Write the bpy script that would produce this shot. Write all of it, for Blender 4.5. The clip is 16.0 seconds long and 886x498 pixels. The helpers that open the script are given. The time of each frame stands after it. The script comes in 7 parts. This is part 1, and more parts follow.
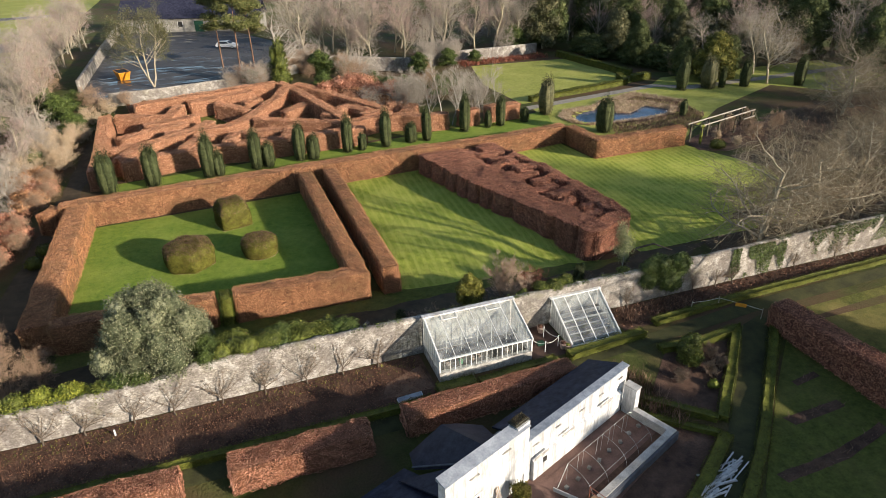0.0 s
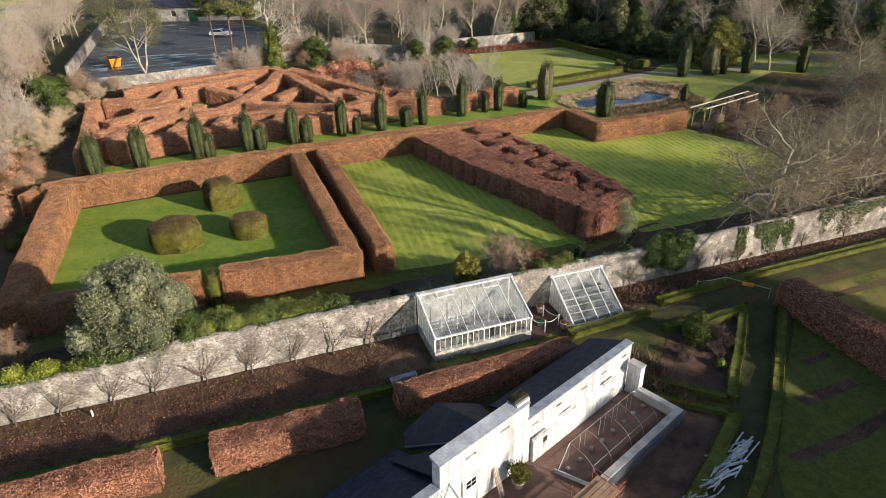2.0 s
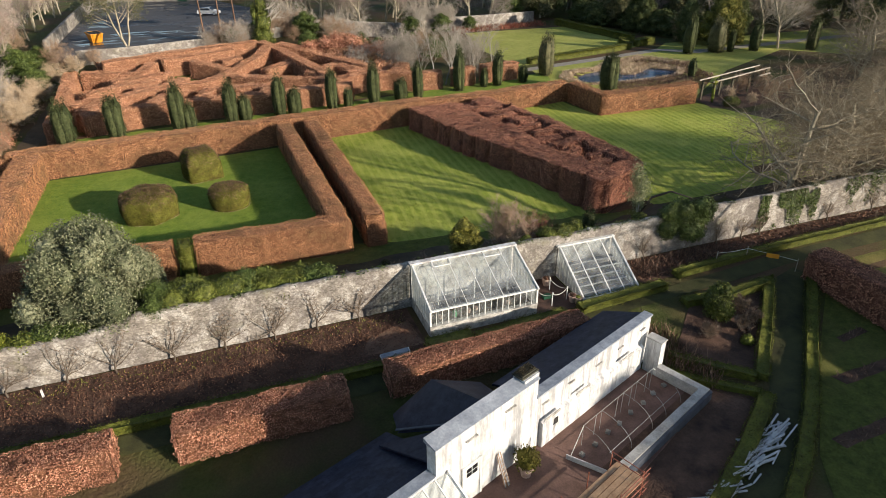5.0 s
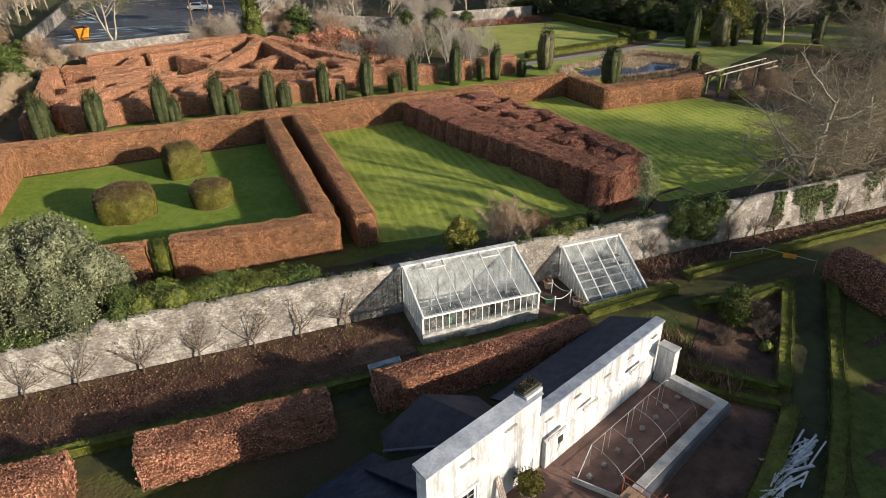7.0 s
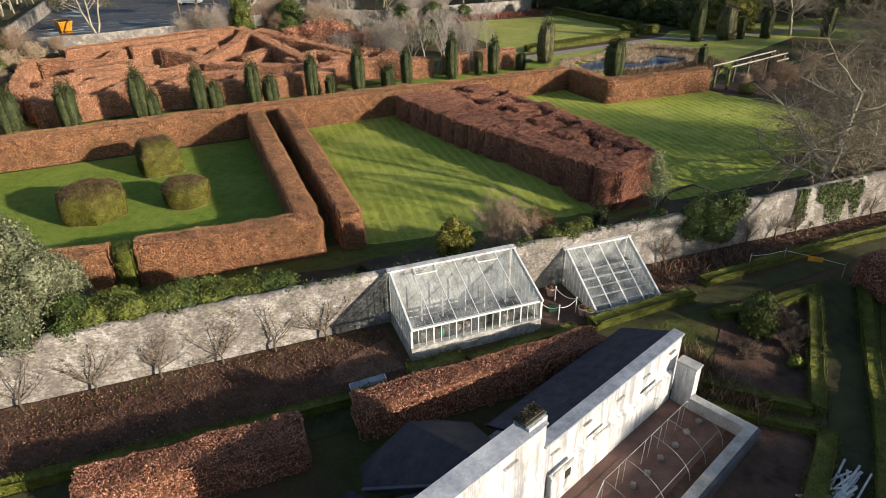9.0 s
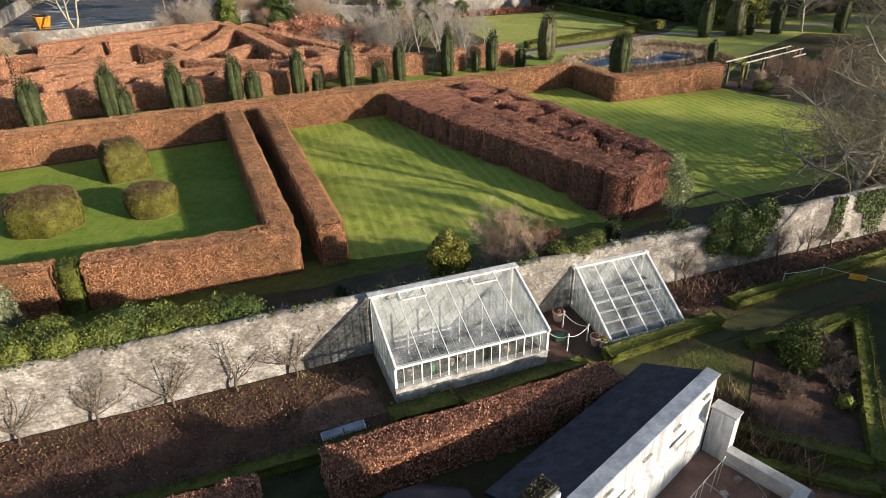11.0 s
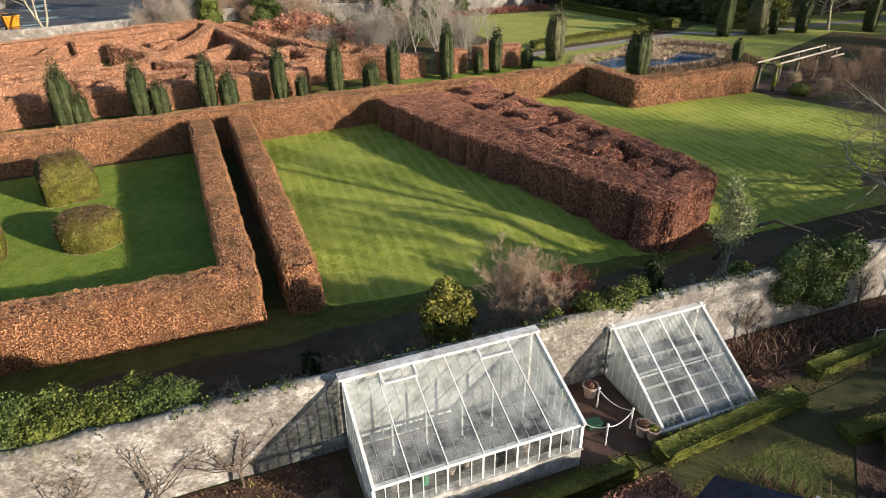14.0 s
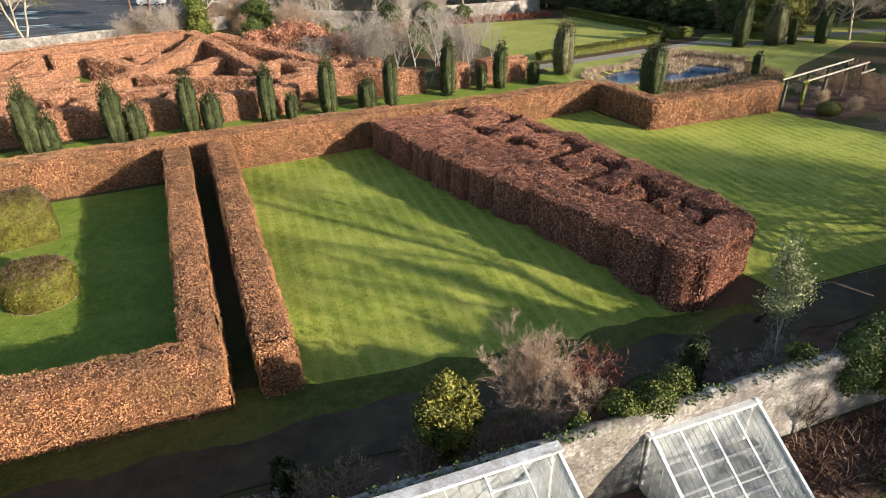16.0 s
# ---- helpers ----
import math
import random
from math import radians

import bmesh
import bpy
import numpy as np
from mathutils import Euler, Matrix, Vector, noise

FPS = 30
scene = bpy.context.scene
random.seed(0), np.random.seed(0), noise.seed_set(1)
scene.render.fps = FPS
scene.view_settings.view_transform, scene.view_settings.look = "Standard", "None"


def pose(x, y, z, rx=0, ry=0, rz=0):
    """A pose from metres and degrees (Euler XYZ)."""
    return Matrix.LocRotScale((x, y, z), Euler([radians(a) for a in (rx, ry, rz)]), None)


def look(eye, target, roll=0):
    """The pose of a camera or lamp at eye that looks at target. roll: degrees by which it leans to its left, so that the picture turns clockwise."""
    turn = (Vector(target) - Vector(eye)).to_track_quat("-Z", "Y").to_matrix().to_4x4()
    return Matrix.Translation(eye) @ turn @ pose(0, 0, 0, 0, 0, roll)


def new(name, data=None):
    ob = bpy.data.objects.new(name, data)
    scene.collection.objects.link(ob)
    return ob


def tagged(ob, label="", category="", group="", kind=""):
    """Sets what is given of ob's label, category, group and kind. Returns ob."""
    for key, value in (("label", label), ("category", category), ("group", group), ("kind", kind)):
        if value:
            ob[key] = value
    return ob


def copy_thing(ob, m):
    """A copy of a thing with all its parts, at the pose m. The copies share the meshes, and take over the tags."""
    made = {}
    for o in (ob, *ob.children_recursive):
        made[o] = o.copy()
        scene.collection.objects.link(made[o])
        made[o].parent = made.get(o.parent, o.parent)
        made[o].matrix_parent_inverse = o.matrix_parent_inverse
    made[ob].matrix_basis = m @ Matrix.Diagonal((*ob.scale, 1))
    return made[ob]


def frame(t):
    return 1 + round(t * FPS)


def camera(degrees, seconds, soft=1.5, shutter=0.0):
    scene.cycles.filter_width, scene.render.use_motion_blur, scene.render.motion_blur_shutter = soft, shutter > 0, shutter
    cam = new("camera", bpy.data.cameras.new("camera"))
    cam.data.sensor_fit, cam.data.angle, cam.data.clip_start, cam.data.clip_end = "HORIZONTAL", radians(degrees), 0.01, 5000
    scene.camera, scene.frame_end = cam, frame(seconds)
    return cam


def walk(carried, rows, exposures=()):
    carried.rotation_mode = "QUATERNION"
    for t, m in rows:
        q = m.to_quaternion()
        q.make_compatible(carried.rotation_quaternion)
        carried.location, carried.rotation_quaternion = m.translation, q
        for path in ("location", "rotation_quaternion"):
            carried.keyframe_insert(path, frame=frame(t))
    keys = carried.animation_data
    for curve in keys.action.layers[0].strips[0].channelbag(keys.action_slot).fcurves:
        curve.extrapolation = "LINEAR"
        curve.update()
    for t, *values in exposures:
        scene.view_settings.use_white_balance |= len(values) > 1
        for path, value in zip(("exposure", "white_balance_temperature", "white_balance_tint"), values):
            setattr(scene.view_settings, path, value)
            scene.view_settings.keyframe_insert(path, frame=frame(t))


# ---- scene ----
cam = camera(70.9, 16.0, soft=0.85)
PATH = [
    (0, (0.602, -0.581, 25.489), (1.19, 1.086, 24.555), -1.1),
    (0.5, (0.621, -0.49, 24.915), (1.211, 1.177, 23.98), -1.1),
    (1, (0.712, -0.354, 24.415), (1.304, 1.312, 23.48), -1.0),
    (1.5, (0.862, -0.119, 23.834), (1.454, 1.546, 22.898), -1.0),
    (2, (1.005, 0.172, 23.313), (1.599, 1.835, 22.375), -1.0),
    (2.5, (1.132, 0.52, 22.701), (1.727, 2.183, 21.763), -1.0),
    (3, (1.201, 0.897, 22.035), (1.799, 2.557, 21.093), -1.0),
    (3.5, (1.315, 1.308, 21.344), (1.914, 2.966, 20.398), -0.9),
    (4, (1.448, 1.743, 20.715), (2.049, 3.398, 19.767), -0.8),
    (6.5, (2.592, 4.202, 19.133), (3.199, 5.851, 18.178), -0.8),
    (7, (2.851, 4.779, 18.72), (3.46, 6.428, 17.767), -0.8),
    (7.5, (3.113, 5.38, 18.341), (3.724, 7.029, 17.387), -0.8),
    (8, (3.451, 6.056, 17.963), (4.062, 7.705, 17.01), -0.8),
    (8.5, (3.823, 6.711, 17.627), (4.435, 8.359, 16.674), -0.8),
    (9, (4.219, 7.495, 17.276), (4.832, 9.143, 16.322), -0.8),
    (11.5, (6.422, 12.136, 15.697), (7.04, 13.782, 14.743), -0.8),
    (12, (6.878, 13.087, 15.332), (7.496, 14.733, 14.38), -0.8),
    (12.5, (7.276, 14.064, 14.947), (7.896, 15.71, 13.995), -0.9),
    (13, (7.642, 15.106, 14.645), (8.261, 16.753, 13.696), -0.9),
    (13.5, (8.019, 16.18, 14.601), (8.637, 17.828, 13.652), -0.9),
    (14, (8.392, 17.307, 14.556), (9.01, 18.956, 13.608), -0.9),
    (14.5, (8.789, 18.415, 14.584), (9.406, 20.064, 13.637), -0.9),
    (15, (9.201, 19.537, 14.675), (9.818, 21.186, 13.727), -0.8),
    (15.5, (9.68, 20.645, 14.738), (10.295, 22.296, 13.791), -0.9),
    (16, (10.135, 21.742, 14.856), (10.75, 23.394, 13.911), -0.9),
]
walk(cam, [(t, look(eye, target, roll)) for t, eye, target, roll in PATH],
     exposures=((0.0, 0.7), (3.0, 0.61), (6.5, 0.5), (9.0, 0.48), (12.0, 0.7), (14.0, 0.69), (15.0, 0.76), (16.0, 0.92)))

# ---- light ----
SUN_AZ, SUN_EL = radians(139.0), radians(15.3)  # clockwise from +y
world = bpy.data.worlds.new("sky")
scene.world = world
world.use_nodes = True
wn = world.node_tree.nodes
sky = wn.new("ShaderNodeTexSky")
sky.sky_type, sky.sun_disc = "NISHITA", False
sky.sun_elevation, sky.sun_rotation = SUN_EL, SUN_AZ
sky.air_density, sky.dust_density, sky.ozone_density = 1.0, 0.6, 1.0
world.node_tree.links.new(sky.outputs[0], wn["Background"].inputs[0])
wn["Background"].inputs[1].default_value = 0.1
sun = new("sun", bpy.data.lights.new("sun", "SUN"))
sun.data.energy, sun.data.angle, sun.data.color = 5.0, radians(0.6), (1.0, 0.88, 0.73)
sun_way = Vector((math.sin(SUN_AZ) * math.cos(SUN_EL), math.cos(SUN_AZ) * math.cos(SUN_EL), math.sin(SUN_EL)))
sun.matrix_world = look(sun_way * 300, (0, 0, 0))

# ---- materials ----
RNG = np.random.default_rng(7)


class Mat:
    """A node material under construction."""

    def __init__(self, name, rough=0.85, spec=0.3):
        self.m = bpy.data.materials.new(name)
        self.m.use_nodes = True
        self.t = self.m.node_tree
        self.bsdf = self.t.nodes["Principled BSDF"]
        self.bsdf.inputs["Roughness"].default_value = rough
        self.bsdf.inputs["Specular IOR Level"].default_value = spec
        self._pos = None

    def node(self, kind, **values):
        n = self.t.nodes.new(kind)
        for k, v in values.items():
            n.inputs[k].default_value = v
        return n

    def link(self, a, b):
        self.t.links.new(a, b)

    def pos(self, stretch=(1, 1, 1)):
        geo = self.node("ShaderNodeNewGeometry")
        if stretch == (1, 1, 1):
            return geo.outputs["Position"]
        mul = self.node("ShaderNodeVectorMath")
        mul.operation = "MULTIPLY"
        mul.inputs[1].default_value = stretch
        self.link(geo.outputs["Position"], mul.inputs[0])
        return mul.outputs[0]

    def noise(self, scale, detail=4, rough=0.6, stretch=(1, 1, 1)):
        n = self.node("ShaderNodeTexNoise", Scale=scale, Detail=detail, Roughness=rough)
        self.link(self.pos(stretch), n.inputs["Vector"])
        return n.outputs["Fac"]

    def island(self):
        return self.node("ShaderNodeNewGeometry").outputs["Random Per Island"]

    def obrand(self):
        return self.node("ShaderNodeObjectInfo").outputs["Random"]

    def ramp(self, fac, *stops):
        r = self.node("ShaderNodeValToRGB")
        e = r.color_ramp.elements
        while len(e) < len(stops):
            e.new(0.5)
        for el, (p, c) in zip(e, stops):
            el.position, el.color = p, (*c, 1)
        self.link(fac, r.inputs[0])
        return r.outputs[0]

    def mix(self, fac, a, b, mode="MIX"):
        n = self.node("ShaderNodeMix")
        n.data_type, n.blend_type = "RGBA", mode
        for sock, v in ((n.inputs[0], fac), (n.inputs[6], a), (n.inputs[7], b)):
            if isinstance(v, (int, float)):
                sock.default_value = v
            elif isinstance(v, tuple):
                sock.default_value = (*v, 1)
            else:
                self.link(v, sock)
        return n.outputs[2]

    def step(self, fac, lo, hi):
        n = self.node("ShaderNodeMapRange", **{"From Min": lo, "From Max": hi})
        self.link(fac, n.inputs["Value"])
        return n.outputs["Result"]

    def color(self, c):
        if isinstance(c, tuple):
            self.bsdf.inputs["Base Color"].default_value = (*c, 1)
        else:
            self.link(c, self.bsdf.inputs["Base Color"])
        return self

    def rough(self, fac):
        self.link(fac, self.bsdf.inputs["Roughness"])
        return self

    def bump(self, fac, dist, strength=1.0):
        b = self.node("ShaderNodeBump", Distance=dist, Strength=strength)
        self.link(fac, b.inputs["Height"])
        self.link(b.outputs[0], self.bsdf.inputs["Normal"])
        return self


def leafy(name, dark, mid, light, patch=0.35, rough=0.6, spec=0.35, through_light=0.15, patch_col=None):
    """Leaves: each leaf has its own tone, patches of the plant another."""
    m = Mat(name, rough, spec)
    c = m.ramp(m.island(), (0.0, dark), (0.5, mid), (1.0, light))
    n = m.noise(patch, 3)
    c = m.mix(m.mix(0.6, (0, 0, 0), m.step(n, 0.48, 0.62)), c, patch_col if patch_col else dark)
    if not patch_col:
        c = m.mix(0.6, m.ramp(m.island(), (0.0, dark), (0.5, mid), (1.0, light)), c)
    # mid-size mottle: uneven leaf tone, with sunlit and shaded patches painted in
    c = m.mix(0.75, c, m.mix(m.step(m.noise(1.9, 5, 0.7), 0.3, 0.7), (0.45, 0.43, 0.41), (1.5, 1.5, 1.5)), "MULTIPLY")
    fine = m.noise(5.0, 4)
    c = m.mix(0.5, c, m.mix(fine, (0.2, 0.2, 0.2), (1.75, 1.75, 1.75)), "MULTIPLY")
    m.color(c)
    m.bump(m.noise(14.0, 4), 0.05, 0.8)
    return m.m


def plain(name, a, b, scale, rough=0.85, spec=0.3, bump=0.0, fine=0.0, metal=0.0, detail=5, stretch=(1, 1, 1)):
    m = Mat(name, rough, spec)
    n = m.noise(scale, detail, 0.62, stretch)
    c = m.ramp(n, (0.3, a), (0.7, b))
    if fine:
        c = m.mix(0.55, c, m.mix(m.noise(fine, 3), (0.3, 0.3, 0.3), (1.6, 1.6, 1.6)), "MULTIPLY")
    m.color(c)
    if bump:
        m.bump(m.noise(fine or scale * 4, 4), bump, 0.9)
    m.bsdf.inputs["Metallic"].default_value = metal
    return m.m


BEECH = leafy("beech_leaves", (0.32, 0.14, 0.066), (0.5, 0.238, 0.112), (0.72, 0.405, 0.21), 0.55, patch_col=(0.2, 0.135, 0.06))
# lighter, pinker copy of BEECH with the sunlight on the maze in its colour
BEECH_MAZE = leafy("sun_tinted_beech_leaves", (0.38, 0.172, 0.095), (0.56, 0.285, 0.165), (0.74, 0.44, 0.275), 0.4, patch_col=(0.38, 0.2, 0.115))
BEECH_RED = leafy("red_beech_leaves", (0.22, 0.08, 0.05), (0.47, 0.2, 0.12), (0.8, 0.46, 0.31), 0.45, patch_col=(0.26, 0.115, 0.07))
BEECH_DARK = leafy("purple_beech_leaves", (0.22, 0.088, 0.056), (0.46, 0.19, 0.118), (0.78, 0.42, 0.26), 0.4, patch_col=(0.36, 0.175, 0.11))
BOX = leafy("box_leaves", (0.04, 0.052, 0.01), (0.1, 0.114, 0.019), (0.2, 0.2, 0.04), 0.8, spec=0.2)
YEW = leafy("yew_needles", (0.026, 0.036, 0.015), (0.058, 0.072, 0.03), (0.115, 0.128, 0.055), 1.0, spec=0.12)
YEW_OLIVE = leafy("olive_yew_needles", (0.055, 0.062, 0.026), (0.11, 0.112, 0.05), (0.2, 0.18, 0.085), 0.8)
TOPIARY = leafy("topiary_leaves", (0.045, 0.05, 0.01), (0.105, 0.105, 0.02), (0.2, 0.18, 0.045), 1.2, spec=0.08, patch_col=(0.1, 0.08, 0.024))
HOLM = leafy("holm_oak_leaves", (0.07, 0.085, 0.042), (0.16, 0.175, 0.095), (0.35, 0.36, 0.23), 0.8, rough=0.6, spec=0.25)
IVY = leafy("ivy_leaves", (0.035, 0.056, 0.014), (0.075, 0.11, 0.024), (0.15, 0.185, 0.05), 0.7, rough=0.5, spec=0.3)
YELLOW = leafy("yellow_green_leaves", (0.09, 0.11, 0.015), (0.2, 0.23, 0.03), (0.38, 0.38, 0.06), 1.0, rough=0.5)
LAUREL = leafy("laurel_leaves", (0.045, 0.06, 0.012), (0.11, 0.135, 0.024), (0.25, 0.265, 0.055), 1.0, rough=0.5, spec=0.3)
PINE = leafy("pine_needles", (0.07, 0.085, 0.03), (0.15, 0.165, 0.055), (0.28, 0.27, 0.11), 0.5, spec=0.15)
CONIFER = leafy("conifer_sprays", (0.07, 0.08, 0.018), (0.16, 0.16, 0.035), (0.29, 0.26, 0.07), 0.4, spec=0.15)
WOODGREEN = leafy("dark_evergreen_leaves", (0.045, 0.06, 0.024), (0.1, 0.125, 0.045), (0.19, 0.205, 0.08), 0.3, spec=0.15)
REED = leafy("dry_reeds", (0.32, 0.22, 0.13), (0.54, 0.41, 0.27), (0.75, 0.61, 0.44), 0.8)
DEADSTALK = leafy("dead_brown_stalks", (0.08, 0.045, 0.03), (0.17, 0.1, 0.065), (0.32, 0.2, 0.13), 0.6)
REDSTALK = leafy("russet_stalks", (0.12, 0.03, 0.02), (0.25, 0.08, 0.05), (0.4, 0.17, 0.1), 0.6)
LITTER = leafy("leaf_litter", (0.075, 0.032, 0.022), (0.145, 0.066, 0.043), (0.31, 0.17, 0.1), 0.7)
TWIG_DARK = plain("dull_grey_twigs", (0.12, 0.09, 0.066), (0.26, 0.2, 0.15), 3.0, fine=20.0)
TWIG = plain("grey_twigs", (0.24, 0.205, 0.17), (0.52, 0.46, 0.395), 3.0, fine=20.0)
TWIG_OLIVE = plain("olive_grey_twigs", (0.12, 0.095, 0.06), (0.36, 0.295, 0.2), 3.0, fine=20.0)
TWIG_TAN = plain("tan_twigs", (0.32, 0.22, 0.15), (0.56, 0.42, 0.31), 3.0, fine=20.0)
TWIG_PALE = plain("pale_birch_twigs", (0.42, 0.34, 0.26), (0.72, 0.62, 0.5), 3.0, fine=20.0)
TWIG_BROWN = plain("brown_twigs", (0.22, 0.14, 0.09), (0.44, 0.31, 0.21), 3.0, fine=20.0)
TWIG_MAUVE = plain("mauve_twigs", (0.26, 0.18, 0.16), (0.5, 0.38, 0.34), 3.0, fine=20.0)
BARK = plain("grey_bark", (0.2, 0.17, 0.12), (0.5, 0.44, 0.33), 2.5, fine=18.0, bump=0.03, stretch=(1, 1, 0.3))
BARK_DARK = plain("dark_fruit_bark", (0.06, 0.046, 0.034), (0.15, 0.118, 0.09), 2.5, fine=18.0)
BARK_PALE = plain("pale_bark", (0.3, 0.27, 0.23), (0.58, 0.54, 0.48), 2.5, fine=18.0, bump=0.02, stretch=(1, 1, 0.3))
BARK_PINE = plain("brown_pine_bark", (0.1, 0.06, 0.04), (0.25, 0.15, 0.1), 2.5, fine=14.0, bump=0.03, stretch=(1, 1, 0.3))


def lawn_material(name, dark, light, stripes=0.0, dry=(0.2, 0.21, 0.05), angle=0.0, wear=0.5):
    m = Mat(name, 0.9, 0.2)
    c = m.ramp(m.noise(1.6, 8, 0.8), (0.36, dark), (0.64, light))
    c = m.mix(m.step(m.noise(0.22, 4), 0.45, 0.75), c, m.mix(wear, light, dry))
    c = m.mix(0.85, c, m.mix(m.noise(7.0, 8, 0.88), (0.0, 0.0, 0.0), (2.0, 2.0, 2.0)), "MULTIPLY")
    if stripes:
        rot = m.node("ShaderNodeVectorRotate")
        rot.rotation_type = "Z_AXIS"
        rot.inputs["Angle"].default_value = angle
        m.link(m.pos(), rot.inputs["Vector"])
        w = m.node("ShaderNodeTexWave", Scale=stripes, Distortion=0.7, Detail=3.0, **{"Detail Scale": 1.5})
        m.link(rot.outputs[0], w.inputs["Vector"])
        c = m.mix(m.mix(0.42, (0, 0, 0), m.step(w.outputs["Fac"], 0.45, 0.9)), c, m.mix(0.6, light, dry))
    m.color(c)
    m.bump(m.noise(22.0, 5, 0.75), 0.07, 1.0)
    return m.m


LAWN = lawn_material("lawn_grass", (0.12, 0.2, 0.026), (0.25, 0.33, 0.055), dry=(0.34, 0.37, 0.085), wear=0.4)
LAWN_STRIPED = lawn_material("striped_lawn_grass", (0.2, 0.27, 0.036), (0.4, 0.45, 0.08), 0.42, (0.6, 0.58, 0.15), 0.05, 0.5)
LAWN_PALE = lawn_material("pale_lawn_grass", (0.25, 0.28, 0.06), (0.4, 0.41, 0.1), dry=(0.52, 0.47, 0.16))
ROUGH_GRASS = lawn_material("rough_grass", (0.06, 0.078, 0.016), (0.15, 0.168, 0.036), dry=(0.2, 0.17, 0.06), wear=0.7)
FIELD_GRASS = lawn_material("yellowing_rough_grass", (0.06, 0.072, 0.016), (0.15, 0.15, 0.036), dry=(0.26, 0.2, 0.075), wear=0.7)
MOSS_PATH = plain("mossy_path", (0.032, 0.032, 0.014), (0.085, 0.085, 0.028), 0.7, fine=14.0, bump=0.02)
DARK_PATH = plain("dark_brown_path", (0.045, 0.034, 0.02), (0.11, 0.08, 0.045), 0.8, fine=16.0, bump=0.02, rough=0.8)
GRAVEL = plain("grey_gravel_path", (0.22, 0.2, 0.17), (0.38, 0.35, 0.3), 1.2, fine=30.0, bump=0.02)
SOIL = plain("dark_garden_soil", (0.042, 0.024, 0.018), (0.17, 0.098, 0.066), 0.9, fine=9.0, bump=0.08)
DRY_SOIL = plain("dry_tan_soil", (0.1, 0.06, 0.042), (0.3, 0.19, 0.13), 1.3, fine=9.0, bump=0.06)
WOODFLOOR = plain("woodland_floor", (0.05, 0.035, 0.022), (0.15, 0.1, 0.06), 0.5, fine=5.0, bump=0.1)


def ground_material():
    m = Mat("open_ground", 0.92, 0.2)
    grass = m.ramp(m.noise(0.8, 6, 0.7), (0.3, (0.045, 0.06, 0.014)), (0.7, (0.1, 0.11, 0.03)))
    c = m.mix(m.step(m.noise(0.11, 5), 0.4, 0.6), grass, (0.11, 0.07, 0.04))
    c = m.mix(0.6, c, m.mix(m.noise(10.0, 4), (0.3, 0.3, 0.3), (1.6, 1.6, 1.6)), "MULTIPLY")
    m.color(c).bump(m.noise(6.0, 5), 0.12, 0.9)
    return m.m


def rubble_material():
    m = Mat("limewashed_rubble_stone", 0.92, 0.2)
    warp = m.node("ShaderNodeVectorMath")
    warp.operation = "ADD"
    shift = m.node("ShaderNodeTexNoise", Scale=2.5, Detail=3.0)
    m.link(m.pos(), shift.inputs["Vector"])
    m.link(m.pos((1, 1, 1.4)), warp.inputs[0])
    soft = m.node("ShaderNodeVectorMath")
    soft.operation = "SCALE"
    soft.inputs["Scale"].default_value = 0.12
    m.link(shift.outputs["Color"], soft.inputs[0])
    m.link(soft.outputs[0], warp.inputs[1])
    v = m.node("ShaderNodeTexVoronoi", Scale=8.5, Randomness=1.0)
    m.link(warp.outputs[0], v.inputs["Vector"])
    tone = m.node("ShaderNodeSeparateColor")
    m.link(v.outputs["Color"], tone.inputs[0])
    c = m.ramp(m.noise(0.7, 8, 0.75), (0.34, (0.17, 0.152, 0.133)), (0.5, (0.29, 0.262, 0.228)), (0.66, (0.45, 0.42, 0.378)))
    c = m.mix(0.75, c, m.mix(tone.outputs[0], (0.5, 0.48, 0.46), (1.45, 1.45, 1.45)), "MULTIPLY")
    # joints, damp streaks, lime patches, thin algae
    c = m.mix(m.mix(0.5, (0, 0, 0), m.step(v.outputs["Distance"], 0.45, 0.85)), c, (0.17, 0.15, 0.13))
    c = m.mix(m.mix(0.8, (0, 0, 0), m.step(m.noise(0.8, 8, 0.8, (1, 1, 0.6)), 0.45, 0.62)), c, (0.16, 0.14, 0.13))
    lime = m.mix(0.8, m.step(m.noise(1.4, 6, 0.75), 0.52, 0.72), m.step(m.noise(14.0, 4, 0.75), 0.4, 0.6), "MULTIPLY")
    c = m.mix(lime, c, (0.64, 0.62, 0.58))
    c = m.mix(m.mix(0.45, (0, 0, 0), m.step(m.noise(0.5, 6, 0.7), 0.55, 0.7)), c, (0.22, 0.21, 0.11))
    c = m.mix(0.8, c, m.mix(m.noise(17.0, 6, 0.85), (0.0, 0.0, 0.0), (2.0, 2.0, 2.0)), "MULTIPLY")
    m.color(c).bump(m.mix(0.5, v.outputs["Distance"], m.noise(16.0, 5, 0.8)), 0.035, 0.8)
    return m.m


def limed_material():
    m = Mat("flaking_limewash", 0.9, 0.2)
    c = m.ramp(m.noise(1.1, 8, 0.78), (0.36, (0.3, 0.27, 0.26)), (0.47, (0.55, 0.53, 0.51)), (0.58, (0.82, 0.82, 0.82)))
    c = m.mix(0.6, c, m.mix(m.noise(7.0, 5, 0.7), (0.55, 0.53, 0.52), (1.3, 1.3, 1.3)), "MULTIPLY")
    m.color(c).bump(m.noise(8.0, 5, 0.7), 0.03, 0.9)
    return m.m


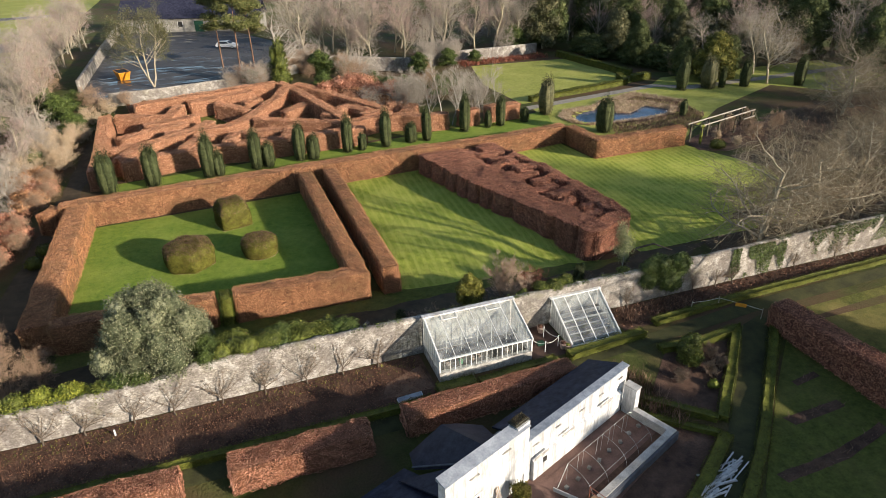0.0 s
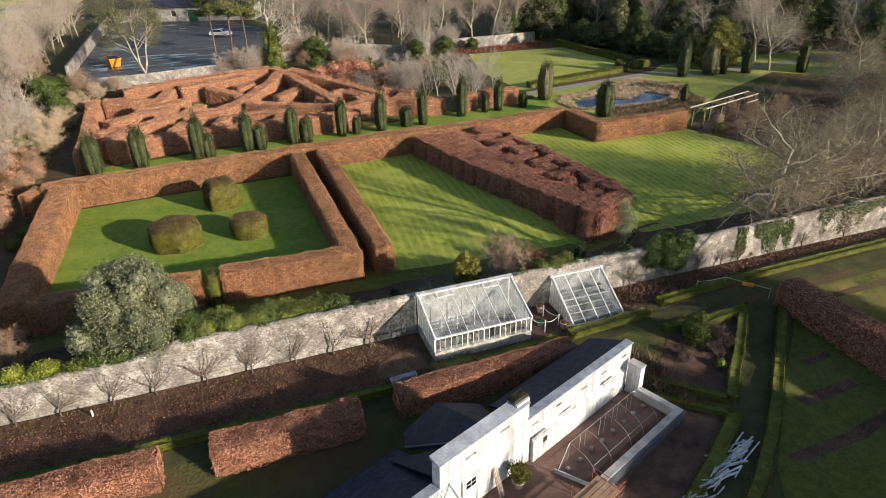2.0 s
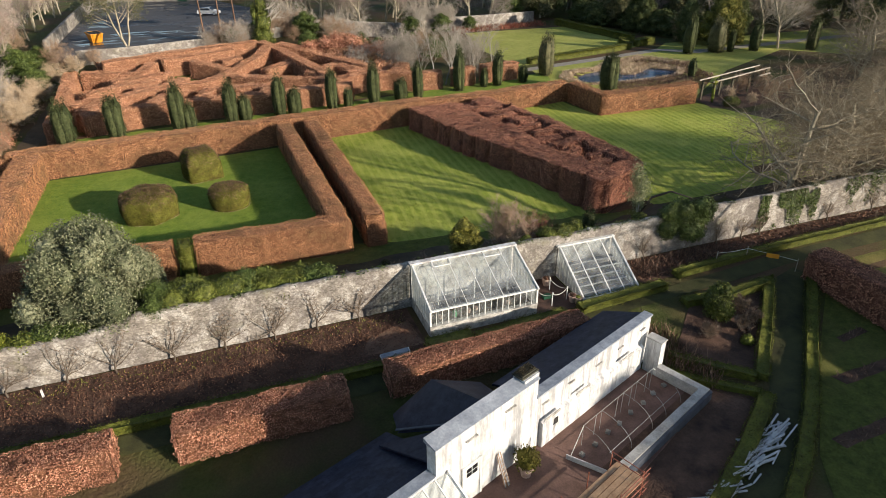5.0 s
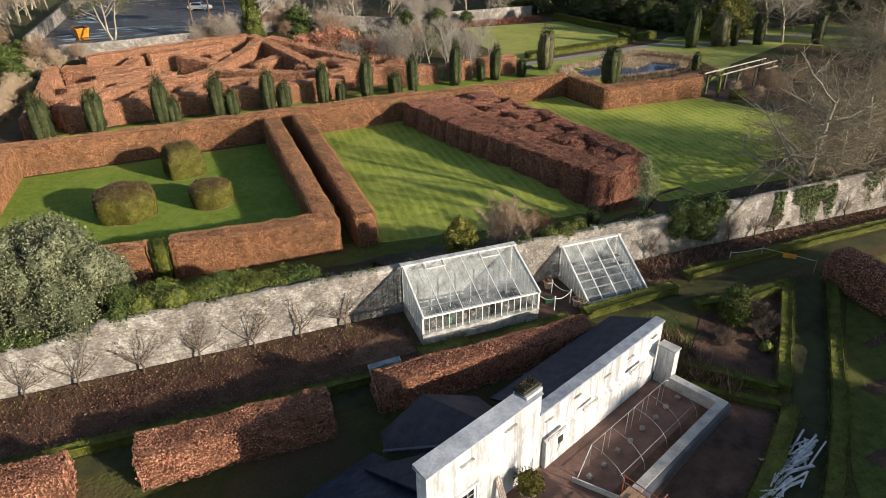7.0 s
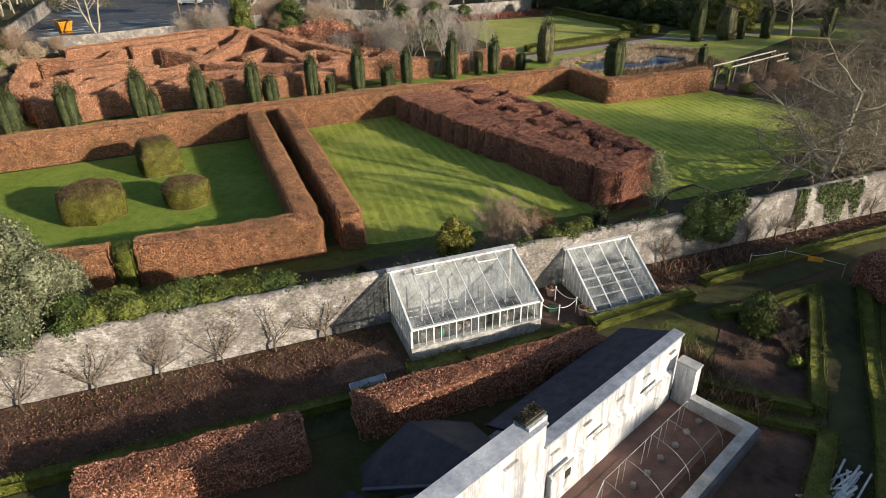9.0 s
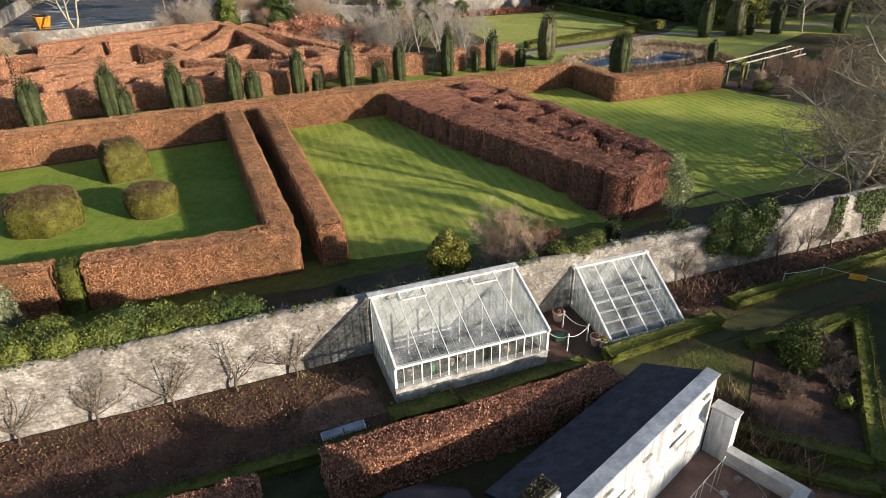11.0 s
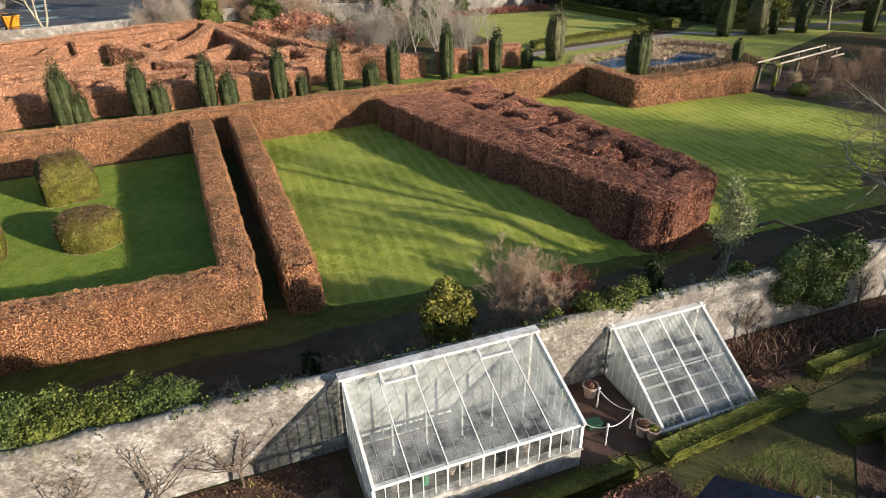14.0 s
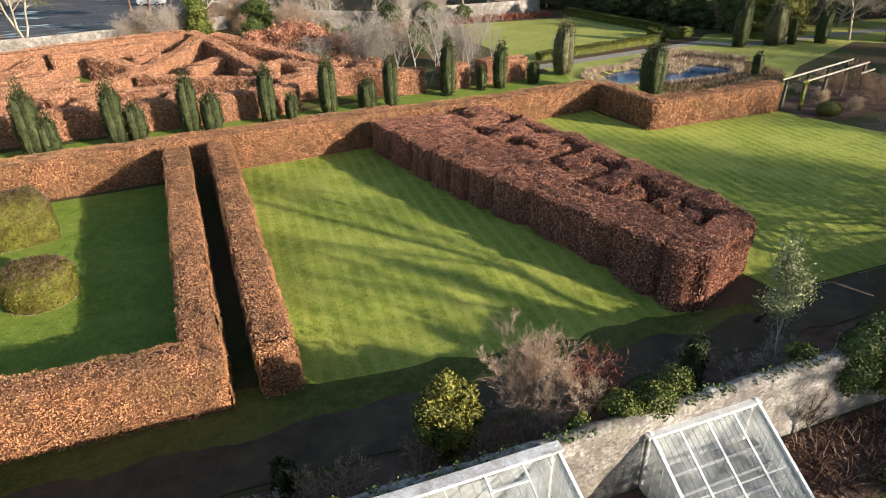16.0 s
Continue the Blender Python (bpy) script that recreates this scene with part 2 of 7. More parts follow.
def render_material():
    m = Mat("stained_dappled_white_render", 0.85, 0.3)
    c = m.mix(m.step(m.noise(0.9, 6, 0.7), 0.4, 0.75), (0.76, 0.76, 0.76), (0.52, 0.52, 0.515))
    # grey streaks and blotches: wall stains, and dappled tree shade put into the colour
    streak = m.noise(2.4, 5, 0.7, (1, 1, 0.12))
    c = m.mix(m.mix(0.7, (0, 0, 0), m.step(streak, 0.46, 0.6)), c, (0.21, 0.21, 0.22))
    c = m.mix(m.mix(0.6, (0, 0, 0), m.step(m.noise(0.7, 7, 0.75), 0.48, 0.64)), c, (0.3, 0.3, 0.29))
    c = m.mix(0.3, c, m.mix(m.noise(14.0, 4, 0.7), (0.5, 0.5, 0.5), (1.4, 1.4, 1.4)), "MULTIPLY")
    m.color(c).bump(m.noise(9.0, 5), 0.015, 0.7)
    return m.m


def slate_material():
    m = Mat("dark_wet_slate", 0.58, 0.2)
    c = m.ramp(m.noise(1.8, 8, 0.78), (0.34, (0.009, 0.01, 0.024)), (0.66, (0.042, 0.044, 0.07)))
    c = m.mix(0.6, c, m.mix(m.island(), (0.6, 0.6, 0.6), (1.4, 1.4, 1.4)), "MULTIPLY")
    m.color(c).bump(m.noise(12.0, 4), 0.01, 0.6)
    return m.m


def glass_material(name, haze_least, grime):
    m = Mat(name)
    t = m.t
    clear = m.node("ShaderNodeBsdfTransparent")
    clear.inputs[0].default_value = (0.95, 0.97, 0.965, 1)
    shine = m.node("ShaderNodeBsdfGlossy", Roughness=0.35)
    edge = m.node("ShaderNodeLayerWeight", Blend=0.5)
    gloss = m.node("ShaderNodeMapRange", **{"From Min": 0.45, "From Max": 1.0, "To Min": 0.06, "To Max": 0.4})
    m.link(edge.outputs["Facing"], gloss.inputs["Value"])
    a = m.node("ShaderNodeMixShader")
    m.link(gloss.outputs[0], a.inputs[0])
    m.link(clear.outputs[0], a.inputs[1])
    m.link(shine.outputs[0], a.inputs[2])
    dirt = m.node("ShaderNodeBsdfDiffuse")
    dirt.inputs[0].default_value = (0.8, 0.81, 0.79, 1)
    b = m.node("ShaderNodeMixShader")
    film = m.node("ShaderNodeMath")
    film.operation = "MULTIPLY"
    film.inputs[1].default_value = grime
    m.link(m.step(m.noise(1.3, 6, 0.68), 0.38, 0.72), film.inputs[0])
    haze = m.node("ShaderNodeMath")
    haze.operation = "ADD"
    haze.inputs[1].default_value = haze_least
    m.link(film.outputs[0], haze.inputs[0])
    m.link(haze.outputs[0], b.inputs[0])
    m.link(a.outputs[0], b.inputs[1])
    m.link(dirt.outputs[0], b.inputs[2])
    m.link(b.outputs[0], t.nodes["Material Output"].inputs[0])
    return m.m


def water_material(name, deep, rough, ripple):
    m = Mat(name, rough, 0.6)
    m.color(deep).bump(m.noise(ripple, 3), 0.01, 0.5)
    return m.m


def asphalt_material():
    m = Mat("wet_asphalt", 0.6, 0.5)
    c = m.ramp(m.noise(0.5, 6, 0.7), (0.3, (0.045, 0.045, 0.05)), (0.7, (0.09, 0.085, 0.085)))
    pool = m.step(m.noise(0.3, 7, 0.72, (0.6, 2.2, 1)), 0.53, 0.6)
    m.color(m.mix(pool, c, (0.05, 0.055, 0.065)))
    r = m.mix(pool, (0.75, 0.75, 0.75), (0.04, 0.04, 0.04))
    m.rough(r)
    return m.m


GROUND = ground_material()
RUBBLE = rubble_material()
LIMED = limed_material()
RENDER = render_material()
SLATE = slate_material()
GLASS = glass_material("old_greenhouse_glass", 0.025, 0.23)
GLASS_CLEAR = glass_material("cleaner_front_glass", 0.0, 0.1)
GLASS_GRIMY = glass_material("grimy_gable_glass", 0.32, 0.3)
# the blue base colour holds part of the sky's reflection
POND = water_material("pond_water", (0.03, 0.075, 0.16), 0.05, 3.0)
ASPHALT = asphalt_material()
WHITE = plain("weathered_white_paint", (0.62, 0.62, 0.6), (0.84, 0.84, 0.82), 3.0, rough=0.5, fine=16.0)
LEAD = plain("lead_flashing", (0.2, 0.225, 0.265), (0.42, 0.45, 0.5), 1.8, rough=0.5, spec=0.4, fine=10.0)
LEAD_DARK = plain("dark_blue_grey_sheet", (0.04, 0.048, 0.066), (0.09, 0.1, 0.125), 1.8, rough=0.6, spec=0.3, fine=10.0)
CONCRETE = plain("pale_weathered_concrete", (0.28, 0.275, 0.26), (0.56, 0.55, 0.53), 1.6, fine=12.0, bump=0.01)
PLINTH = plain("grey_plinth_render", (0.16, 0.15, 0.135), (0.66, 0.64, 0.6), 2.6, fine=10.0, bump=0.01)
PAVING_DARK = plain("darker_brown_paving", (0.045, 0.03, 0.024), (0.12, 0.07, 0.055), 1.4, fine=10.0, bump=0.02, rough=0.7)
PAVING = plain("brown_red_paving", (0.11, 0.066, 0.052), (0.22, 0.13, 0.105), 1.0, fine=12.0, bump=0.01, rough=0.8)
TERRACOTTA = plain("terracotta", (0.36, 0.24, 0.19), (0.58, 0.45, 0.38), 6.0, fine=30.0)
TIMBER = plain("weathered_timber", (0.24, 0.2, 0.16), (0.5, 0.45, 0.38), 2.0, fine=22.0, bump=0.005)
PLANK = plain("tan_scaffold_planks", (0.28, 0.17, 0.1), (0.48, 0.32, 0.2), 2.0, fine=22.0)
PALE_WOOD = plain("whitewashed_timber", (0.42, 0.41, 0.42), (0.74, 0.73, 0.72), 3.0, fine=20.0)
STEEL = plain("rusty_painted_steel", (0.2, 0.06, 0.04), (0.36, 0.14, 0.09), 5.0, rough=0.5, fine=20.0)
DARK = plain("dark_interior", (0.02, 0.02, 0.02), (0.05, 0.045, 0.04), 2.0)
BAR = plain("weathered_grey_bar_paint", (0.2, 0.2, 0.195), (0.5, 0.5, 0.49), 5.0, rough=0.7, fine=18.0)
BACKWALL = plain("mottled_old_whitewash", (0.3, 0.27, 0.24), (0.84, 0.82, 0.79), 1.4, fine=7.0, bump=0.02, detail=8)
BAR_DARK = plain("bare_grey_brown_glazing_bar", (0.05, 0.045, 0.04), (0.22, 0.2, 0.18), 5.0, rough=0.7, fine=18.0)
BENCH = plain("dark_slate_staging", (0.008, 0.009, 0.011), (0.03, 0.031, 0.035), 3.0, fine=18.0)
GREEN_PLASTIC = plain("green_plastic", (0.02, 0.16, 0.07), (0.04, 0.26, 0.12), 4.0, rough=0.4)
ORANGE = plain("orange_paint", (0.62, 0.24, 0.02), (0.8, 0.36, 0.04), 1.5, rough=0.5, fine=8.0)
CARPAINT = plain("silver_car_paint", (0.55, 0.57, 0.6), (0.66, 0.68, 0.7), 2.0, rough=0.25, spec=0.6)
RUBBER = plain("black_rubber", (0.015, 0.015, 0.016), (0.03, 0.03, 0.03), 8.0)
CARGLASS = plain("dark_car_glass", (0.01, 0.012, 0.015), (0.02, 0.022, 0.026), 2.0, rough=0.06, spec=0.7)
ROPE = plain("pale_rope", (0.55, 0.53, 0.48), (0.75, 0.73, 0.68), 20.0)
GREYSTONE = plain("grey_stone_wall", (0.17, 0.16, 0.14), (0.4, 0.38, 0.34), 0.9, fine=5.0, bump=0.03)

# hedge bodies, coloured darker than the leaves to paint shade into the gaps
BEECH_CORE = plain("beech_hedge_inner_shade", (0.1, 0.046, 0.026), (0.28, 0.134, 0.072), 2.0, fine=22.0, bump=0.05)
PURPLE_CORE = plain("purple_beech_inner_shade", (0.1, 0.042, 0.03), (0.25, 0.108, 0.072), 2.0, fine=22.0, bump=0.05)
MAZE_CORE = plain("maze_hedge_inner_shade", (0.2, 0.092, 0.052), (0.42, 0.21, 0.12), 2.0, fine=22.0, bump=0.05)
CORE = {"beech_leaves": BEECH_CORE, "sun_tinted_beech_leaves": MAZE_CORE, "red_beech_leaves": BEECH_CORE, "purple_beech_leaves": PURPLE_CORE}
SHOOT = leafy("bare_beech_shoots", (0.34, 0.175, 0.105), (0.55, 0.3, 0.185), (0.76, 0.48, 0.32), 0.6, patch_col=(0.34, 0.19, 0.12))
SHOOT_DARK = leafy("purple_beech_shoots", (0.26, 0.115, 0.082), (0.45, 0.22, 0.15), (0.66, 0.37, 0.26), 0.6, patch_col=(0.22, 0.1, 0.075))
SHOOTS = {"beech_leaves": SHOOT, "red_beech_leaves": SHOOT_DARK, "purple_beech_leaves": SHOOT_DARK}
DARK_MOSS = leafy("dark_moss", (0.02, 0.018, 0.01), (0.06, 0.05, 0.028), (0.14, 0.11, 0.06), 1.0)
DARK_GREEN = plain("dark_green_paint", (0.012, 0.05, 0.03), (0.025, 0.08, 0.05), 4.0, rough=0.5)
MOSS_STONE = plain("mossy_dark_stone", (0.025, 0.025, 0.018), (0.1, 0.095, 0.07), 4.0, fine=14.0, bump=0.03)
SHRUB_GOLD = leafy("olive_gold_leaves", (0.05, 0.055, 0.01), (0.14, 0.14, 0.024), (0.34, 0.31, 0.065), 1.0, rough=0.5, spec=0.25)
POST_DARK = plain("dark_mossy_timber", (0.05, 0.045, 0.03), (0.15, 0.13, 0.09), 3.0, fine=20.0)

# ---- mesh helpers ----


def smooth(a, b, v):
    t = np.clip((np.asarray(v, float) - a) / (b - a), 0, 1)
    return t * t * (3 - 2 * t)


POND_C, POND_R = (55.8, 75.2), (8.2, 4.1)


def gz(x, y):
    """Height of the ground."""
    x, y = np.asarray(x, float), np.asarray(y, float)
    north = -0.62 * (1 - smooth(40.8, 45.5, y))
    south = -0.4 - 0.7 * smooth(28, 22.5, y) - 0.25 * smooth(22, 32, x) * smooth(31, 27, y)
    z = np.where(y > 32.3, north, south)
    z = z + 2.0 * smooth(88, 101, y) * (1 - smooth(12, 32, x))
    z = z - 0.5 * (1 - smooth(0.75, 1.05, np.hypot((x - POND_C[0]) / POND_R[0], (y - POND_C[1]) / POND_R[1])))
    return z


def g1(x, y):
    return float(gz(x, y))


def mesh_from(name, verts, faces, mat, crease=None):
    """A mesh from an array of vertices and an array of faces, all with the same number of corners (or a list of such arrays); edges sharper than the crease angle stay hard."""
    me = bpy.data.meshes.new(name)
    verts = np.asarray(verts, np.float32).reshape(-1, 3)
    groups = faces if isinstance(faces, list) else [faces]
    groups = [np.asarray(f, np.int32) for f in groups if len(f)]
    loops = np.concatenate([f.ravel() for f in groups])
    totals = np.concatenate([np.full(len(f), f.shape[1]) for f in groups])
    me.vertices.add(len(verts))
    me.vertices.foreach_set("co", verts.ravel())
    me.loops.add(len(loops))
    me.loops.foreach_set("vertex_index", loops)
    me.polygons.add(len(totals))
    me.polygons.foreach_set("loop_start", np.concatenate([[0], np.cumsum(totals)[:-1]]).astype(np.int32))
    me.polygons.foreach_set("use_smooth", np.ones(len(totals), bool))
    me.update(calc_edges=True)
    me.validate()
    if crease:
        me.set_sharp_from_angle(angle=crease)
    if mat:
        me.materials.append(mat)
    return me


class Geo:
    """Boxes, tubes and sheets gathered into one mesh."""

    def __init__(self):
        self.v, self.f3, self.f4, self.n = [], [], [], 0

    def add(self, verts, quads=(), tris=()):
        verts = np.asarray(verts, float).reshape(-1, 3)
        if len(quads):
            self.f4.append(np.asarray(quads) + self.n)
        if len(tris):
            self.f3.append(np.asarray(tris) + self.n)
        self.v.append(verts)
        self.n += len(verts)
        return self

    def hexa(self, low, high):
        """A solid between two quads with the same winding (counter-clockwise from above)."""
        self.add(list(low) + list(high), [(3, 2, 1, 0), (4, 5, 6, 7), (0, 1, 5, 4), (1, 2, 6, 5), (2, 3, 7, 6), (3, 0, 4, 7)])
        return self

    def box(self, x0, x1, y0, y1, z0, z1):
        return self.hexa([(x0, y0, z0), (x1, y0, z0), (x1, y1, z0), (x0, y1, z0)], [(x0, y0, z1), (x1, y0, z1), (x1, y1, z1), (x0, y1, z1)])

    def beam(self, a, b, w, h, up=(0, 0, 1)):
        """A bar from a to b, w wide and h deep."""
        a, b = Vector(a), Vector(b)
        d = (b - a).normalized()
        s = d.cross(Vector(up))
        s = (s if s.length > 1e-4 else d.cross(Vector((1, 0, 0)))).normalized() * (w / 2)
        u = s.cross(d).normalized() * (h / 2)
        low = [a - s - u, a + s - u, b + s - u, b - s - u]
        high = [a - s + u, a + s + u, b + s + u, b - s + u]
        return self.hexa([tuple(p) for p in low], [tuple(p) for p in high])

    def tube(self, pts, radii, sides=6, cap=True):
        pts = np.asarray(pts, float)
        n = len(pts)
        d = np.gradient(pts, axis=0)
        d /= np.linalg.norm(d, axis=1)[:, None] + 1e-9
        ref = np.where(np.abs(d[:, 2:3]) > 0.9, [[1.0, 0, 0]], [[0, 0, 1.0]])
        s = np.cross(d, ref)
        s /= np.linalg.norm(s, axis=1)[:, None] + 1e-9
        u = np.cross(s, d)
        ang = np.linspace(0, 2 * np.pi, sides, endpoint=False)
        r = np.broadcast_to(np.asarray(radii, float), (n,))[:, None, None]
        ring = pts[:, None] + r * (np.cos(ang)[None, :, None] * s[:, None] + np.sin(ang)[None, :, None] * u[:, None])
        i, j = np.meshgrid(np.arange(n - 1), np.arange(sides), indexing="ij")
        k = (j + 1) % sides
        q = np.stack([i * sides + j, i * sides + k, (i + 1) * sides + k, (i + 1) * sides + j], -1).reshape(-1, 4)
        tris = []
        if cap and radii is not None:
            tris = [(0, b + 1, b) for b in range(1, sides - 1)] + [((n - 1) * sides, (n - 1) * sides + b, (n - 1) * sides + b + 1) for b in range(1, sides - 1)]
        return self.add(ring.reshape(-1, 3), q, tris)

    def sticks(self, a, b, ra, rb):
        """Many thin tapering twigs at once, from rows a to rows b."""
        a, b = np.asarray(a, float), np.asarray(b, float)
        n = len(a)
        d = b - a
        s = np.cross(d, RNG.normal(size=(n, 3)))
        s /= np.linalg.norm(s, axis=1)[:, None] + 1e-9
        wa, wb = (1.5 * np.broadcast_to(np.asarray(k, float), (n,))[:, None] for k in (ra, rb))
        v = np.stack([a - s * wa, a + s * wa, b + s * wb, b - s * wb], 1).reshape(-1, 3)
        return self.add(v, np.arange(4 * n).reshape(-1, 4))

    def lathe(self, profile, sides=14, at=(0, 0, 0)):
        """A body of revolution from (radius, height) pairs."""
        ang = np.linspace(0, 2 * np.pi, sides, endpoint=False)
        v = [(at[0] + r * math.cos(t), at[1] + r * math.sin(t), at[2] + z) for r, z in profile for t in ang]
        q = [(i * sides + j, i * sides + (j + 1) % sides, (i + 1) * sides + (j + 1) % sides, (i + 1) * sides + j) for i in range(len(profile) - 1) for j in range(sides)]
        return self.add(v, q)

    def verts(self):
        return np.concatenate(self.v)

    def mesh(self, name, mat, smooth_shade=False):
        faces = []
        if self.f4:
            faces.append(np.concatenate(self.f4))
        if self.f3:
            faces.append(np.concatenate(self.f3))
        return mesh_from(name, self.verts(), faces, mat, None if smooth_shade else 0.92)


def part(name, geo, mat, parent=None, label="", smooth_shade=False, kind=""):
    """One mesh object, under a thing or a part if one is given."""
    me = geo.mesh(name, mat, smooth_shade) if isinstance(geo, Geo) else geo
    ob = new(name, me)
    ob.parent = parent
    return tagged(ob, label, kind=kind)


def thing(name, label, category, at=(0, 0, 0), turn=0.0, group="", kind=""):
    ob = new(name)
    ob.matrix_world = pose(*at, 0, 0, turn)
    return tagged(ob, label, category, group, kind)


def leaves(points, normals, size, mat, name="leaves", wild=0.8, aspect=0.6):
    """Single leaves: small bent quads lying roughly along the surface."""
    n = len(points)
    r = RNG.normal(size=(n, 3))
    nn = normals + wild * r
    nn /= np.linalg.norm(nn, axis=1)[:, None] + 1e-9
    t = np.cross(nn, RNG.normal(size=(n, 3)))
    t /= np.linalg.norm(t, axis=1)[:, None] + 1e-9
    b = np.cross(nn, t)
    s = size * (0.6 + 0.8 * RNG.random(n))[:, None]
    v = np.stack([points - t * s, points - b * s * aspect + nn * s * 0.25, points + t * s, points + b * s * aspect + nn * s * 0.25], 1)
    f = np.arange(4 * n).reshape(-1, 4)
    return mesh_from(name, v.reshape(-1, 3), f, mat)


def sample(verts, quads, density, limit=None):
    """Random points on quads, with their normals."""
    a, b, c, d = (verts[quads[:, k]] for k in range(4))
    cross = np.cross(c - a, d - b) / 2
    area = np.linalg.norm(cross, axis=1)
    total = int(area.sum() * density)
    pick = RNG.choice(len(quads), total, p=area / area.sum())
    u, v = RNG.random((2, total, 1))
    p = (a[pick] * (1 - u) + b[pick] * u) * (1 - v) + (d[pick] * (1 - u) + c[pick] * u) * v
    return p, cross[pick] / (area[pick, None] + 1e-9)


def wobble(v, amount, scale, seed=0.0):
    """Uneven offsets from layered noise."""
    return amount * np.array([noise.noise_vector(Vector(p) * scale + Vector((seed, seed * 0.7, 0))) for p in v])


def sweep(line, width, z0, top, step=0.45, lean=0.04, shoulder=0.12):
    """A clipped hedge body along a line: rows of x, y, with the ground and the top heights at each."""
    line = np.asarray(line, float)
    z0, top = np.broadcast_to(z0, (len(line),)), np.broadcast_to(top, (len(line),))
    seg = np.linalg.norm(np.diff(line, axis=0), axis=1)
    at = np.r_[0, np.cumsum(seg)]
    n = max(2, int(at[-1] / step) + 1)
    keep = np.unique(np.r_[np.linspace(0, at[-1], n), at])
    keep = keep[np.r_[True, np.diff(keep) > 0.08]]
    p = np.stack([np.interp(keep, at, line[:, k]) for k in (0, 1)], 1)
    lo, hi = np.interp(keep, at, z0), np.interp(keep, at, top)
    d = np.gradient(p, axis=0)
    # mitre: directions of the two neighbouring pieces, averaged
    dd = np.diff(p, axis=0)
    dd /= np.linalg.norm(dd, axis=1)[:, None]
    before, after = np.r_[dd[:1], dd], np.r_[dd, dd[-1:]]
    side = np.stack([-(before + after)[:, 1], (before + after)[:, 0]], 1)
    side /= np.linalg.norm(side, axis=1)[:, None]
    stretch = 1 / np.maximum(np.abs((side * np.stack([-after[:, 1], after[:, 0]], 1)).sum(1)), 0.5)
    levels = np.linspace(0, 1, max(3, int((hi - lo).mean() / 0.45) + 1))
    prof = [(-1 - lean * (1 - l), l) for l in levels[:-1]] + [(-1, 1 - shoulder / 2), (-1 + shoulder, 1)]
    m = max(1, int(width / 0.5))
    prof += [(-1 + shoulder + (2 - 2 * shoulder) * k / (m + 1), 1.0) for k in range(1, m + 1)]
    prof += [(-a, l) for a, l in reversed(prof[: len(levels) + 1])]
    prof = np.array(prof)
    v = np.zeros((len(p), len(prof), 3))
    off = side[:, None] * (stretch * width / 2)[:, None, None] * prof[None, :, :1]
    v[:, :, :2] = p[:, None] + off
    v[:, :, 2] = lo[:, None] + (hi - lo)[:, None] * prof[None, :, 1]
    k = len(prof)
    i, j = np.meshgrid(np.arange(len(p) - 1), np.arange(k - 1), indexing="ij")
    q = np.stack([i * k + j, i * k + j + 1, (i + 1) * k + j + 1, (i + 1) * k + j], -1).reshape(-1, 4)
    caps = []
    for base in (0, (len(p) - 1) * k):
        for j in range(k // 2 - 1 + k % 2):
            a, b, c, e = base + j, base + j + 1, base + k - 2 - j, base + k - 1 - j
            if len({a, b, c, e}) == 4:
                caps.append((a, b, c, e) if base else (e, c, b, a))
    # outward faces
    q = q[:, ::-1]
    return v.reshape(-1, 3), np.r_[q, np.array([c[::-1] for c in caps], int).reshape(-1, 4)]


def sunk(v, q, depth):
    """The same body, drawn in along its normals."""
    n = np.zeros_like(v)
    f = np.cross(v[q[:, 2]] - v[q[:, 0]], v[q[:, 3]] - v[q[:, 1]])
    for k in range(4):
        np.add.at(n, q[:, k], f)
    return v - depth * n / (np.linalg.norm(n, axis=1)[:, None] + 1e-9)


def hedge(line, width, top, label, mat=None, size=0.034, density=470, rag=0.09, group="", name="beech_hedge", category="hedge", z0=None, step=0.45):
    """A clipped hedge: a dense uneven body and a coat of single leaves."""
    mat = mat or BEECH
    z0 = [g1(x, y) - 0.05 for x, y in line] if z0 is None else z0
    v, q = sweep(line, width, z0, top, step)
    v = v + wobble(v, rag, 0.55) + wobble(v, rag * 0.8, 1.9, 3.0)
    p, nrm = sample(v, q, density)
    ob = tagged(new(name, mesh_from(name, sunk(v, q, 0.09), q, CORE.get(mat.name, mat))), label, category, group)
    # tufts and hollows in the coat
    tuft = np.array([noise.noise(Vector(a) * 2.6) + 0.6 * noise.noise(Vector(a) * 7.0) for a in p])
    p = p + nrm * ((0.01 + 0.11 * tuft) * np.where(nrm[:, 2] > 0.5, 0.45, 1.0))[:, None]
    up = p[:, 2] > (np.min(z0) + 0.03)
    shoots = SHOOTS.get(mat.name) if density >= 140 else None
    if shoots:
        # the clipped tops show bare shoots, the sides hold their leaves
        top_side = up & (nrm[:, 2] > 0.5)
        few = RNG.random(len(p)) < 0.75
        bare = top_side & ~few
        up = up & (~top_side | few)
        k = np.repeat(p[bare], 2, 0) + RNG.normal(size=(2 * bare.sum(), 3)) * [0.05, 0.05, 0.02]
        flat = RNG.normal(size=k.shape) * [1, 1, 0.25]
        part("top_growth", leaves(k + [0, 0, 0.025], flat, size * 1.25, shoots, "top_growth", 0.1, 0.16), None, ob, "bare brown clipped shoots", kind="stuff")
    part("leaves", leaves((p + nrm * 0.03)[up], nrm[up], size, mat, wild=0.85), None, ob, kind="stuff")
    return ob


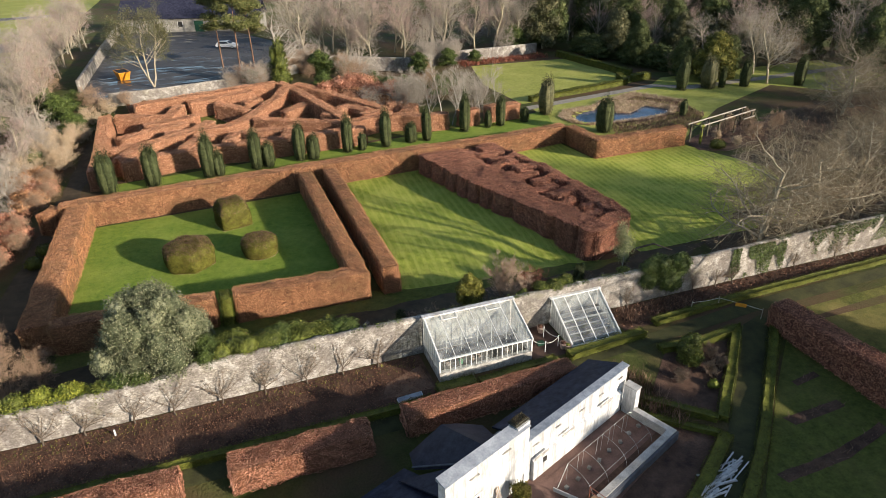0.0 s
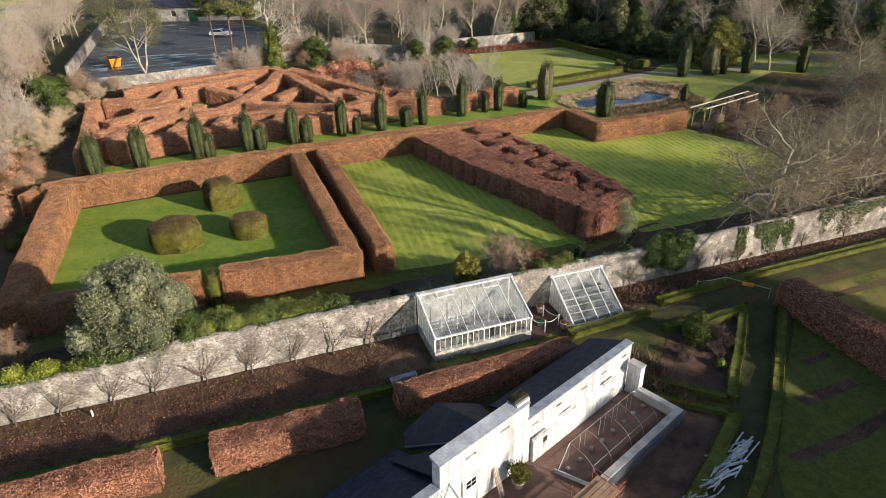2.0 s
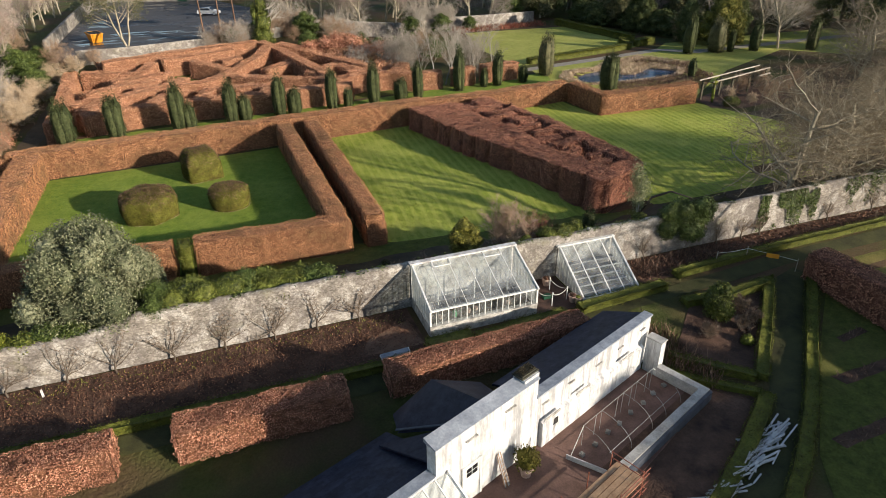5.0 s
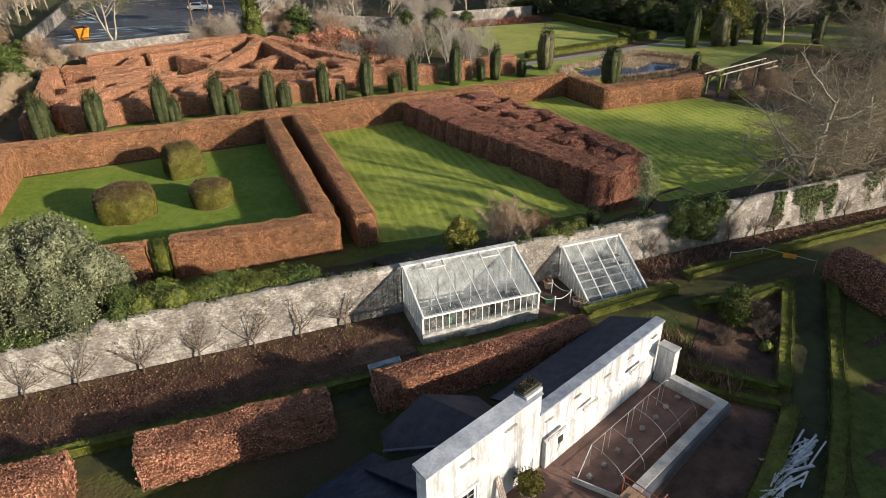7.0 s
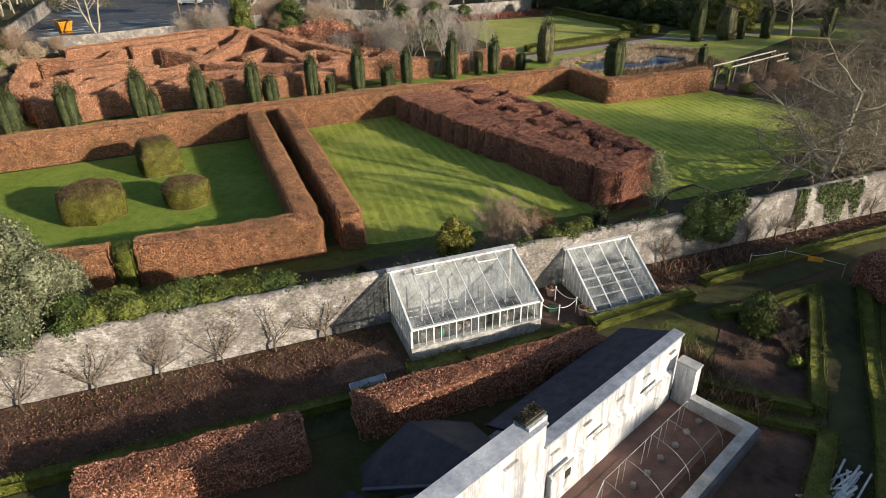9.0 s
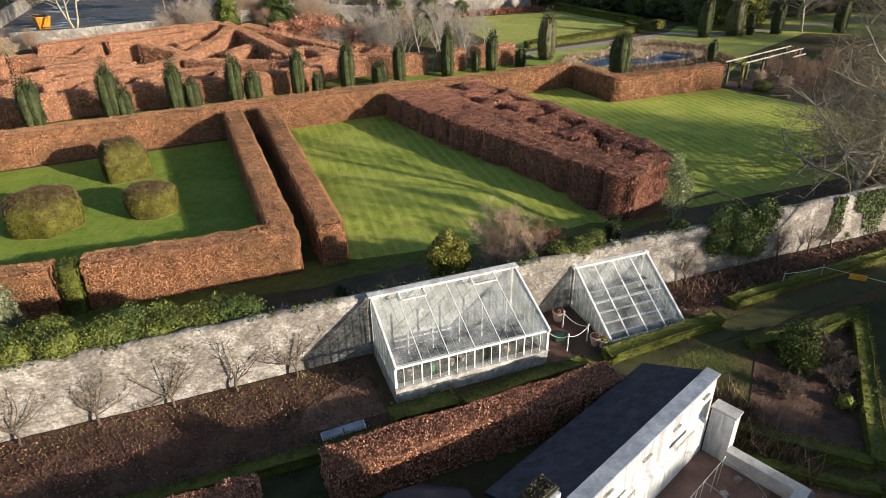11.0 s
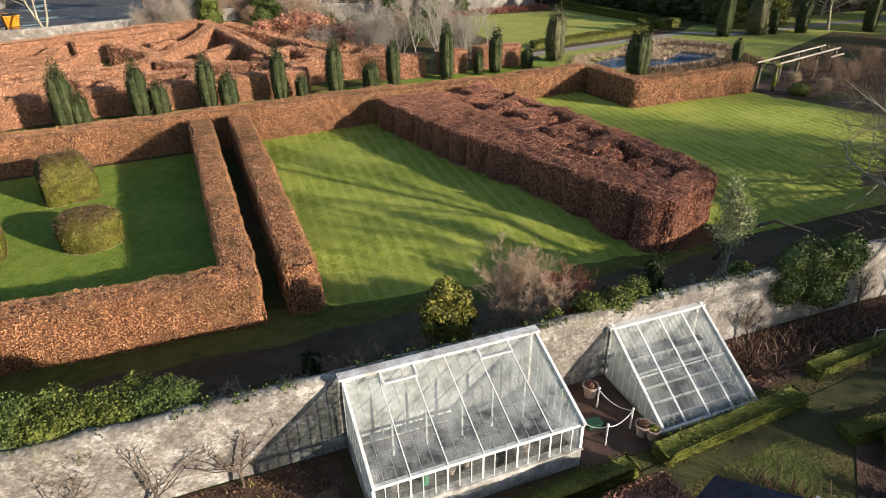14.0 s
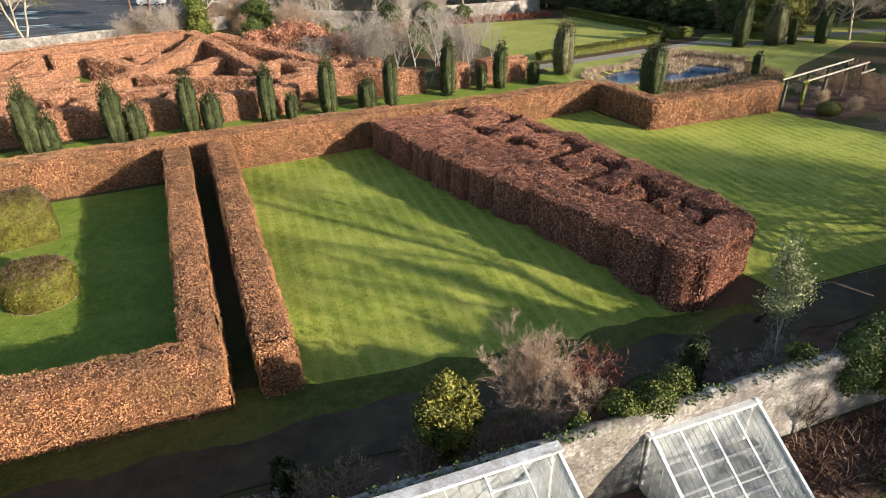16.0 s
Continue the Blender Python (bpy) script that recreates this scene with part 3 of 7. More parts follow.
def sheet(name, outline, mat, lift, label="", category="", kind="structure", cell=0.8, wander=0.0):
    """A patch of ground cover with the given outline, draped over the ground."""
    bm = bmesh.new()
    pts = []
    out = [Vector((*p, 0)) for p in outline]
    for a, b in zip(out, out[1:] + out[:1]):
        n = max(1, int((b - a).length / 0.7))
        for k in range(n):
            c = a.lerp(b, k / n)
            o = noise.noise_vector(c * 0.6) * wander
            pts.append(bm.verts.new((c.x + o.x, c.y + o.y, 0)))
    bm.faces.new(pts)
    xs, ys = [p[0] for p in outline], [p[1] for p in outline]
    for axis, lo, hi in ((0, min(xs), max(xs)), (1, min(ys), max(ys))):
        for c in np.arange(math.floor(lo), hi, cell * (2 if hi - lo > 30 else 1)):
            co, no = [0, 0, 0], [0, 0, 0]
            co[axis], no[axis] = c, 1
            bmesh.ops.bisect_plane(bm, geom=bm.verts[:] + bm.edges[:] + bm.faces[:], plane_co=co, plane_no=no)
    for w in bm.verts:
        w.co.z = g1(w.co.x, w.co.y) + lift
    bmesh.ops.recalc_face_normals(bm, faces=bm.faces[:])
    if sum(f.normal.z for f in bm.faces) < 0:
        bmesh.ops.reverse_faces(bm, faces=bm.faces[:])
    me = bpy.data.meshes.new(name)
    bm.to_mesh(me)
    bm.free()
    me.materials.append(mat)
    return tagged(new(name, me), label, category, kind=kind)


# ---- ground ----
def ground():
    def axis(lo, hi, step, far):
        inner = np.arange(lo, hi + step, step)
        grow = np.array([5, 12, 25, 50, 100, 200, 400, 800, far])
        return np.r_[lo - grow[::-1], inner, hi + grow]

    xs, ys = axis(-62, 112, 1.0, 2500), axis(2, 150, 1.0, 2500)
    # one row on each face of the garden wall
    ys = np.sort(np.r_[ys, 32.2, 32.4])
    x, y = np.meshgrid(xs, ys, indexing="ij")
    z = gz(x, y)
    v = np.stack([x, y, z], -1).reshape(-1, 3)
    n, m = x.shape
    i, j = np.meshgrid(np.arange(n - 1), np.arange(m - 1), indexing="ij")
    q = np.stack([i * m + j, (i + 1) * m + j, (i + 1) * m + j + 1, i * m + j + 1], -1).reshape(-1, 4)
    tagged(new("ground", mesh_from("ground", v, q, GROUND)), "rough grass and bare winter earth", "ground", kind="structure")


ground()


def far_front(x):
    return 61.6 + (x + 13) * 0.079


sheet("lawn_west", [(-13.2, 41), (8, 40.5), (8, 62.6), (-13.2, 61.2)], LAWN, 0.02, "mown green lawn inside clipped hedges", "lawn")
sheet("lawn_middle", [(10.9, 39.6), (29, 38.4), (24.5, 51), (21.5, 64.6), (10.6, 63.4)], LAWN_STRIPED, 0.02, "striped mown lawn in low sun", "lawn")
sheet("lawn_east", [(33, 39.0), (52, 39), (58, 50), (55, 58), (54.5, 60), (41.2, 60), (40.4, 66.6), (29, 65.8), (31, 52)], LAWN_STRIPED, 0.02, "mown lawn beside the purple hedges", "lawn")
sheet("lawn_yews", [(-13, 65.5), (42, 69.5), (46, 81), (38, 79), (10, 75.2), (-13, 72.8)], LAWN, 0.02, "narrow grass strip under the yews", "lawn")
sheet("lawn_pond", [(42.2, 68), (56, 62), (70, 72), (88, 80), (95, 72), (112, 78), (112, 92), (75, 92), (70, 88), (45, 84)], LAWN_PALE, 0.015, "pale grass round the pond", "lawn")
sheet("lawn_far", [(44.5, 85.5), (70, 91.5), (69, 114), (48, 115), (44, 100)], LAWN_PALE, 0.02, "sunlit pale bowling lawn", "lawn")
sheet("path_pond", [(44, 82.2), (70, 86.6), (74, 83), (112, 84), (112, 86), (75, 85.2), (70.5, 88.4), (44, 84)], GRAVEL, 0.04, "grey gravel path past the pond", "path")
sheet("path_wall", [(-16, 36.2), (35, 36.3), (40, 38.6), (33, 39), (28, 38.2), (9, 38.9), (-16, 39.5)], DARK_PATH, 0.03, "dark shaded path behind the garden wall", "path", wander=0.6)
# darker rough grass here: the wall's shade is partly put into the verge colour
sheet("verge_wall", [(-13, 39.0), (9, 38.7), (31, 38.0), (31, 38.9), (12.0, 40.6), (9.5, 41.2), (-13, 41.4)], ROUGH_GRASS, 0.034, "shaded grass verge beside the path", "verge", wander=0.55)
sheet("bed_wall", [(-16, 32.4), (60, 32.4), (60, 36), (-16, 36.2)], SOIL, 0.025, "dark soil bed behind the garden wall", "bed")
sheet("bed_espalier", [(-24, 27.5), (10.2, 27.5), (10.2, 31.9), (-24, 31.9)], SOIL, 0.03, "leaf-strewn soil bed under the wall", "bed")
sheet("bed_bare_patch", [(6.9, 28.3), (10.0, 28.2), (10.1, 30.7), (8.6, 30.3), (7.4, 29.6)], DRY_SOIL, 0.05, "bare tan trodden soil beside the greenhouse", "bed", wander=0.4)
sheet("bed_east", [(24.6, 29.2), (75, 30.4), (75, 31.9), (24.6, 31.9)], SOIL, 0.03, "leaf-strewn soil bed under the wall", "bed")
sheet("path_south", [(-24, 25.8), (9.8, 25.8), (20, 26.9), (35, 28), (75, 28.4), (75, 29.6), (35, 29.2), (24, 28.2), (9.8, 26.9), (-24, 26.9)], MOSS_PATH, 0.03, "mossy path between hedges", "path")
sheet("path_west", [(-18.5, 40), (-15.2, 40), (-15.6, 66), (-14.4, 90), (-17, 90), (-17.4, 66)], DARK_PATH, 0.03, "dark path beside the hedge", "path", wander=0.4)

# ---- beech hedges of the pleasure garden ----
LIT = "clipped russet beech hedge with dry leaves"
GR = "clipped beech hedges"
hedge([(x, far_front(x) + 0.8) for x in (-15.4, -4, 8, 22.4)], 1.6, [2.45, 2.45, 2.5, 2.5], LIT + " across the lawns", group=GR, size=0.044, density=290)
hedge([(22, far_front(22) + 0.75), (31, far_front(31) + 0.75), (41.1, 67.2)], 1.45, [2.4, 2.3, 2.25], LIT + " beside the pond", group=GR, size=0.058, density=160)
hedge([(41.6, 66.4), (42.0, 60.4), (54.2, 60.5)], 1.4, [2.25, 2.3, 2.3], LIT + " near the pond", group=GR, size=0.058, density=160)
hedge([(-13.8, 61.6), (-13.9, 41.2)], 2.0, [2.45, 1.9], LIT + " along the lawn's edge", group=GR)
hedge([(7.6, 62.3), (8.3, 41.8), (8.3, 40.9), (-1.0, 41.2)], 1.35, [2.45, 1.85, 1.8, 1.8], LIT + " enclosing the topiary lawn", group=GR)
hedge([(-2.3, 41.3), (-13.0, 41.6)], 1.4, [1.75, 1.75], LIT + " in shade beside an opening", group=GR)
hedge([(-1.62, 41.75), (-1.6, 40.35)], 0.75, 1.75, "dark green clipped box panel at the hedge opening", BOX, 0.04, 260, 0.05, GR, "box_hedge")
hedge([(10.2, 62.4), (10.75, 40.4)], 1.35, [2.45, 1.85], LIT + " along a narrow gap", group=GR)
hedge([(-15.6, 62.5), (-16.8, 61.0)], 1.3, [2.3, 2.0], LIT + ", short rough stub", group=GR, rag=0.16)


PB = "clipped purple-brown beech block cut by a narrow zigzag slot"
BLOCK_L = [(20.4, 63.6), (22.75, 53.9), (24.25, 49.5), (25.5, 45.8), (26.6, 42.6), (27.9, 38.8)]
BLOCK_R = [(29.9, 63.6), (31.6, 57.5), (32.6, 51.5), (33.2, 46.0), (33.4, 41.2)]
# the slot's corners, in metres along the block from its far end and across it from the west
SLOT = [(0.2, 4.9), (2.2, 4.9), (2.2, 7.2), (3.9, 7.2), (3.9, 4.0), (6.0, 4.0), (6.0, 6.4), (7.9, 6.4), (7.9, 4.4), (10.2, 4.4), (10.2, 6.2), (12.4, 6.2),
        (12.4, 3.6), (14.6, 3.6), (14.6, 5.8), (16.4, 5.8), (16.4, 3.0), (18.6, 3.0), (18.6, 5.2), (20.4, 5.2), (20.4, 3.4), (22.2, 3.4), (22.2, 5.3), (23.9, 5.3), (23.9, 3.4)]


def along(line, t):
    """Points at even shares of a line's length."""
    line = np.asarray(line, float)
    at = np.r_[0, np.cumsum(np.linalg.norm(np.diff(line, axis=0), axis=1))]
    return np.stack([np.interp(np.asarray(t) * at[-1], at, line[:, k]) for k in (0, 1)], -1)


def from_slot(e, w):
    """Distance from the slot's square-cornered middle line."""
    best = np.full(e.shape, 1e9)
    for (ea, wa), (eb, wb) in zip(SLOT, SLOT[1:]):
        de = np.abs(e - (ea + eb) / 2) - abs(eb - ea) / 2
        dw = np.abs(w - (wa + wb) / 2) - abs(wb - wa) / 2
        best = np.minimum(best, np.maximum(np.maximum(de, dw), 0))
    return best


def zigzag_block():
    top, deep = 2.2, 2.75
    skirt = np.linspace(-deep, -0.15, 12)
    e = np.r_[skirt, np.linspace(0, 26, 174), 26 - skirt[::-1]]
    w = np.r_[skirt, np.linspace(0, 7.4, 58), 7.4 - skirt[::-1]]
    ee, ww = np.meshgrid(e, w, indexing="ij")
    t, f = np.clip(ee / 26, 0, 1), np.clip(ww / 7.4, 0, 1)
    # rounded southern corners
    near = np.clip((ee - 25.1) / 0.9, 0, 1)
    inset = 0.9 * (1 - np.sqrt(1 - near**2)) / 7.4
    f = inset + f * (1 - 2 * inset)
    xy = along(BLOCK_L, t) * (1 - f[..., None]) + along(BLOCK_R, t) * f[..., None]
    drop = np.maximum.reduce([-ee, ee - 26, -ww, ww - 7.4, 0 * ee])
    # upright grooves between the plants of the western face
    pitch = 2.45 + 0.25 * np.sin(t * 9)
    groove = np.exp(-((((t * 26) / pitch + 0.5) % 1 - 0.5) * pitch / 0.28) ** 2) * np.clip(1 - f * 7, 0, 1)
    xy = xy + groove[..., None] * np.array([0.42, 0.12])
    xy[..., 0] -= 0.06 * drop * (ww < 0)
    z = top - drop - 0.14 * groove * (drop < 0.5)
    sway = 0.12 * np.sin(ee * 2.3) + 0.1 * np.sin(ww * 3.1 + ee)
    gap = from_slot(ee + sway, ww + sway)
    z = z - 1.9 * smooth(0.42, 0.3, gap) * (drop == 0)
    lumps = np.array([noise.noise(Vector((a * 0.5, b * 0.5, 4.0))) for a, b in xy.reshape(-1, 2)]).reshape(f.shape)
    z = z + 0.3 * lumps * (drop == 0) * np.clip(f * 4 - 0.8, 0, 1)
    v = np.concatenate([xy, z[..., None]], -1).reshape(-1, 3)
    v = v + wobble(v, 0.1, 0.6) + wobble(v, 0.07, 2.1, 3.0)
    n, m = ee.shape
    i, j = np.meshgrid(np.arange(n - 1), np.arange(m - 1), indexing="ij")
    q = np.stack([i * m + j, i * m + j + 1, (i + 1) * m + j + 1, (i + 1) * m + j], -1).reshape(-1, 4)
    p, nrm = sample(v, q, 300)
    if nrm[:, 2].mean() < 0:
        q, nrm = q[:, ::-1], -nrm
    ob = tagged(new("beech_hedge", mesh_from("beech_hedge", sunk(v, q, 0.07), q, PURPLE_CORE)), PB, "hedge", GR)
    tuft = np.array([noise.noise(Vector(a) * 2.6) + 0.6 * noise.noise(Vector(a) * 7.0) for a in p])
    p = p + nrm * (0.01 + 0.1 * tuft)[:, None]
    up = nrm[:, 2] > 0.6
    bare = up & (RNG.random(len(p)) < 0.3)
    k = np.repeat(p[bare], 2, 0) + RNG.normal(size=(2 * bare.sum(), 3)) * [0.05, 0.05, 0.02]
    part("top_growth", leaves(k + [0, 0, 0.025], RNG.normal(size=k.shape) * [1, 1, 0.25], 0.06, SHOOT_DARK, "top_growth", 0.1, 0.16), None, ob, "bare brown clipped shoots", kind="stuff")
    part("leaves", leaves((p + nrm * 0.03)[~bare], nrm[~bare], 0.042, BEECH_DARK, wild=0.85), None, ob, kind="stuff")


zigzag_block()

sheet("lawn_maze", [(-13, 74), (17, 77), (40, 79), (30, 84), (14, 96), (9, 99), (-12, 96)], ROUGH_GRASS, 0.015, "grass between the maze hedges", "lawn")
# ---- hedge maze ----
MZ = "russet beech hedge of a maze"
MAZE = [
    [(-14.55, 93), (-13.8, 80), (-13.5, 71.5)],
    [(-13.2, 92.6), (-6.4, 90.8), (-5, 94.2)],
    [(-11.4, 75.1), (-9.3, 79.7), (-3.5, 83.4), (-1.2, 87.1)],
    [(-11.2, 73.9), (-4.6, 75.6), (0.6, 75.9), (6.4, 75.8), (12.4, 76.2), (17.4, 76.4)],
    [(-6.8, 83.7), (1, 84), (3.8, 87.3), (8.3, 93.5), (10.1, 96.4)],
    [(0, 93.7), (4, 90.3)],
    [(9.4, 98.6), (11.3, 95.8), (16, 81.5)],
    [(4.5, 86.1), (9, 83.2), (15.1, 80.0)],
    [(-11, 95.3), (-1.6, 97), (8.9, 98.8)],
    [(11.8, 97.5), (17.4, 92.4), (22.1, 84.1)],
    [(16, 79.4), (20, 80.6), (23.2, 80.5), (25.9, 78.6), (29.5, 78.3)],
    [(31.2, 78.4), (34, 78.6)],
    [(35.5, 79.0), (40.6, 79.3)],
    [(0.4, 76.6), (1.6, 80.6)],
    [(7.6, 76.6), (8.6, 80.4)],
    [(-4.4, 76.4), (-3.0, 79.6)],
    [(13.6, 84), (17.5, 87.5), (20, 84)],
    [(-12.2, 83.0), (-8.4, 86.4), (-4.2, 87.6)],
    [(-9.6, 88.8), (-2.6, 90.4)],
    [(2.2, 80.6), (9.4, 79.6)],
    [(5.4, 96.4), (-3.8, 94.6)],
    [(8.6, 88.0), (12.2, 90.6)],
    [(-12.8, 78.2), (-10.6, 80.8)],
    [(-1.2, 79.8), (-3.0, 81.4)],
    [(3.6, 92.6), (6.0, 93.8)],
    [(18.4, 82.6), (22.6, 82.8)],
    [(24.4, 81.4), (26.6, 84.6)],
]
for k, line in enumerate(MAZE):
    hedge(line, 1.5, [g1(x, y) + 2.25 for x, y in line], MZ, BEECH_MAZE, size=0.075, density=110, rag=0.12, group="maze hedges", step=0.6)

# ---- garden wall ----
WALL_Y, WALL_T = 32.0, 0.55


def wall_top(x):
    pts = [(-26, 1.75), (-6.2, 1.9), (-5, 2.15), (-3.6, 2.45), (0, 2.42), (5, 2.38), (10, 2.38), (20, 2.3), (27, 2.28), (36, 2.36), (50, 2.5), (78, 2.7)]
    return float(np.interp(x, [p[0] for p in pts], [p[1] for p in pts]))


def garden_wall():
    xs = np.arange(-26, 78.01, 0.25)
    v, q = [], []
    for x in xs:
        top = wall_top(x) + 0.08 * noise.noise(Vector((x * 0.9, 0, 0))) + 0.1 * noise.noise(Vector((x * 2.6, 5, 0)))
        cols = []
        for z in np.linspace(-0.95, top - 0.12, 7):
            cols.append((x, WALL_Y + 0.05 * noise.noise(Vector((x * 0.8, z * 0.9, 2))) + 0.03 * noise.noise(Vector((x * 3, z * 3, 7))), z))
        cols += [(x, WALL_Y + 0.07, top), (x, WALL_Y + WALL_T * 0.5, top + 0.07), (x, WALL_Y + WALL_T - 0.07, top)]
        cols += [(x, WALL_Y + WALL_T, z) for z in np.linspace(top - 0.12, -0.95, 3)]
        v += cols
    k = len(v) // len(xs)
    for i in range(len(xs) - 1):
        for j in range(k - 1):
            q.append((i * k + j, (i + 1) * k + j, (i + 1) * k + j + 1, i * k + j + 1))
    caps = []
    for base in (0, (len(xs) - 1) * k):
        ring = [base + j for j in range(k)]
        caps += [(ring[0], ring[j], ring[j + 1]) for j in range(1, k - 1)]
    me = mesh_from("garden_wall", v, [np.array(q), np.array(caps)], RUBBLE)
    tagged(new("garden_wall", me), "old rubble stone garden wall with patchy limewash", "wall", kind="structure")


garden_wall()

# ---- low and near hedges south of the wall ----
NB = "clipped coppery beech hedge beside the mossy path"
hedge([(-24, 25.5), (-14, 25.35), (-4.75, 25.3)], 1.5, 0.85, NB, BEECH_RED, size=0.036, density=520, group="near beech hedges")
hedge([(-2.3, 25.3), (5.2, 25.3)], 1.5, 0.85, NB, BEECH_RED, size=0.036, density=520, group="near beech hedges")
hedge([(7.3, 25.7), (18.4, 26.05)], 1.25, 0.85, NB, BEECH_RED, size=0.036, density=520, group="near beech hedges")
hedge([(35.6, 26.6), (36.2, 18), (36.8, 6)], 1.6, 1.1, "dark clipped beech hedge bordering the vegetable plots", BEECH_DARK, size=0.05, density=240, group="near beech hedges")
BXL = "low clipped box hedge edging"
def low(line, width=0.6, height=0.45, mat=None):
    hedge(line, width, [g1(x, y) + height for x, y in line], BXL, mat or BOX, 0.035, 150, 0.05, "low box hedges", "box_hedge", "hedge")
low([(-24, 27.25), (-8, 27.2), (9.6, 27.2)])
low([(10.0, 27.7), (12.6, 27.7)], 0.9, 0.6)
low([(12.8, 27.6), (18.4, 27.9)], 0.7, 0.5)
low([(19.3, 27.9), (25.6, 28.35)], 0.8, 0.55)
low([(27.0, 29.2), (34, 29.7), (75, 30.2)], 0.7, 0.45)
low([(25.3, 20.2), (28.6, 23.2), (32.2, 26.7), (28.6, 26.4), (25.6, 26.6)], 0.7, 0.5)
low([(25.1, 20.3), (21.9, 23.2)], 0.6, 0.5)
low([(24.4, 19.2), (20.9, 22.3)], 0.55, 0.4)
low([(35.0, 26.0), (29.9, 21.2), (26.2, 17.9), (23.6, 15.9), (18, 12)], 0.7, 0.4)
low([(24.6, 19.1), (21.9, 17.2), (14, 12.6)], 0.8, 0.4)

# ---- greenhouses ----
def pane_frame(parent, corners, cols, rows, bar, depth, thin=None, name_bar="glazing_bar", name_pane="glass_pane", heavy=0, heavy_bar=0.07, heavy_depth=0.03, glass=None):
    """Bars and panes over a quad: corners low-left, low-right, high-right, high-left."""
    a, b, c, d = (Vector(p) for p in corners)
    nrm = (b - a).cross(d - a).normalized()
    for k in range(cols + 1):
        t = k / cols
        w = heavy_bar if heavy and k % heavy == 0 else bar
        part(name_bar, Geo().beam(a.lerp(b, t), d.lerp(c, t), w, heavy_depth if w == heavy_bar else depth, nrm), WHITE if not thin or w == heavy_bar else thin, parent)
    for k in range(cols):
        for r in range(rows):
            s0, s1, t0, t1 = k / cols, (k + 1) / cols, r / rows, (r + 1) / rows
            p = [a.lerp(b, s).lerp(d.lerp(c, s), t) for s, t in ((s0, t0), (s1, t0), (s1, t1), (s0, t1))]
            lo = [q - nrm * (0.004 + 0.004 * (r % 2)) for q in p]
            hi = [q - nrm * (0.0 + 0.004 * (r % 2)) for q in p]
            part(name_pane, Geo().hexa([tuple(q) for q in lo], [tuple(q) for q in hi]), glass or GLASS, parent)


def greenhouse_large():
    x0, x1, yf, yb, z0, ze, zr = 10.55, 17.0, 28.65, 31.9, 0.28, 1.28, 2.52
    g = thing("greenhouse", "white timber lean-to greenhouse with grimy glass against the wall", "greenhouse", (x0, yf, g1(13, 28.6)))
    o = Vector((x0, yf, g1(13, 28.6)))
    L, D, zb, ze, zr = x1 - x0, yb - yf, z0 - o.z, ze - o.z, zr - o.z
    base = Geo().box(0, L, 0, 0.22, -0.2, zb).box(0, 0.22, 0.22, D, -0.2, zb - 0.002).box(L - 0.22, L, 0.22, D, -0.2, zb - 0.002)
    base.box(-0.04, L + 0.04, -0.04, 0.26, zb, zb + 0.05)
    part("plinth", base, PLINTH, g, "stained grey rendered plinth")
    part("eave_beam", Geo().beam((-0.06, 0.05, ze), (L + 0.06, 0.05, ze), 0.12, 0.1), WHITE, g)
    part("ridge_board", Geo().beam((-0.1, D - 0.05, zr + 0.05), (L + 0.1, D - 0.05, zr + 0.05), 0.34, 0.1), LIMED, g, "flaking white ridge board")
    pane_frame(g, [(0, 0.06, zb + 0.05), (L, 0.06, zb + 0.05), (L, 0.06, ze), (0, 0.06, ze)], 18, 1, 0.028, 0.035, heavy=3, heavy_bar=0.06, glass=GLASS_CLEAR)
    pane_frame(g, [(0, 0.0, ze + 0.06), (L, 0.0, ze + 0.06), (L, D - 0.1, zr), (0, D - 0.1, zr)], 18, 1, 0.014, 0.01, BAR, heavy=3, heavy_bar=0.036)
    for x in (0.03, L - 0.03):
        part("corner_post", Geo().beam((x, 0.06, zb), (x, 0.06, ze), 0.1, 0.1), WHITE, g)
        part("gable_rafter", Geo().beam((x, -0.08, ze + 0.04), (x, D, zr + 0.05), 0.09, 0.14), WHITE, g)
        for k in range(1, 8):
            y = 0.06 + (D - 0.1) * k / 8
            top = ze + (zr - ze) * k / 8
            part("gable_bar", Geo().beam((x, y, zb), (x, y, top), 0.022, 0.03), WHITE, g)
        for k in range(8):
            y0, y1 = 0.06 + (D - 0.1) * k / 8, 0.06 + (D - 0.1) * (k + 1) / 8
            t0, t1 = ze + (zr - ze) * k / 8, ze + (zr - ze) * (k + 1) / 8
            part("gable_pane", Geo().hexa([(x - 0.002, y0, zb), (x + 0.002, y0, zb), (x + 0.002, y1, zb), (x - 0.002, y1, zb)], [(x - 0.002, y0, t0), (x + 0.002, y0, t0), (x + 0.002, y1, t1), (x - 0.002, y1, t1)]), GLASS_GRIMY, g)
    # propped roof vents near the ridge
    slope = (zr - ze) / D
    for xa in (1.15, 4.3):
        p0, p1 = Vector((xa, D - 0.62, zr - 0.62 * slope + 0.14)), Vector((xa + 1.05, D - 0.62, zr - 0.62 * slope + 0.14))
        q0, q1 = Vector((xa, D - 0.12, zr + 0.05)), Vector((xa + 1.05, D - 0.12, zr + 0.05))
        vent = Geo()
        for a, b in ((p0, p1), (q0, q1), (p0, q0), (p1, q1)):
            vent.beam(a, b, 0.06, 0.05)
        part("roof_vent", vent, WHITE, g, "propped-open white roof vent")
    for x in (1.1, 2.15, 3.3, 4.3, 5.4):
        part("inner_post", Geo().beam((x, D * 0.55, -0.1), (x, D * 0.55, ze + (zr - ze) * 0.55 - 0.03), 0.05, 0.05), WHITE, g)
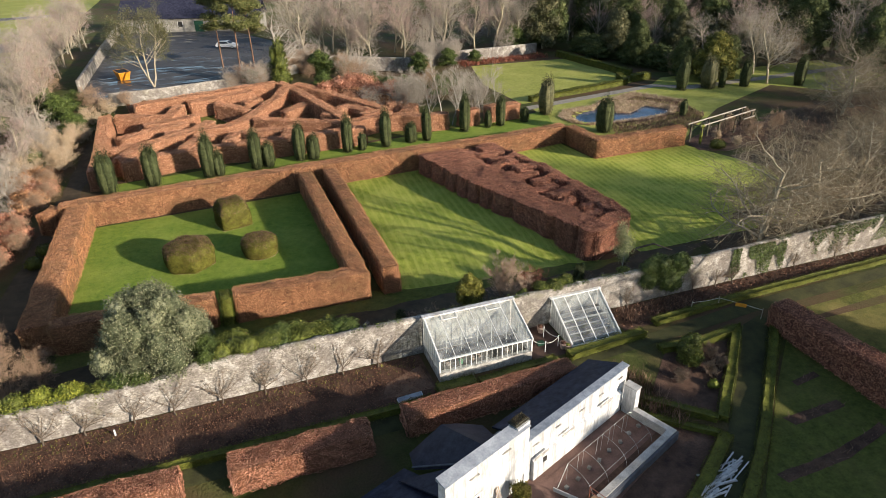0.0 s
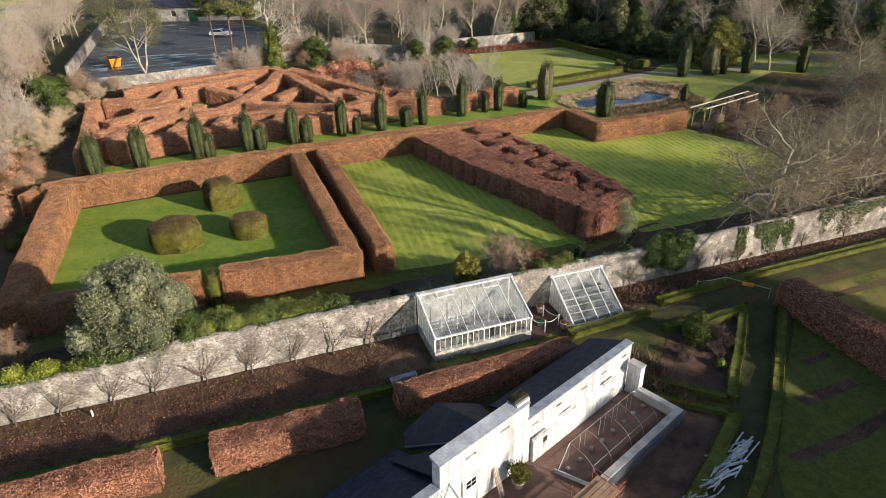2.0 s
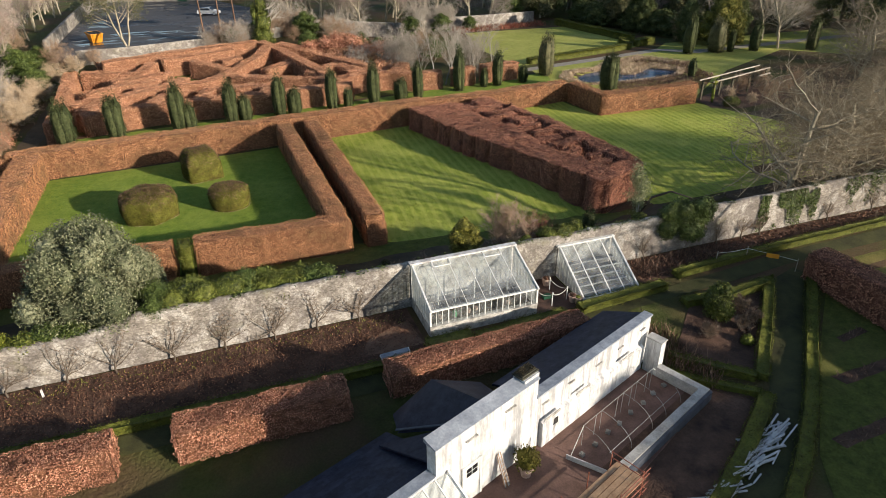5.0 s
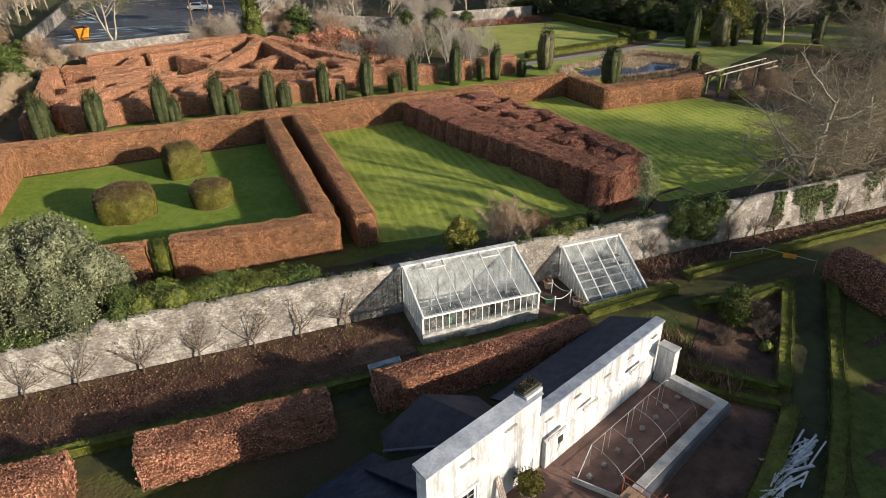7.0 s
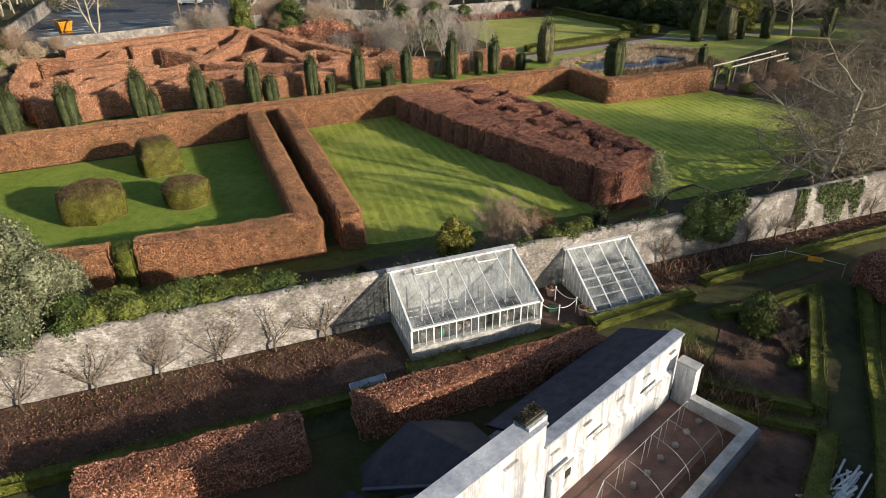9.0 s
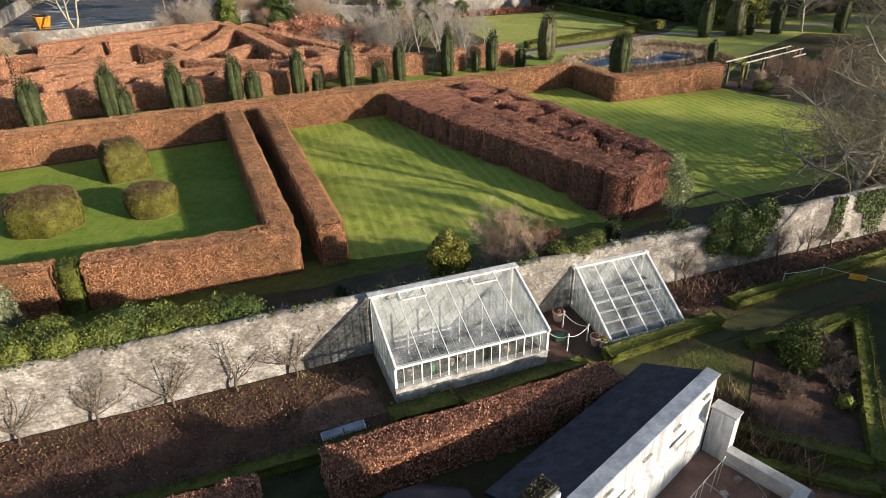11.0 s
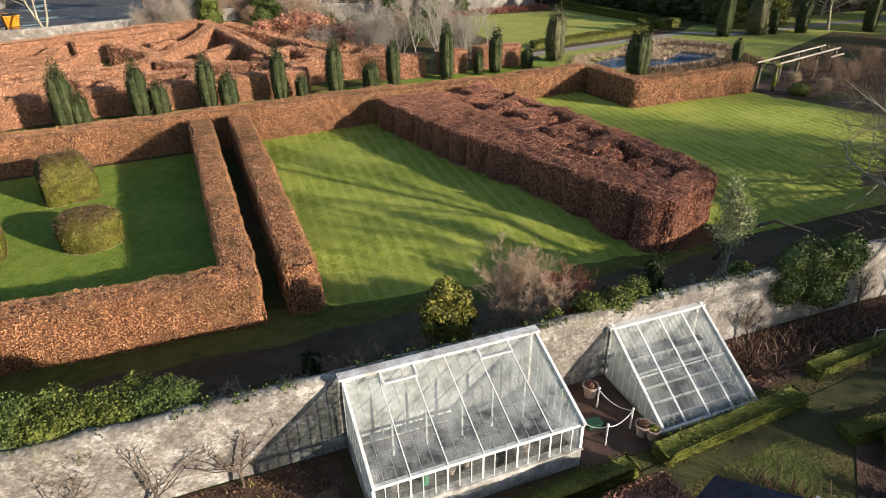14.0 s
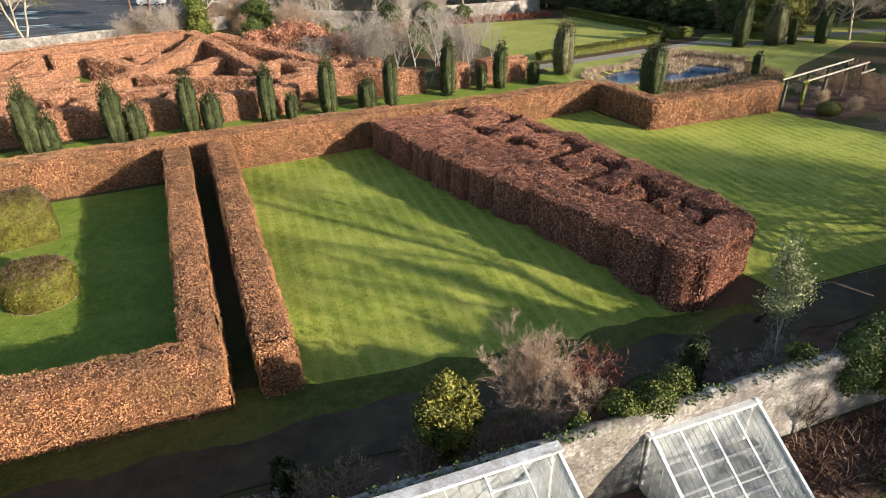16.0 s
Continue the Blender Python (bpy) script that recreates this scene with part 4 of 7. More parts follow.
    for y, h in ((0.3, 0.75), (1.35, 0.78)):
        st = Geo()
        for k in range(6):
            st.box(0.3, L - 0.3, y + k * 0.13, y + k * 0.13 + 0.1, h - 0.04, h)
        for x in np.arange(0.5, L - 0.3, 1.0):
            st.box(x, x + 0.06, y, y + 0.06, -0.1, h - 0.041).box(x, x + 0.06, y + 0.65, y + 0.71, -0.1, h - 0.041)
        part("staging", st, BENCH, g, "grey slatted plant staging")
    part("back_wall", Geo().box(0.02, L - 0.02, D + 0.03, D + 0.09, 0.0, zr - 0.02), BACKWALL, g, "patchy limewashed back wall")
    part("floor", Geo().box(0.22, L - 0.22, 0.22, D, -0.06, -0.01), PAVING_DARK, g)


def greenhouse_small():
    x0, x1, yf, yb, zf, zr = 20.1, 23.98, 28.7, 31.95, -0.22, 1.74
    o = Vector((x0, yf, g1(22, 28.8)))
    g = thing("greenhouse", "small white lean-to glass frame sloping nearly to the ground", "greenhouse", tuple(o))
    L, D, zf, zr = x1 - x0, yb - yf, zf - o.z, zr - o.z
    part("plinth", Geo().box(0, L, 0, 0.15, -0.2, zf - 0.05).box(0, 0.12, 0.15, D, -0.2, 0.1).box(L - 0.12, L, 0.15, D, -0.2, 0.1), PLINTH, g)
    a, b, c, d = Vector((0, 0, zf)), Vector((L, 0, zf)), Vector((L, D - 0.1, zr)), Vector((0, D - 0.1, zr))
    pane_frame(g, [a, b, c, d], 20, 1, 0.009, 0.008, BAR_DARK, heavy=5, heavy_bar=0.075)
    part("sill_beam", Geo().beam((-0.05, 0, zf), (L + 0.05, 0, zf), 0.1, 0.1), WHITE, g)
    part("mid_rail", Geo().beam(a.lerp(d, 0.5) + Vector((0.05, 0.03, -0.06)), b.lerp(c, 0.5) + Vector((-0.05, 0.03, -0.06)), 0.05, 0.05, (b - a).cross(d - a)), WHITE, g)
    part("ridge_board", Geo().beam((-0.12, D - 0.05, zr + 0.03), (L + 0.1, D - 0.05, zr + 0.03), 0.22, 0.1), WHITE, g)
    for x in (0.03, L - 0.03):
        part("gable_rafter", Geo().beam((x, -0.05, zf + 0.02), (x, D, zr + 0.08), 0.1, 0.12), WHITE, g)
        for k in range(1, 10):
            y = (D - 0.1) * k / 10
            part("gable_bar", Geo().beam((x, y, 0.1), (x, y, zf + (zr - zf) * k / 10), 0.025, 0.04), WHITE, g)
        for k in range(1, 10):
            y0, y1 = (D - 0.1) * k / 10, (D - 0.1) * (k + 1) / 10
            t0, t1 = zf + (zr - zf) * k / 10, zf + (zr - zf) * (k + 1) / 10
            part("gable_pane", Geo().hexa([(x - 0.002, y0, 0.1), (x + 0.002, y0, 0.1), (x + 0.002, y1, 0.1), (x - 0.002, y1, 0.1)], [(x - 0.002, y0, t0), (x + 0.002, y0, t0), (x + 0.002, y1, t1), (x - 0.002, y1, t1)]), GLASS_GRIMY, g)
    part("back_wall", Geo().box(0.02, L - 0.02, D - 0.02, D + 0.04, 0.0, zr - 0.02), BACKWALL, g, "patchy limewashed back wall")
    st, edge = Geo(), Geo()
    for k in range(5):
        y, h = 0.5 + k * 0.5, 0.2 + k * 0.22
        st.box(0.2, L - 0.2, y + 0.042, y + 0.38, h - 0.04, h)
        edge.box(0.2, L - 0.2, y, y + 0.04, h - 0.06, h + 0.02)
        for x in (0.3, 1.4, 2.5, L - 0.36):
            st.box(x, x + 0.06, y + 0.1, y + 0.16, -0.1, h - 0.041)
    part("staging", st, BENCH, g, "stepped dark plant staging")
    part("staging_edge", edge, PALE_WOOD, g, "pale timber staging edges")


greenhouse_large()
greenhouse_small()

# ---- white range of bothies ----
BO, BA = Vector((7.05, 18.0, 0)), 22.0
YARD = -1.0
b_mat = pose(BO.x, BO.y, 0, 0, 0, BA)


def white_range():
    b = new("bothy_range")
    b.matrix_world = b_mat
    tagged(b, "long white rendered bothy range with slate roofs", "building")
    # tall part and long part of the south wall
    part("tall_wall", Geo().box(0, 5.7, 0.0, 0.5, YARD - 0.1, 2.95), RENDER, b)
    part("long_wall", Geo().box(5.7, 14.65, 0.0, 0.4, YARD - 0.1, 1.86), RENDER, b)
    part("wall_thickening", Geo().hexa([(6.0, -0.22, YARD - 0.1), (14.0, -0.22, YARD - 0.1), (14.0, 0.0, YARD - 0.1), (6.0, 0.0, YARD - 0.1)], [(6.0, -0.22, 0.35), (14.0, -0.22, 0.35), (14.0, 0.0, 0.5), (6.0, 0.0, 0.5)]), RENDER, b)
    part("west_wall", Geo().box(-10, 0, 0.0, 0.4, YARD - 0.1, 1.6), RENDER, b)
    part("east_gable", Geo().hexa([(14.25, 0.4, YARD), (14.65, 0.4, YARD), (14.65, 2.6, YARD), (14.25, 2.6, YARD)], [(14.25, 0.4, 1.75), (14.65, 0.4, 1.75), (14.65, 2.6, 0.78), (14.25, 2.6, 0.78)]), RENDER, b)
    part("north_wall", Geo().box(-10, 14.25, 2.35, 2.6, YARD, 0.4), RENDER, b)
    part("coping", Geo().hexa([(-0.06, -0.06, 2.95), (5.76, -0.06, 2.95), (5.76, 0.6, 2.95), (-0.06, 0.6, 2.95)], [(-0.06, -0.06, 2.99), (5.76, -0.06, 2.99), (5.76, 0.6, 3.16), (-0.06, 0.6, 3.16)]), LEAD, b, "pale lead-covered coping")
    part("coping", Geo().box(5.72, 14.7, -0.05, 0.45, 1.86, 1.95), LEAD, b, "pale lead-covered coping")
    part("coping", Geo().box(-10, -0.08, -0.05, 0.45, 1.6, 1.68), LEAD, b, "pale lead-covered coping")

    def roof(u0, u1, v0, v1, za, zb, name="roof"):
        body = part(name, Geo().hexa([(u0, v0, za - 0.12), (u1, v0, za - 0.12), (u1, v1, zb - 0.12), (u0, v1, zb - 0.12)], [(u0, v0, za - 0.02), (u1, v0, za - 0.02), (u1, v1, zb - 0.02), (u0, v1, zb - 0.02)]), SLATE, b, "dark wet slate roof")
        rows = int(math.hypot(v1 - v0, za - zb) / 0.2)
        g = Geo()
        for r in range(rows):
            t0, t1 = r / rows, min(1, (r + 1.15) / rows)
            va, vb = v0 + (v1 - v0) * t0, v0 + (v1 - v0) * t1
            ha, hb = za + (zb - za) * t0, za + (zb - za) * t1
            u = u0 - (0.15 if r % 2 else 0)
            while u < u1:
                ua, ub = max(u + 0.0003, u0), min(u + 0.2997, u1)
                lift = 0.003 * random.random()
                if ub - ua > 0.04:
                    g.hexa([(ua, va, ha - 0.012), (ub, va, ha - 0.012), (ub, vb, hb - 0.006), (ua, vb, hb - 0.006)], [(ua, va, ha - 0.0022), (ub, va, ha - 0.0022), (ub, vb, hb + lift), (ua, vb, hb + lift)])
                u += 0.3
        part("slate_coat", g, SLATE, body, kind="stuff")

    roof(5.9, 14.6, 0.42, 2.75, 1.88, 0.85)
    roof(-10, 0.95, 0.42, 4.35, 1.62, 0.06)
    # hipped slate roof behind the tall wall
    hv = [(3.3, 0.55, 2.75), (3.3, 4.0, 1.85), (4.5, 0.55, 2.1), (5.6, 3.2, 0.85), (5.0, 4.6, 0.4), (1.6, 4.7, 0.4), (1.0, 3.6, 0.6), (2.2, 0.9, 2.0), (1.4, 0.55, 2.2)]
    part("hipped_roof", Geo().add(hv + [(x, y, z - 0.12) for x, y, z in hv], [(0, 2, 3, 1), (0, 1, 6, 7), (9, 10, 12, 11), (9, 16, 15, 10)], [(1, 3, 4), (1, 4, 5), (1, 5, 6), (0, 7, 8)]), SLATE, b, "dark hipped slate roof")
    part("roof", Geo().hexa([(0.0, 0.55, 1.9), (1.6, 0.55, 1.95), (2.2, 1.2, 1.75), (0.0, 3.6, 0.4)], [(0.0, 0.55, 2.0), (1.6, 0.55, 2.05), (2.2, 1.2, 1.85), (0.0, 3.6, 0.5)]), SLATE, b)
    part("hip_flashing", Geo().beam((0.95, 3.65, 0.68), (2.2, 1.2, 1.95), 0.12, 0.04), LEAD_DARK, b)
    part("valley_flashing", Geo().beam((4.75, 2.85, 1.3), (3.95, 1.45, 1.95), 0.09, 0.04), LEAD_DARK, b)
    # chimney stack with a mossy top
    st = part("chimney_stack", Geo().box(4.95, 5.85, 0.08, 0.72, 1.2, 3.17), RENDER, b)
    part("chimney_cap", Geo().box(4.9, 5.9, 0.18, 0.77, 3.17, 3.24).box(4.97, 5.83, 0.24, 0.7, 3.24, 3.3), MOSS_STONE, st, "mossy dark stone chimney cap")
    tuft = RNG.random((700, 3)) * [0.86, 0.46, 0.1] + [4.97, 0.24, 3.26]
    part("moss", leaves(tuft, RNG.normal(size=tuft.shape), 0.035, DARK_MOSS, "moss", 0.5), None, st, "dark rough moss and dead weeds", kind="stuff")
    # projecting end pier
    part("end_pier", Geo().box(14.1, 14.56, -1.06, -0.24, YARD - 0.1, 0.93), RENDER, b)
    part("pier_coping", Geo().box(14.06, 14.6, -1.1, -0.2, 0.93, 1.0), CONCRETE, b)
    # small iron brackets and sills along the wall
    for u in (6.3, 8.1, 10.2, 12.0, 13.9):
        part("ledge", Geo().box(u - 0.22, u + 0.22, -0.09, -0.002, 1.3 + 0.1 * math.sin(u), 1.35 + 0.1 * math.sin(u)), PLINTH, b, "stained grey stone wall ledge")
    for u, z in ((1.8, 2.3), (4.0, 2.4)):
        part("ledge", Geo().box(u - 0.3, u + 0.3, -0.1, -0.002, z, z + 0.06), PLINTH, b, "stained grey stone wall ledge")
    for u, z, w in ((6.6, 0.5, 1.1), (8.8, 0.62, 1.0), (12.4, 0.55, 1.1)):
        part("window_hood", Geo().box(u - w / 2, u + w / 2, -0.27, -0.222, z, z + 0.12), PLINTH, b, "mossy stained ledge")
    part("wall_opening", Geo().box(6.75, 7.05, -0.24, -0.222, -0.15, 0.2), DARK, b, "small dark square vent opening")
    # door with a glazed top
    d = part("door", Geo().box(1.4, 2.25, -0.06, -0.003, YARD, 0.95), WHITE, b, "white panelled plank door")
    part("door_frame", Geo().box(1.28, 1.4, -0.09, -0.003, YARD, 1.05).box(2.25, 2.37, -0.09, -0.003, YARD, 1.05).box(1.4, 2.25, -0.09, -0.003, 0.95, 1.05), WHITE, b)
    for k in range(2):
        for r in range(2):
            part("door_pane", Geo().box(1.52 + k * 0.32, 1.8 + k * 0.32, -0.07, -0.062, 0.4 + r * 0.24, 0.6 + r * 0.24), CARGLASS, d)


white_range()

# ---- plants ----
def lobe(c, r, rag=0.16, rings=9, sides=14, power=1.0):
    """A rounded uneven body: vertices and quads."""
    v, q = [], []
    for i in range(rings + 1):
        a = math.pi * i / rings
        for j in range(sides):
            t = 2 * math.pi * j / sides
            f = max(math.sin(a), 0.0) ** power
            d = Vector((f * math.cos(t), f * math.sin(t), -math.cos(a)))
            k = 1 + rag * noise.noise(Vector(c) * 0.7 + d * 2.1)
            v.append((c[0] + r[0] * d.x * k, c[1] + r[1] * d.y * k, c[2] + r[2] * d.z * k))
    for i in range(rings):
        for j in range(sides):
            q.append((i * sides + j, i * sides + (j + 1) % sides, (i + 1) * sides + (j + 1) % sides, (i + 1) * sides + j))
    return np.array(v), np.array(q)


def crown(lobes, density, size, mat, name="crown", wild=0.9, core=0.82, depth=0.22, rag=0.16, aspect=0.6, power=1.0):
    """A leafy mass out of lobes (centre, radii): dark bodies inside, single leaves over and round them."""
    allv, allq, pts, nrm, n = [], [], [], [], 0
    for c, r in lobes:
        r = (r, r, r) if isinstance(r, (int, float)) else r
        v, q = lobe(c, r, rag, power=power)
        p, m = sample(v, q, density)
        k = 1 + depth * (RNG.random((len(p), 1)) - 0.55)
        pts.append(np.array(c) + (p - c) * k)
        nrm.append(m)
        v = np.array(c) + (v - c) * core
        allv.append(v)
        allq.append(q + n)
        n += len(v)
    me = leaves(np.concatenate(pts), np.concatenate(nrm), size, mat, name, wild, aspect)
    lv = np.empty(len(me.vertices) * 3, np.float32)
    me.vertices.foreach_get("co", lv)
    lv = lv.reshape(-1, 3)
    bpy.data.meshes.remove(me)
    return mesh_from(name, np.r_[np.concatenate(allv), lv], np.r_[np.concatenate(allq), np.arange(len(lv)).reshape(-1, 4) + n], mat)


def blades(points, height, lean, width, mat, name):
    """Upright stalks as narrow bent strips."""
    n = len(points)
    h = height * (0.55 + 0.9 * RNG.random((n, 1)))
    ang = RNG.random(n) * 2 * np.pi
    side = np.stack([np.cos(ang), np.sin(ang), 0 * ang], 1) * width / 2
    off = RNG.normal(size=(n, 3)) * [lean, lean, 0] * h
    up = np.array([0, 0, 1.0])
    mid = points + up * h * 0.55 + off * 0.35
    tip = points + up * h + off
    v = np.stack([points - side, points + side, mid - side * 0.8, mid + side * 0.8, tip - side * 0.25, tip + side * 0.25], 1).reshape(-1, 3)
    o = np.arange(n)[:, None] * 6
    return mesh_from(name, v, np.concatenate([o + [0, 1, 3, 2], o + [2, 3, 5, 4]]), mat)


def scatter(outline, per_m2):
    """Random ground points inside an outline."""
    out = np.array(outline, float)
    lo, hi = out.min(0), out.max(0)
    n = int((hi - lo).prod() * per_m2)
    p = lo + RNG.random((n, 2)) * (hi - lo)
    inside = np.zeros(n, bool)
    for (ax, ay), (bx, by) in zip(out, np.roll(out, -1, 0)):
        cond = (ay > p[:, 1]) != (by > p[:, 1])
        xx = ax + (p[:, 1] - ay) / (by - ay + 1e-12) * (bx - ax)
        inside ^= cond & (p[:, 0] < xx)
    p = p[inside]
    return np.c_[p, gz(p[:, 0], p[:, 1])]


def grow(seed, height, spread=0.55, clear=0.25, kids=(9, 7, 7), trunk_r=None, upright=0.45, wander=0.12, lengths=(0.5, 0.5, 0.5), twig=0.9, stems=1, fine=3, least=0.007):
    """A bare tree: limbs as a Geo, and twigs as a Geo."""
    rnd = random.Random(seed)
    limbs, ta, tb, tr = Geo(), [], [], []
    trunk_r = trunk_r or height * 0.018

    def vec(d, amount):
        return (d + Vector((rnd.gauss(0, amount), rnd.gauss(0, amount), rnd.gauss(0, amount * 0.7)))).normalized()

    def branch(p, d, length, r, level):
        steps = 5 if level < 2 else 3
        pts, dirs = [p.copy()], [d.copy()]
        for _ in range(steps):
            d = vec(d + Vector((0, 0, upright * (0.12 if level else 0.3))), wander)
            p = p + d * (length / steps)
            pts.append(p.copy())
            dirs.append(d.copy())
        radii = np.linspace(r, r * (0.35 if level else 0.45), steps + 1)
        if level < 3:
            limbs.tube([tuple(q) for q in pts], radii, (7, 5, 4)[level], cap=False)
        else:
            for a, b, ra in zip(pts, pts[1:], radii):
                ta.append(tuple(a)), tb.append(tuple(b)), tr.append(ra)
        if level >= 3:
            for _ in range(fine):
                k = rnd.randrange(1, steps + 1)
                e = pts[k] + vec(dirs[k], 0.6) * twig * length * rnd.uniform(0.4, 0.9)
                ta.append(tuple(pts[k])), tb.append(tuple(e)), tr.append(r * 0.5)
            return
        for c in range(kids[level]):
            t = (clear if level == 0 else 0.2) + (1 - (clear if level == 0 else 0.2)) * (c + rnd.random()) / kids[level]
            k = min(int(t * steps), steps - 1)
            f = t * steps - k
            q = pts[k].lerp(pts[k + 1], f)
            out = Vector((rnd.gauss(0, 1), rnd.gauss(0, 1), rnd.gauss(0, 0.5)))
            out = (out - out.dot(dirs[k]) * dirs[k]).normalized()
            nd = (dirs[k] * (1 - spread) + out * spread * 1.25 + Vector((0, 0, upright * 0.4))).normalized()
            branch(q, nd, length * lengths[level] * rnd.uniform(0.75, 1.2) * (1.15 - 0.45 * t if level == 0 else 1), max(radii[k] * 0.5, least), level + 1)

    for s in range(stems):
        d = Vector((0, 0, 1)) if stems == 1 else Vector((rnd.gauss(0, 0.3), rnd.gauss(0, 0.3), 1)).normalized()
        branch(Vector((rnd.gauss(0, 0.1), rnd.gauss(0, 0.1), -0.15)) if stems > 1 else Vector((0, 0, -0.15)), d, height * 0.78, trunk_r / stems**0.4, 0)
    tr = np.maximum(np.array(tr) * 0.7, least)
    twigs = Geo().sticks(ta, tb, tr, tr * 0.55)
    return limbs, twigs


def bare_tree(seed, height, label, bark=None, twig_mat=None, name="tree", category="tree", group="", thick=1.0, **how):
    limbs, twigs = grow(seed, height, **how)
    t = thing(name, label, category, group=group)
    part("trunk", limbs, bark or BARK, t, smooth_shade=True)
    part("crown", twigs, twig_mat or TWIG, t, "bare winter twigs", kind="stuff")
    return t


def put(ob, x, y, turn=0.0, scale=1.0, dz=0.0):
    ob.matrix_world = pose(x, y, g1(x, y) + dz, 0, 0, turn) @ Matrix.Scale(scale, 4)
    return ob


def copy_to(ob, x, y, turn=0.0, scale=1.0, dz=0.0, label=""):
    c = copy_thing(ob, Matrix())
    c.matrix_basis = pose(x, y, g1(x, y) + dz, 0, 0, turn) @ Matrix.Scale(scale, 4)
    return tagged(c, label)


def bush(x, y, lobes, density, size, mat, label, name="shrub", category="shrub", group="", **how):
    """A leafy shrub with short stems, lobes given from its foot."""
    t = thing(name, label, category, (x, y, g1(x, y)), group=group)
    stem = Geo()
    for k in range(3):
        a = k * 2.1 + x
        stem.tube([(0.05 * math.cos(a), 0.05 * math.sin(a), -0.1), (0.12 * math.cos(a), 0.12 * math.sin(a), lobes[0][0][2])], [0.05, 0.03], 5)
    part("stem", stem, BARK, t)
    part("crown", crown(lobes, density, size, mat, **how), None, t)
    return t


# ---- topiary ----
def topiary(x, y, r, h, sides, turn, label, prof=((0.93, -0.02), (1.0, 0.1), (1.04, 0.35), (1.04, 0.62), (0.99, 0.8), (0.86, 0.9), (0.5, 0.98), (0.1, 1.0))):
    n = 36
    v, q = [], []
    for rr, zz in prof:
        for j in range(n):
            t = 2 * math.pi * j / n
            if sides:
                k = math.cos(math.pi / sides) / math.cos((t + turn) % (2 * math.pi / sides) - math.pi / sides)
                k = 0.12 + 0.88 * k
            else:
                k = 1
            v.append((x + r * rr * k * math.cos(t), y + r * rr * k * math.sin(t), g1(x, y) + h * zz))
    for i in range(len(prof) - 1):
        for j in range(n):
            q.append((i * n + j, i * n + (j + 1) % n, (i + 1) * n + (j + 1) % n, (i + 1) * n + j))
    v, q = np.array(v), np.array(q)
    v = v + wobble(v, 0.1, 1.1) + wobble(v, 0.05, 3.0, 2)
    ob = tagged(new("topiary", mesh_from("topiary", v, q, TOPIARY)), label, "topiary", "clipped topiary domes")
    p, nn = sample(v, q, 190)
    part("leaves", leaves(p + nn * 0.02, nn, 0.05, TOPIARY), None, ob, kind="stuff")
    crest = nn[:, 2] > 0.25
    k = np.repeat(p[crest], 2, 0) + RNG.normal(size=(2 * crest.sum(), 3)) * 0.05
    part("top_growth", leaves(k + [0, 0, 0.03], RNG.normal(size=k.shape), 0.07, DEADSTALK, "top_growth", 0.1, 0.14), None, ob, "bare grey-brown clipped twigs", kind="stuff")
    pick = RNG.integers(0, n, 260)
    ring = v[pick] + (v[(pick + 1) % n] - v[pick]) * RNG.random((260, 1))
    ring[:, :2] += (ring[:, :2] - (x, y)) * (0.03 + 0.06 * RNG.random((260, 1)))
    ring[:, 2] = g1(x, y)
    part("grass_fringe", blades(ring, 0.07, 0.5, 0.03, REED, "grass_fringe"), None, ob, "pale uncut grass fringe", kind="stuff")


topiary(-4.15, 50.3, 2.1, 2.1, 6, 0.3, "faceted olive-green clipped topiary drum on the lawn")
topiary(1.6, 50.15, 1.45, 1.7, 0, 0, "round olive-brown clipped topiary dome on the lawn")
topiary(-0.25, 57.4, 1.95, 2.5, 4, 0.5, "squarish olive-green clipped topiary block with a raised top", ((0.97, -0.02), (1.0, 0.1), (1.0, 0.4), (1.0, 0.6), (0.95, 0.66), (0.86, 0.78), (0.78, 0.9), (0.6, 0.98), (0.1, 1.0)))


# ---- columnar yews ----
def yew(x, y, h, w, label="dark green columnar yew", mat=None, group="row of columnar yews", seed=0, density=75):
    rnd = random.Random(seed + int(x * 10))
    w *= 1.32
    t = thing("yew", label, "yew tree", (x, y, g1(x, y)), group=group)
    part("trunk", Geo().tube([(0, 0, -0.1), (0, 0, h * 0.5)], [0.12, 0.06], 6), BARK, t)
    lobes = []
    n = 10
    for k in range(n):
        a = k * 2.4
        rr = w * 0.3 * math.sqrt((k + 0.1) / n)
        hh = h * rnd.uniform(0.8, 0.95) * (1.06 - 0.22 * rr / w)
        lobes.append(((rr * math.cos(a), rr * math.sin(a), hh * 0.5), (w * 0.24, w * 0.24, hh * 0.54)))
    part("crown", crown(lobes, density * 0.75, 0.09, mat or YEW, wild=0.55, core=0.8, depth=0.5, rag=0.5, aspect=0.3, power=0.75), None, t)


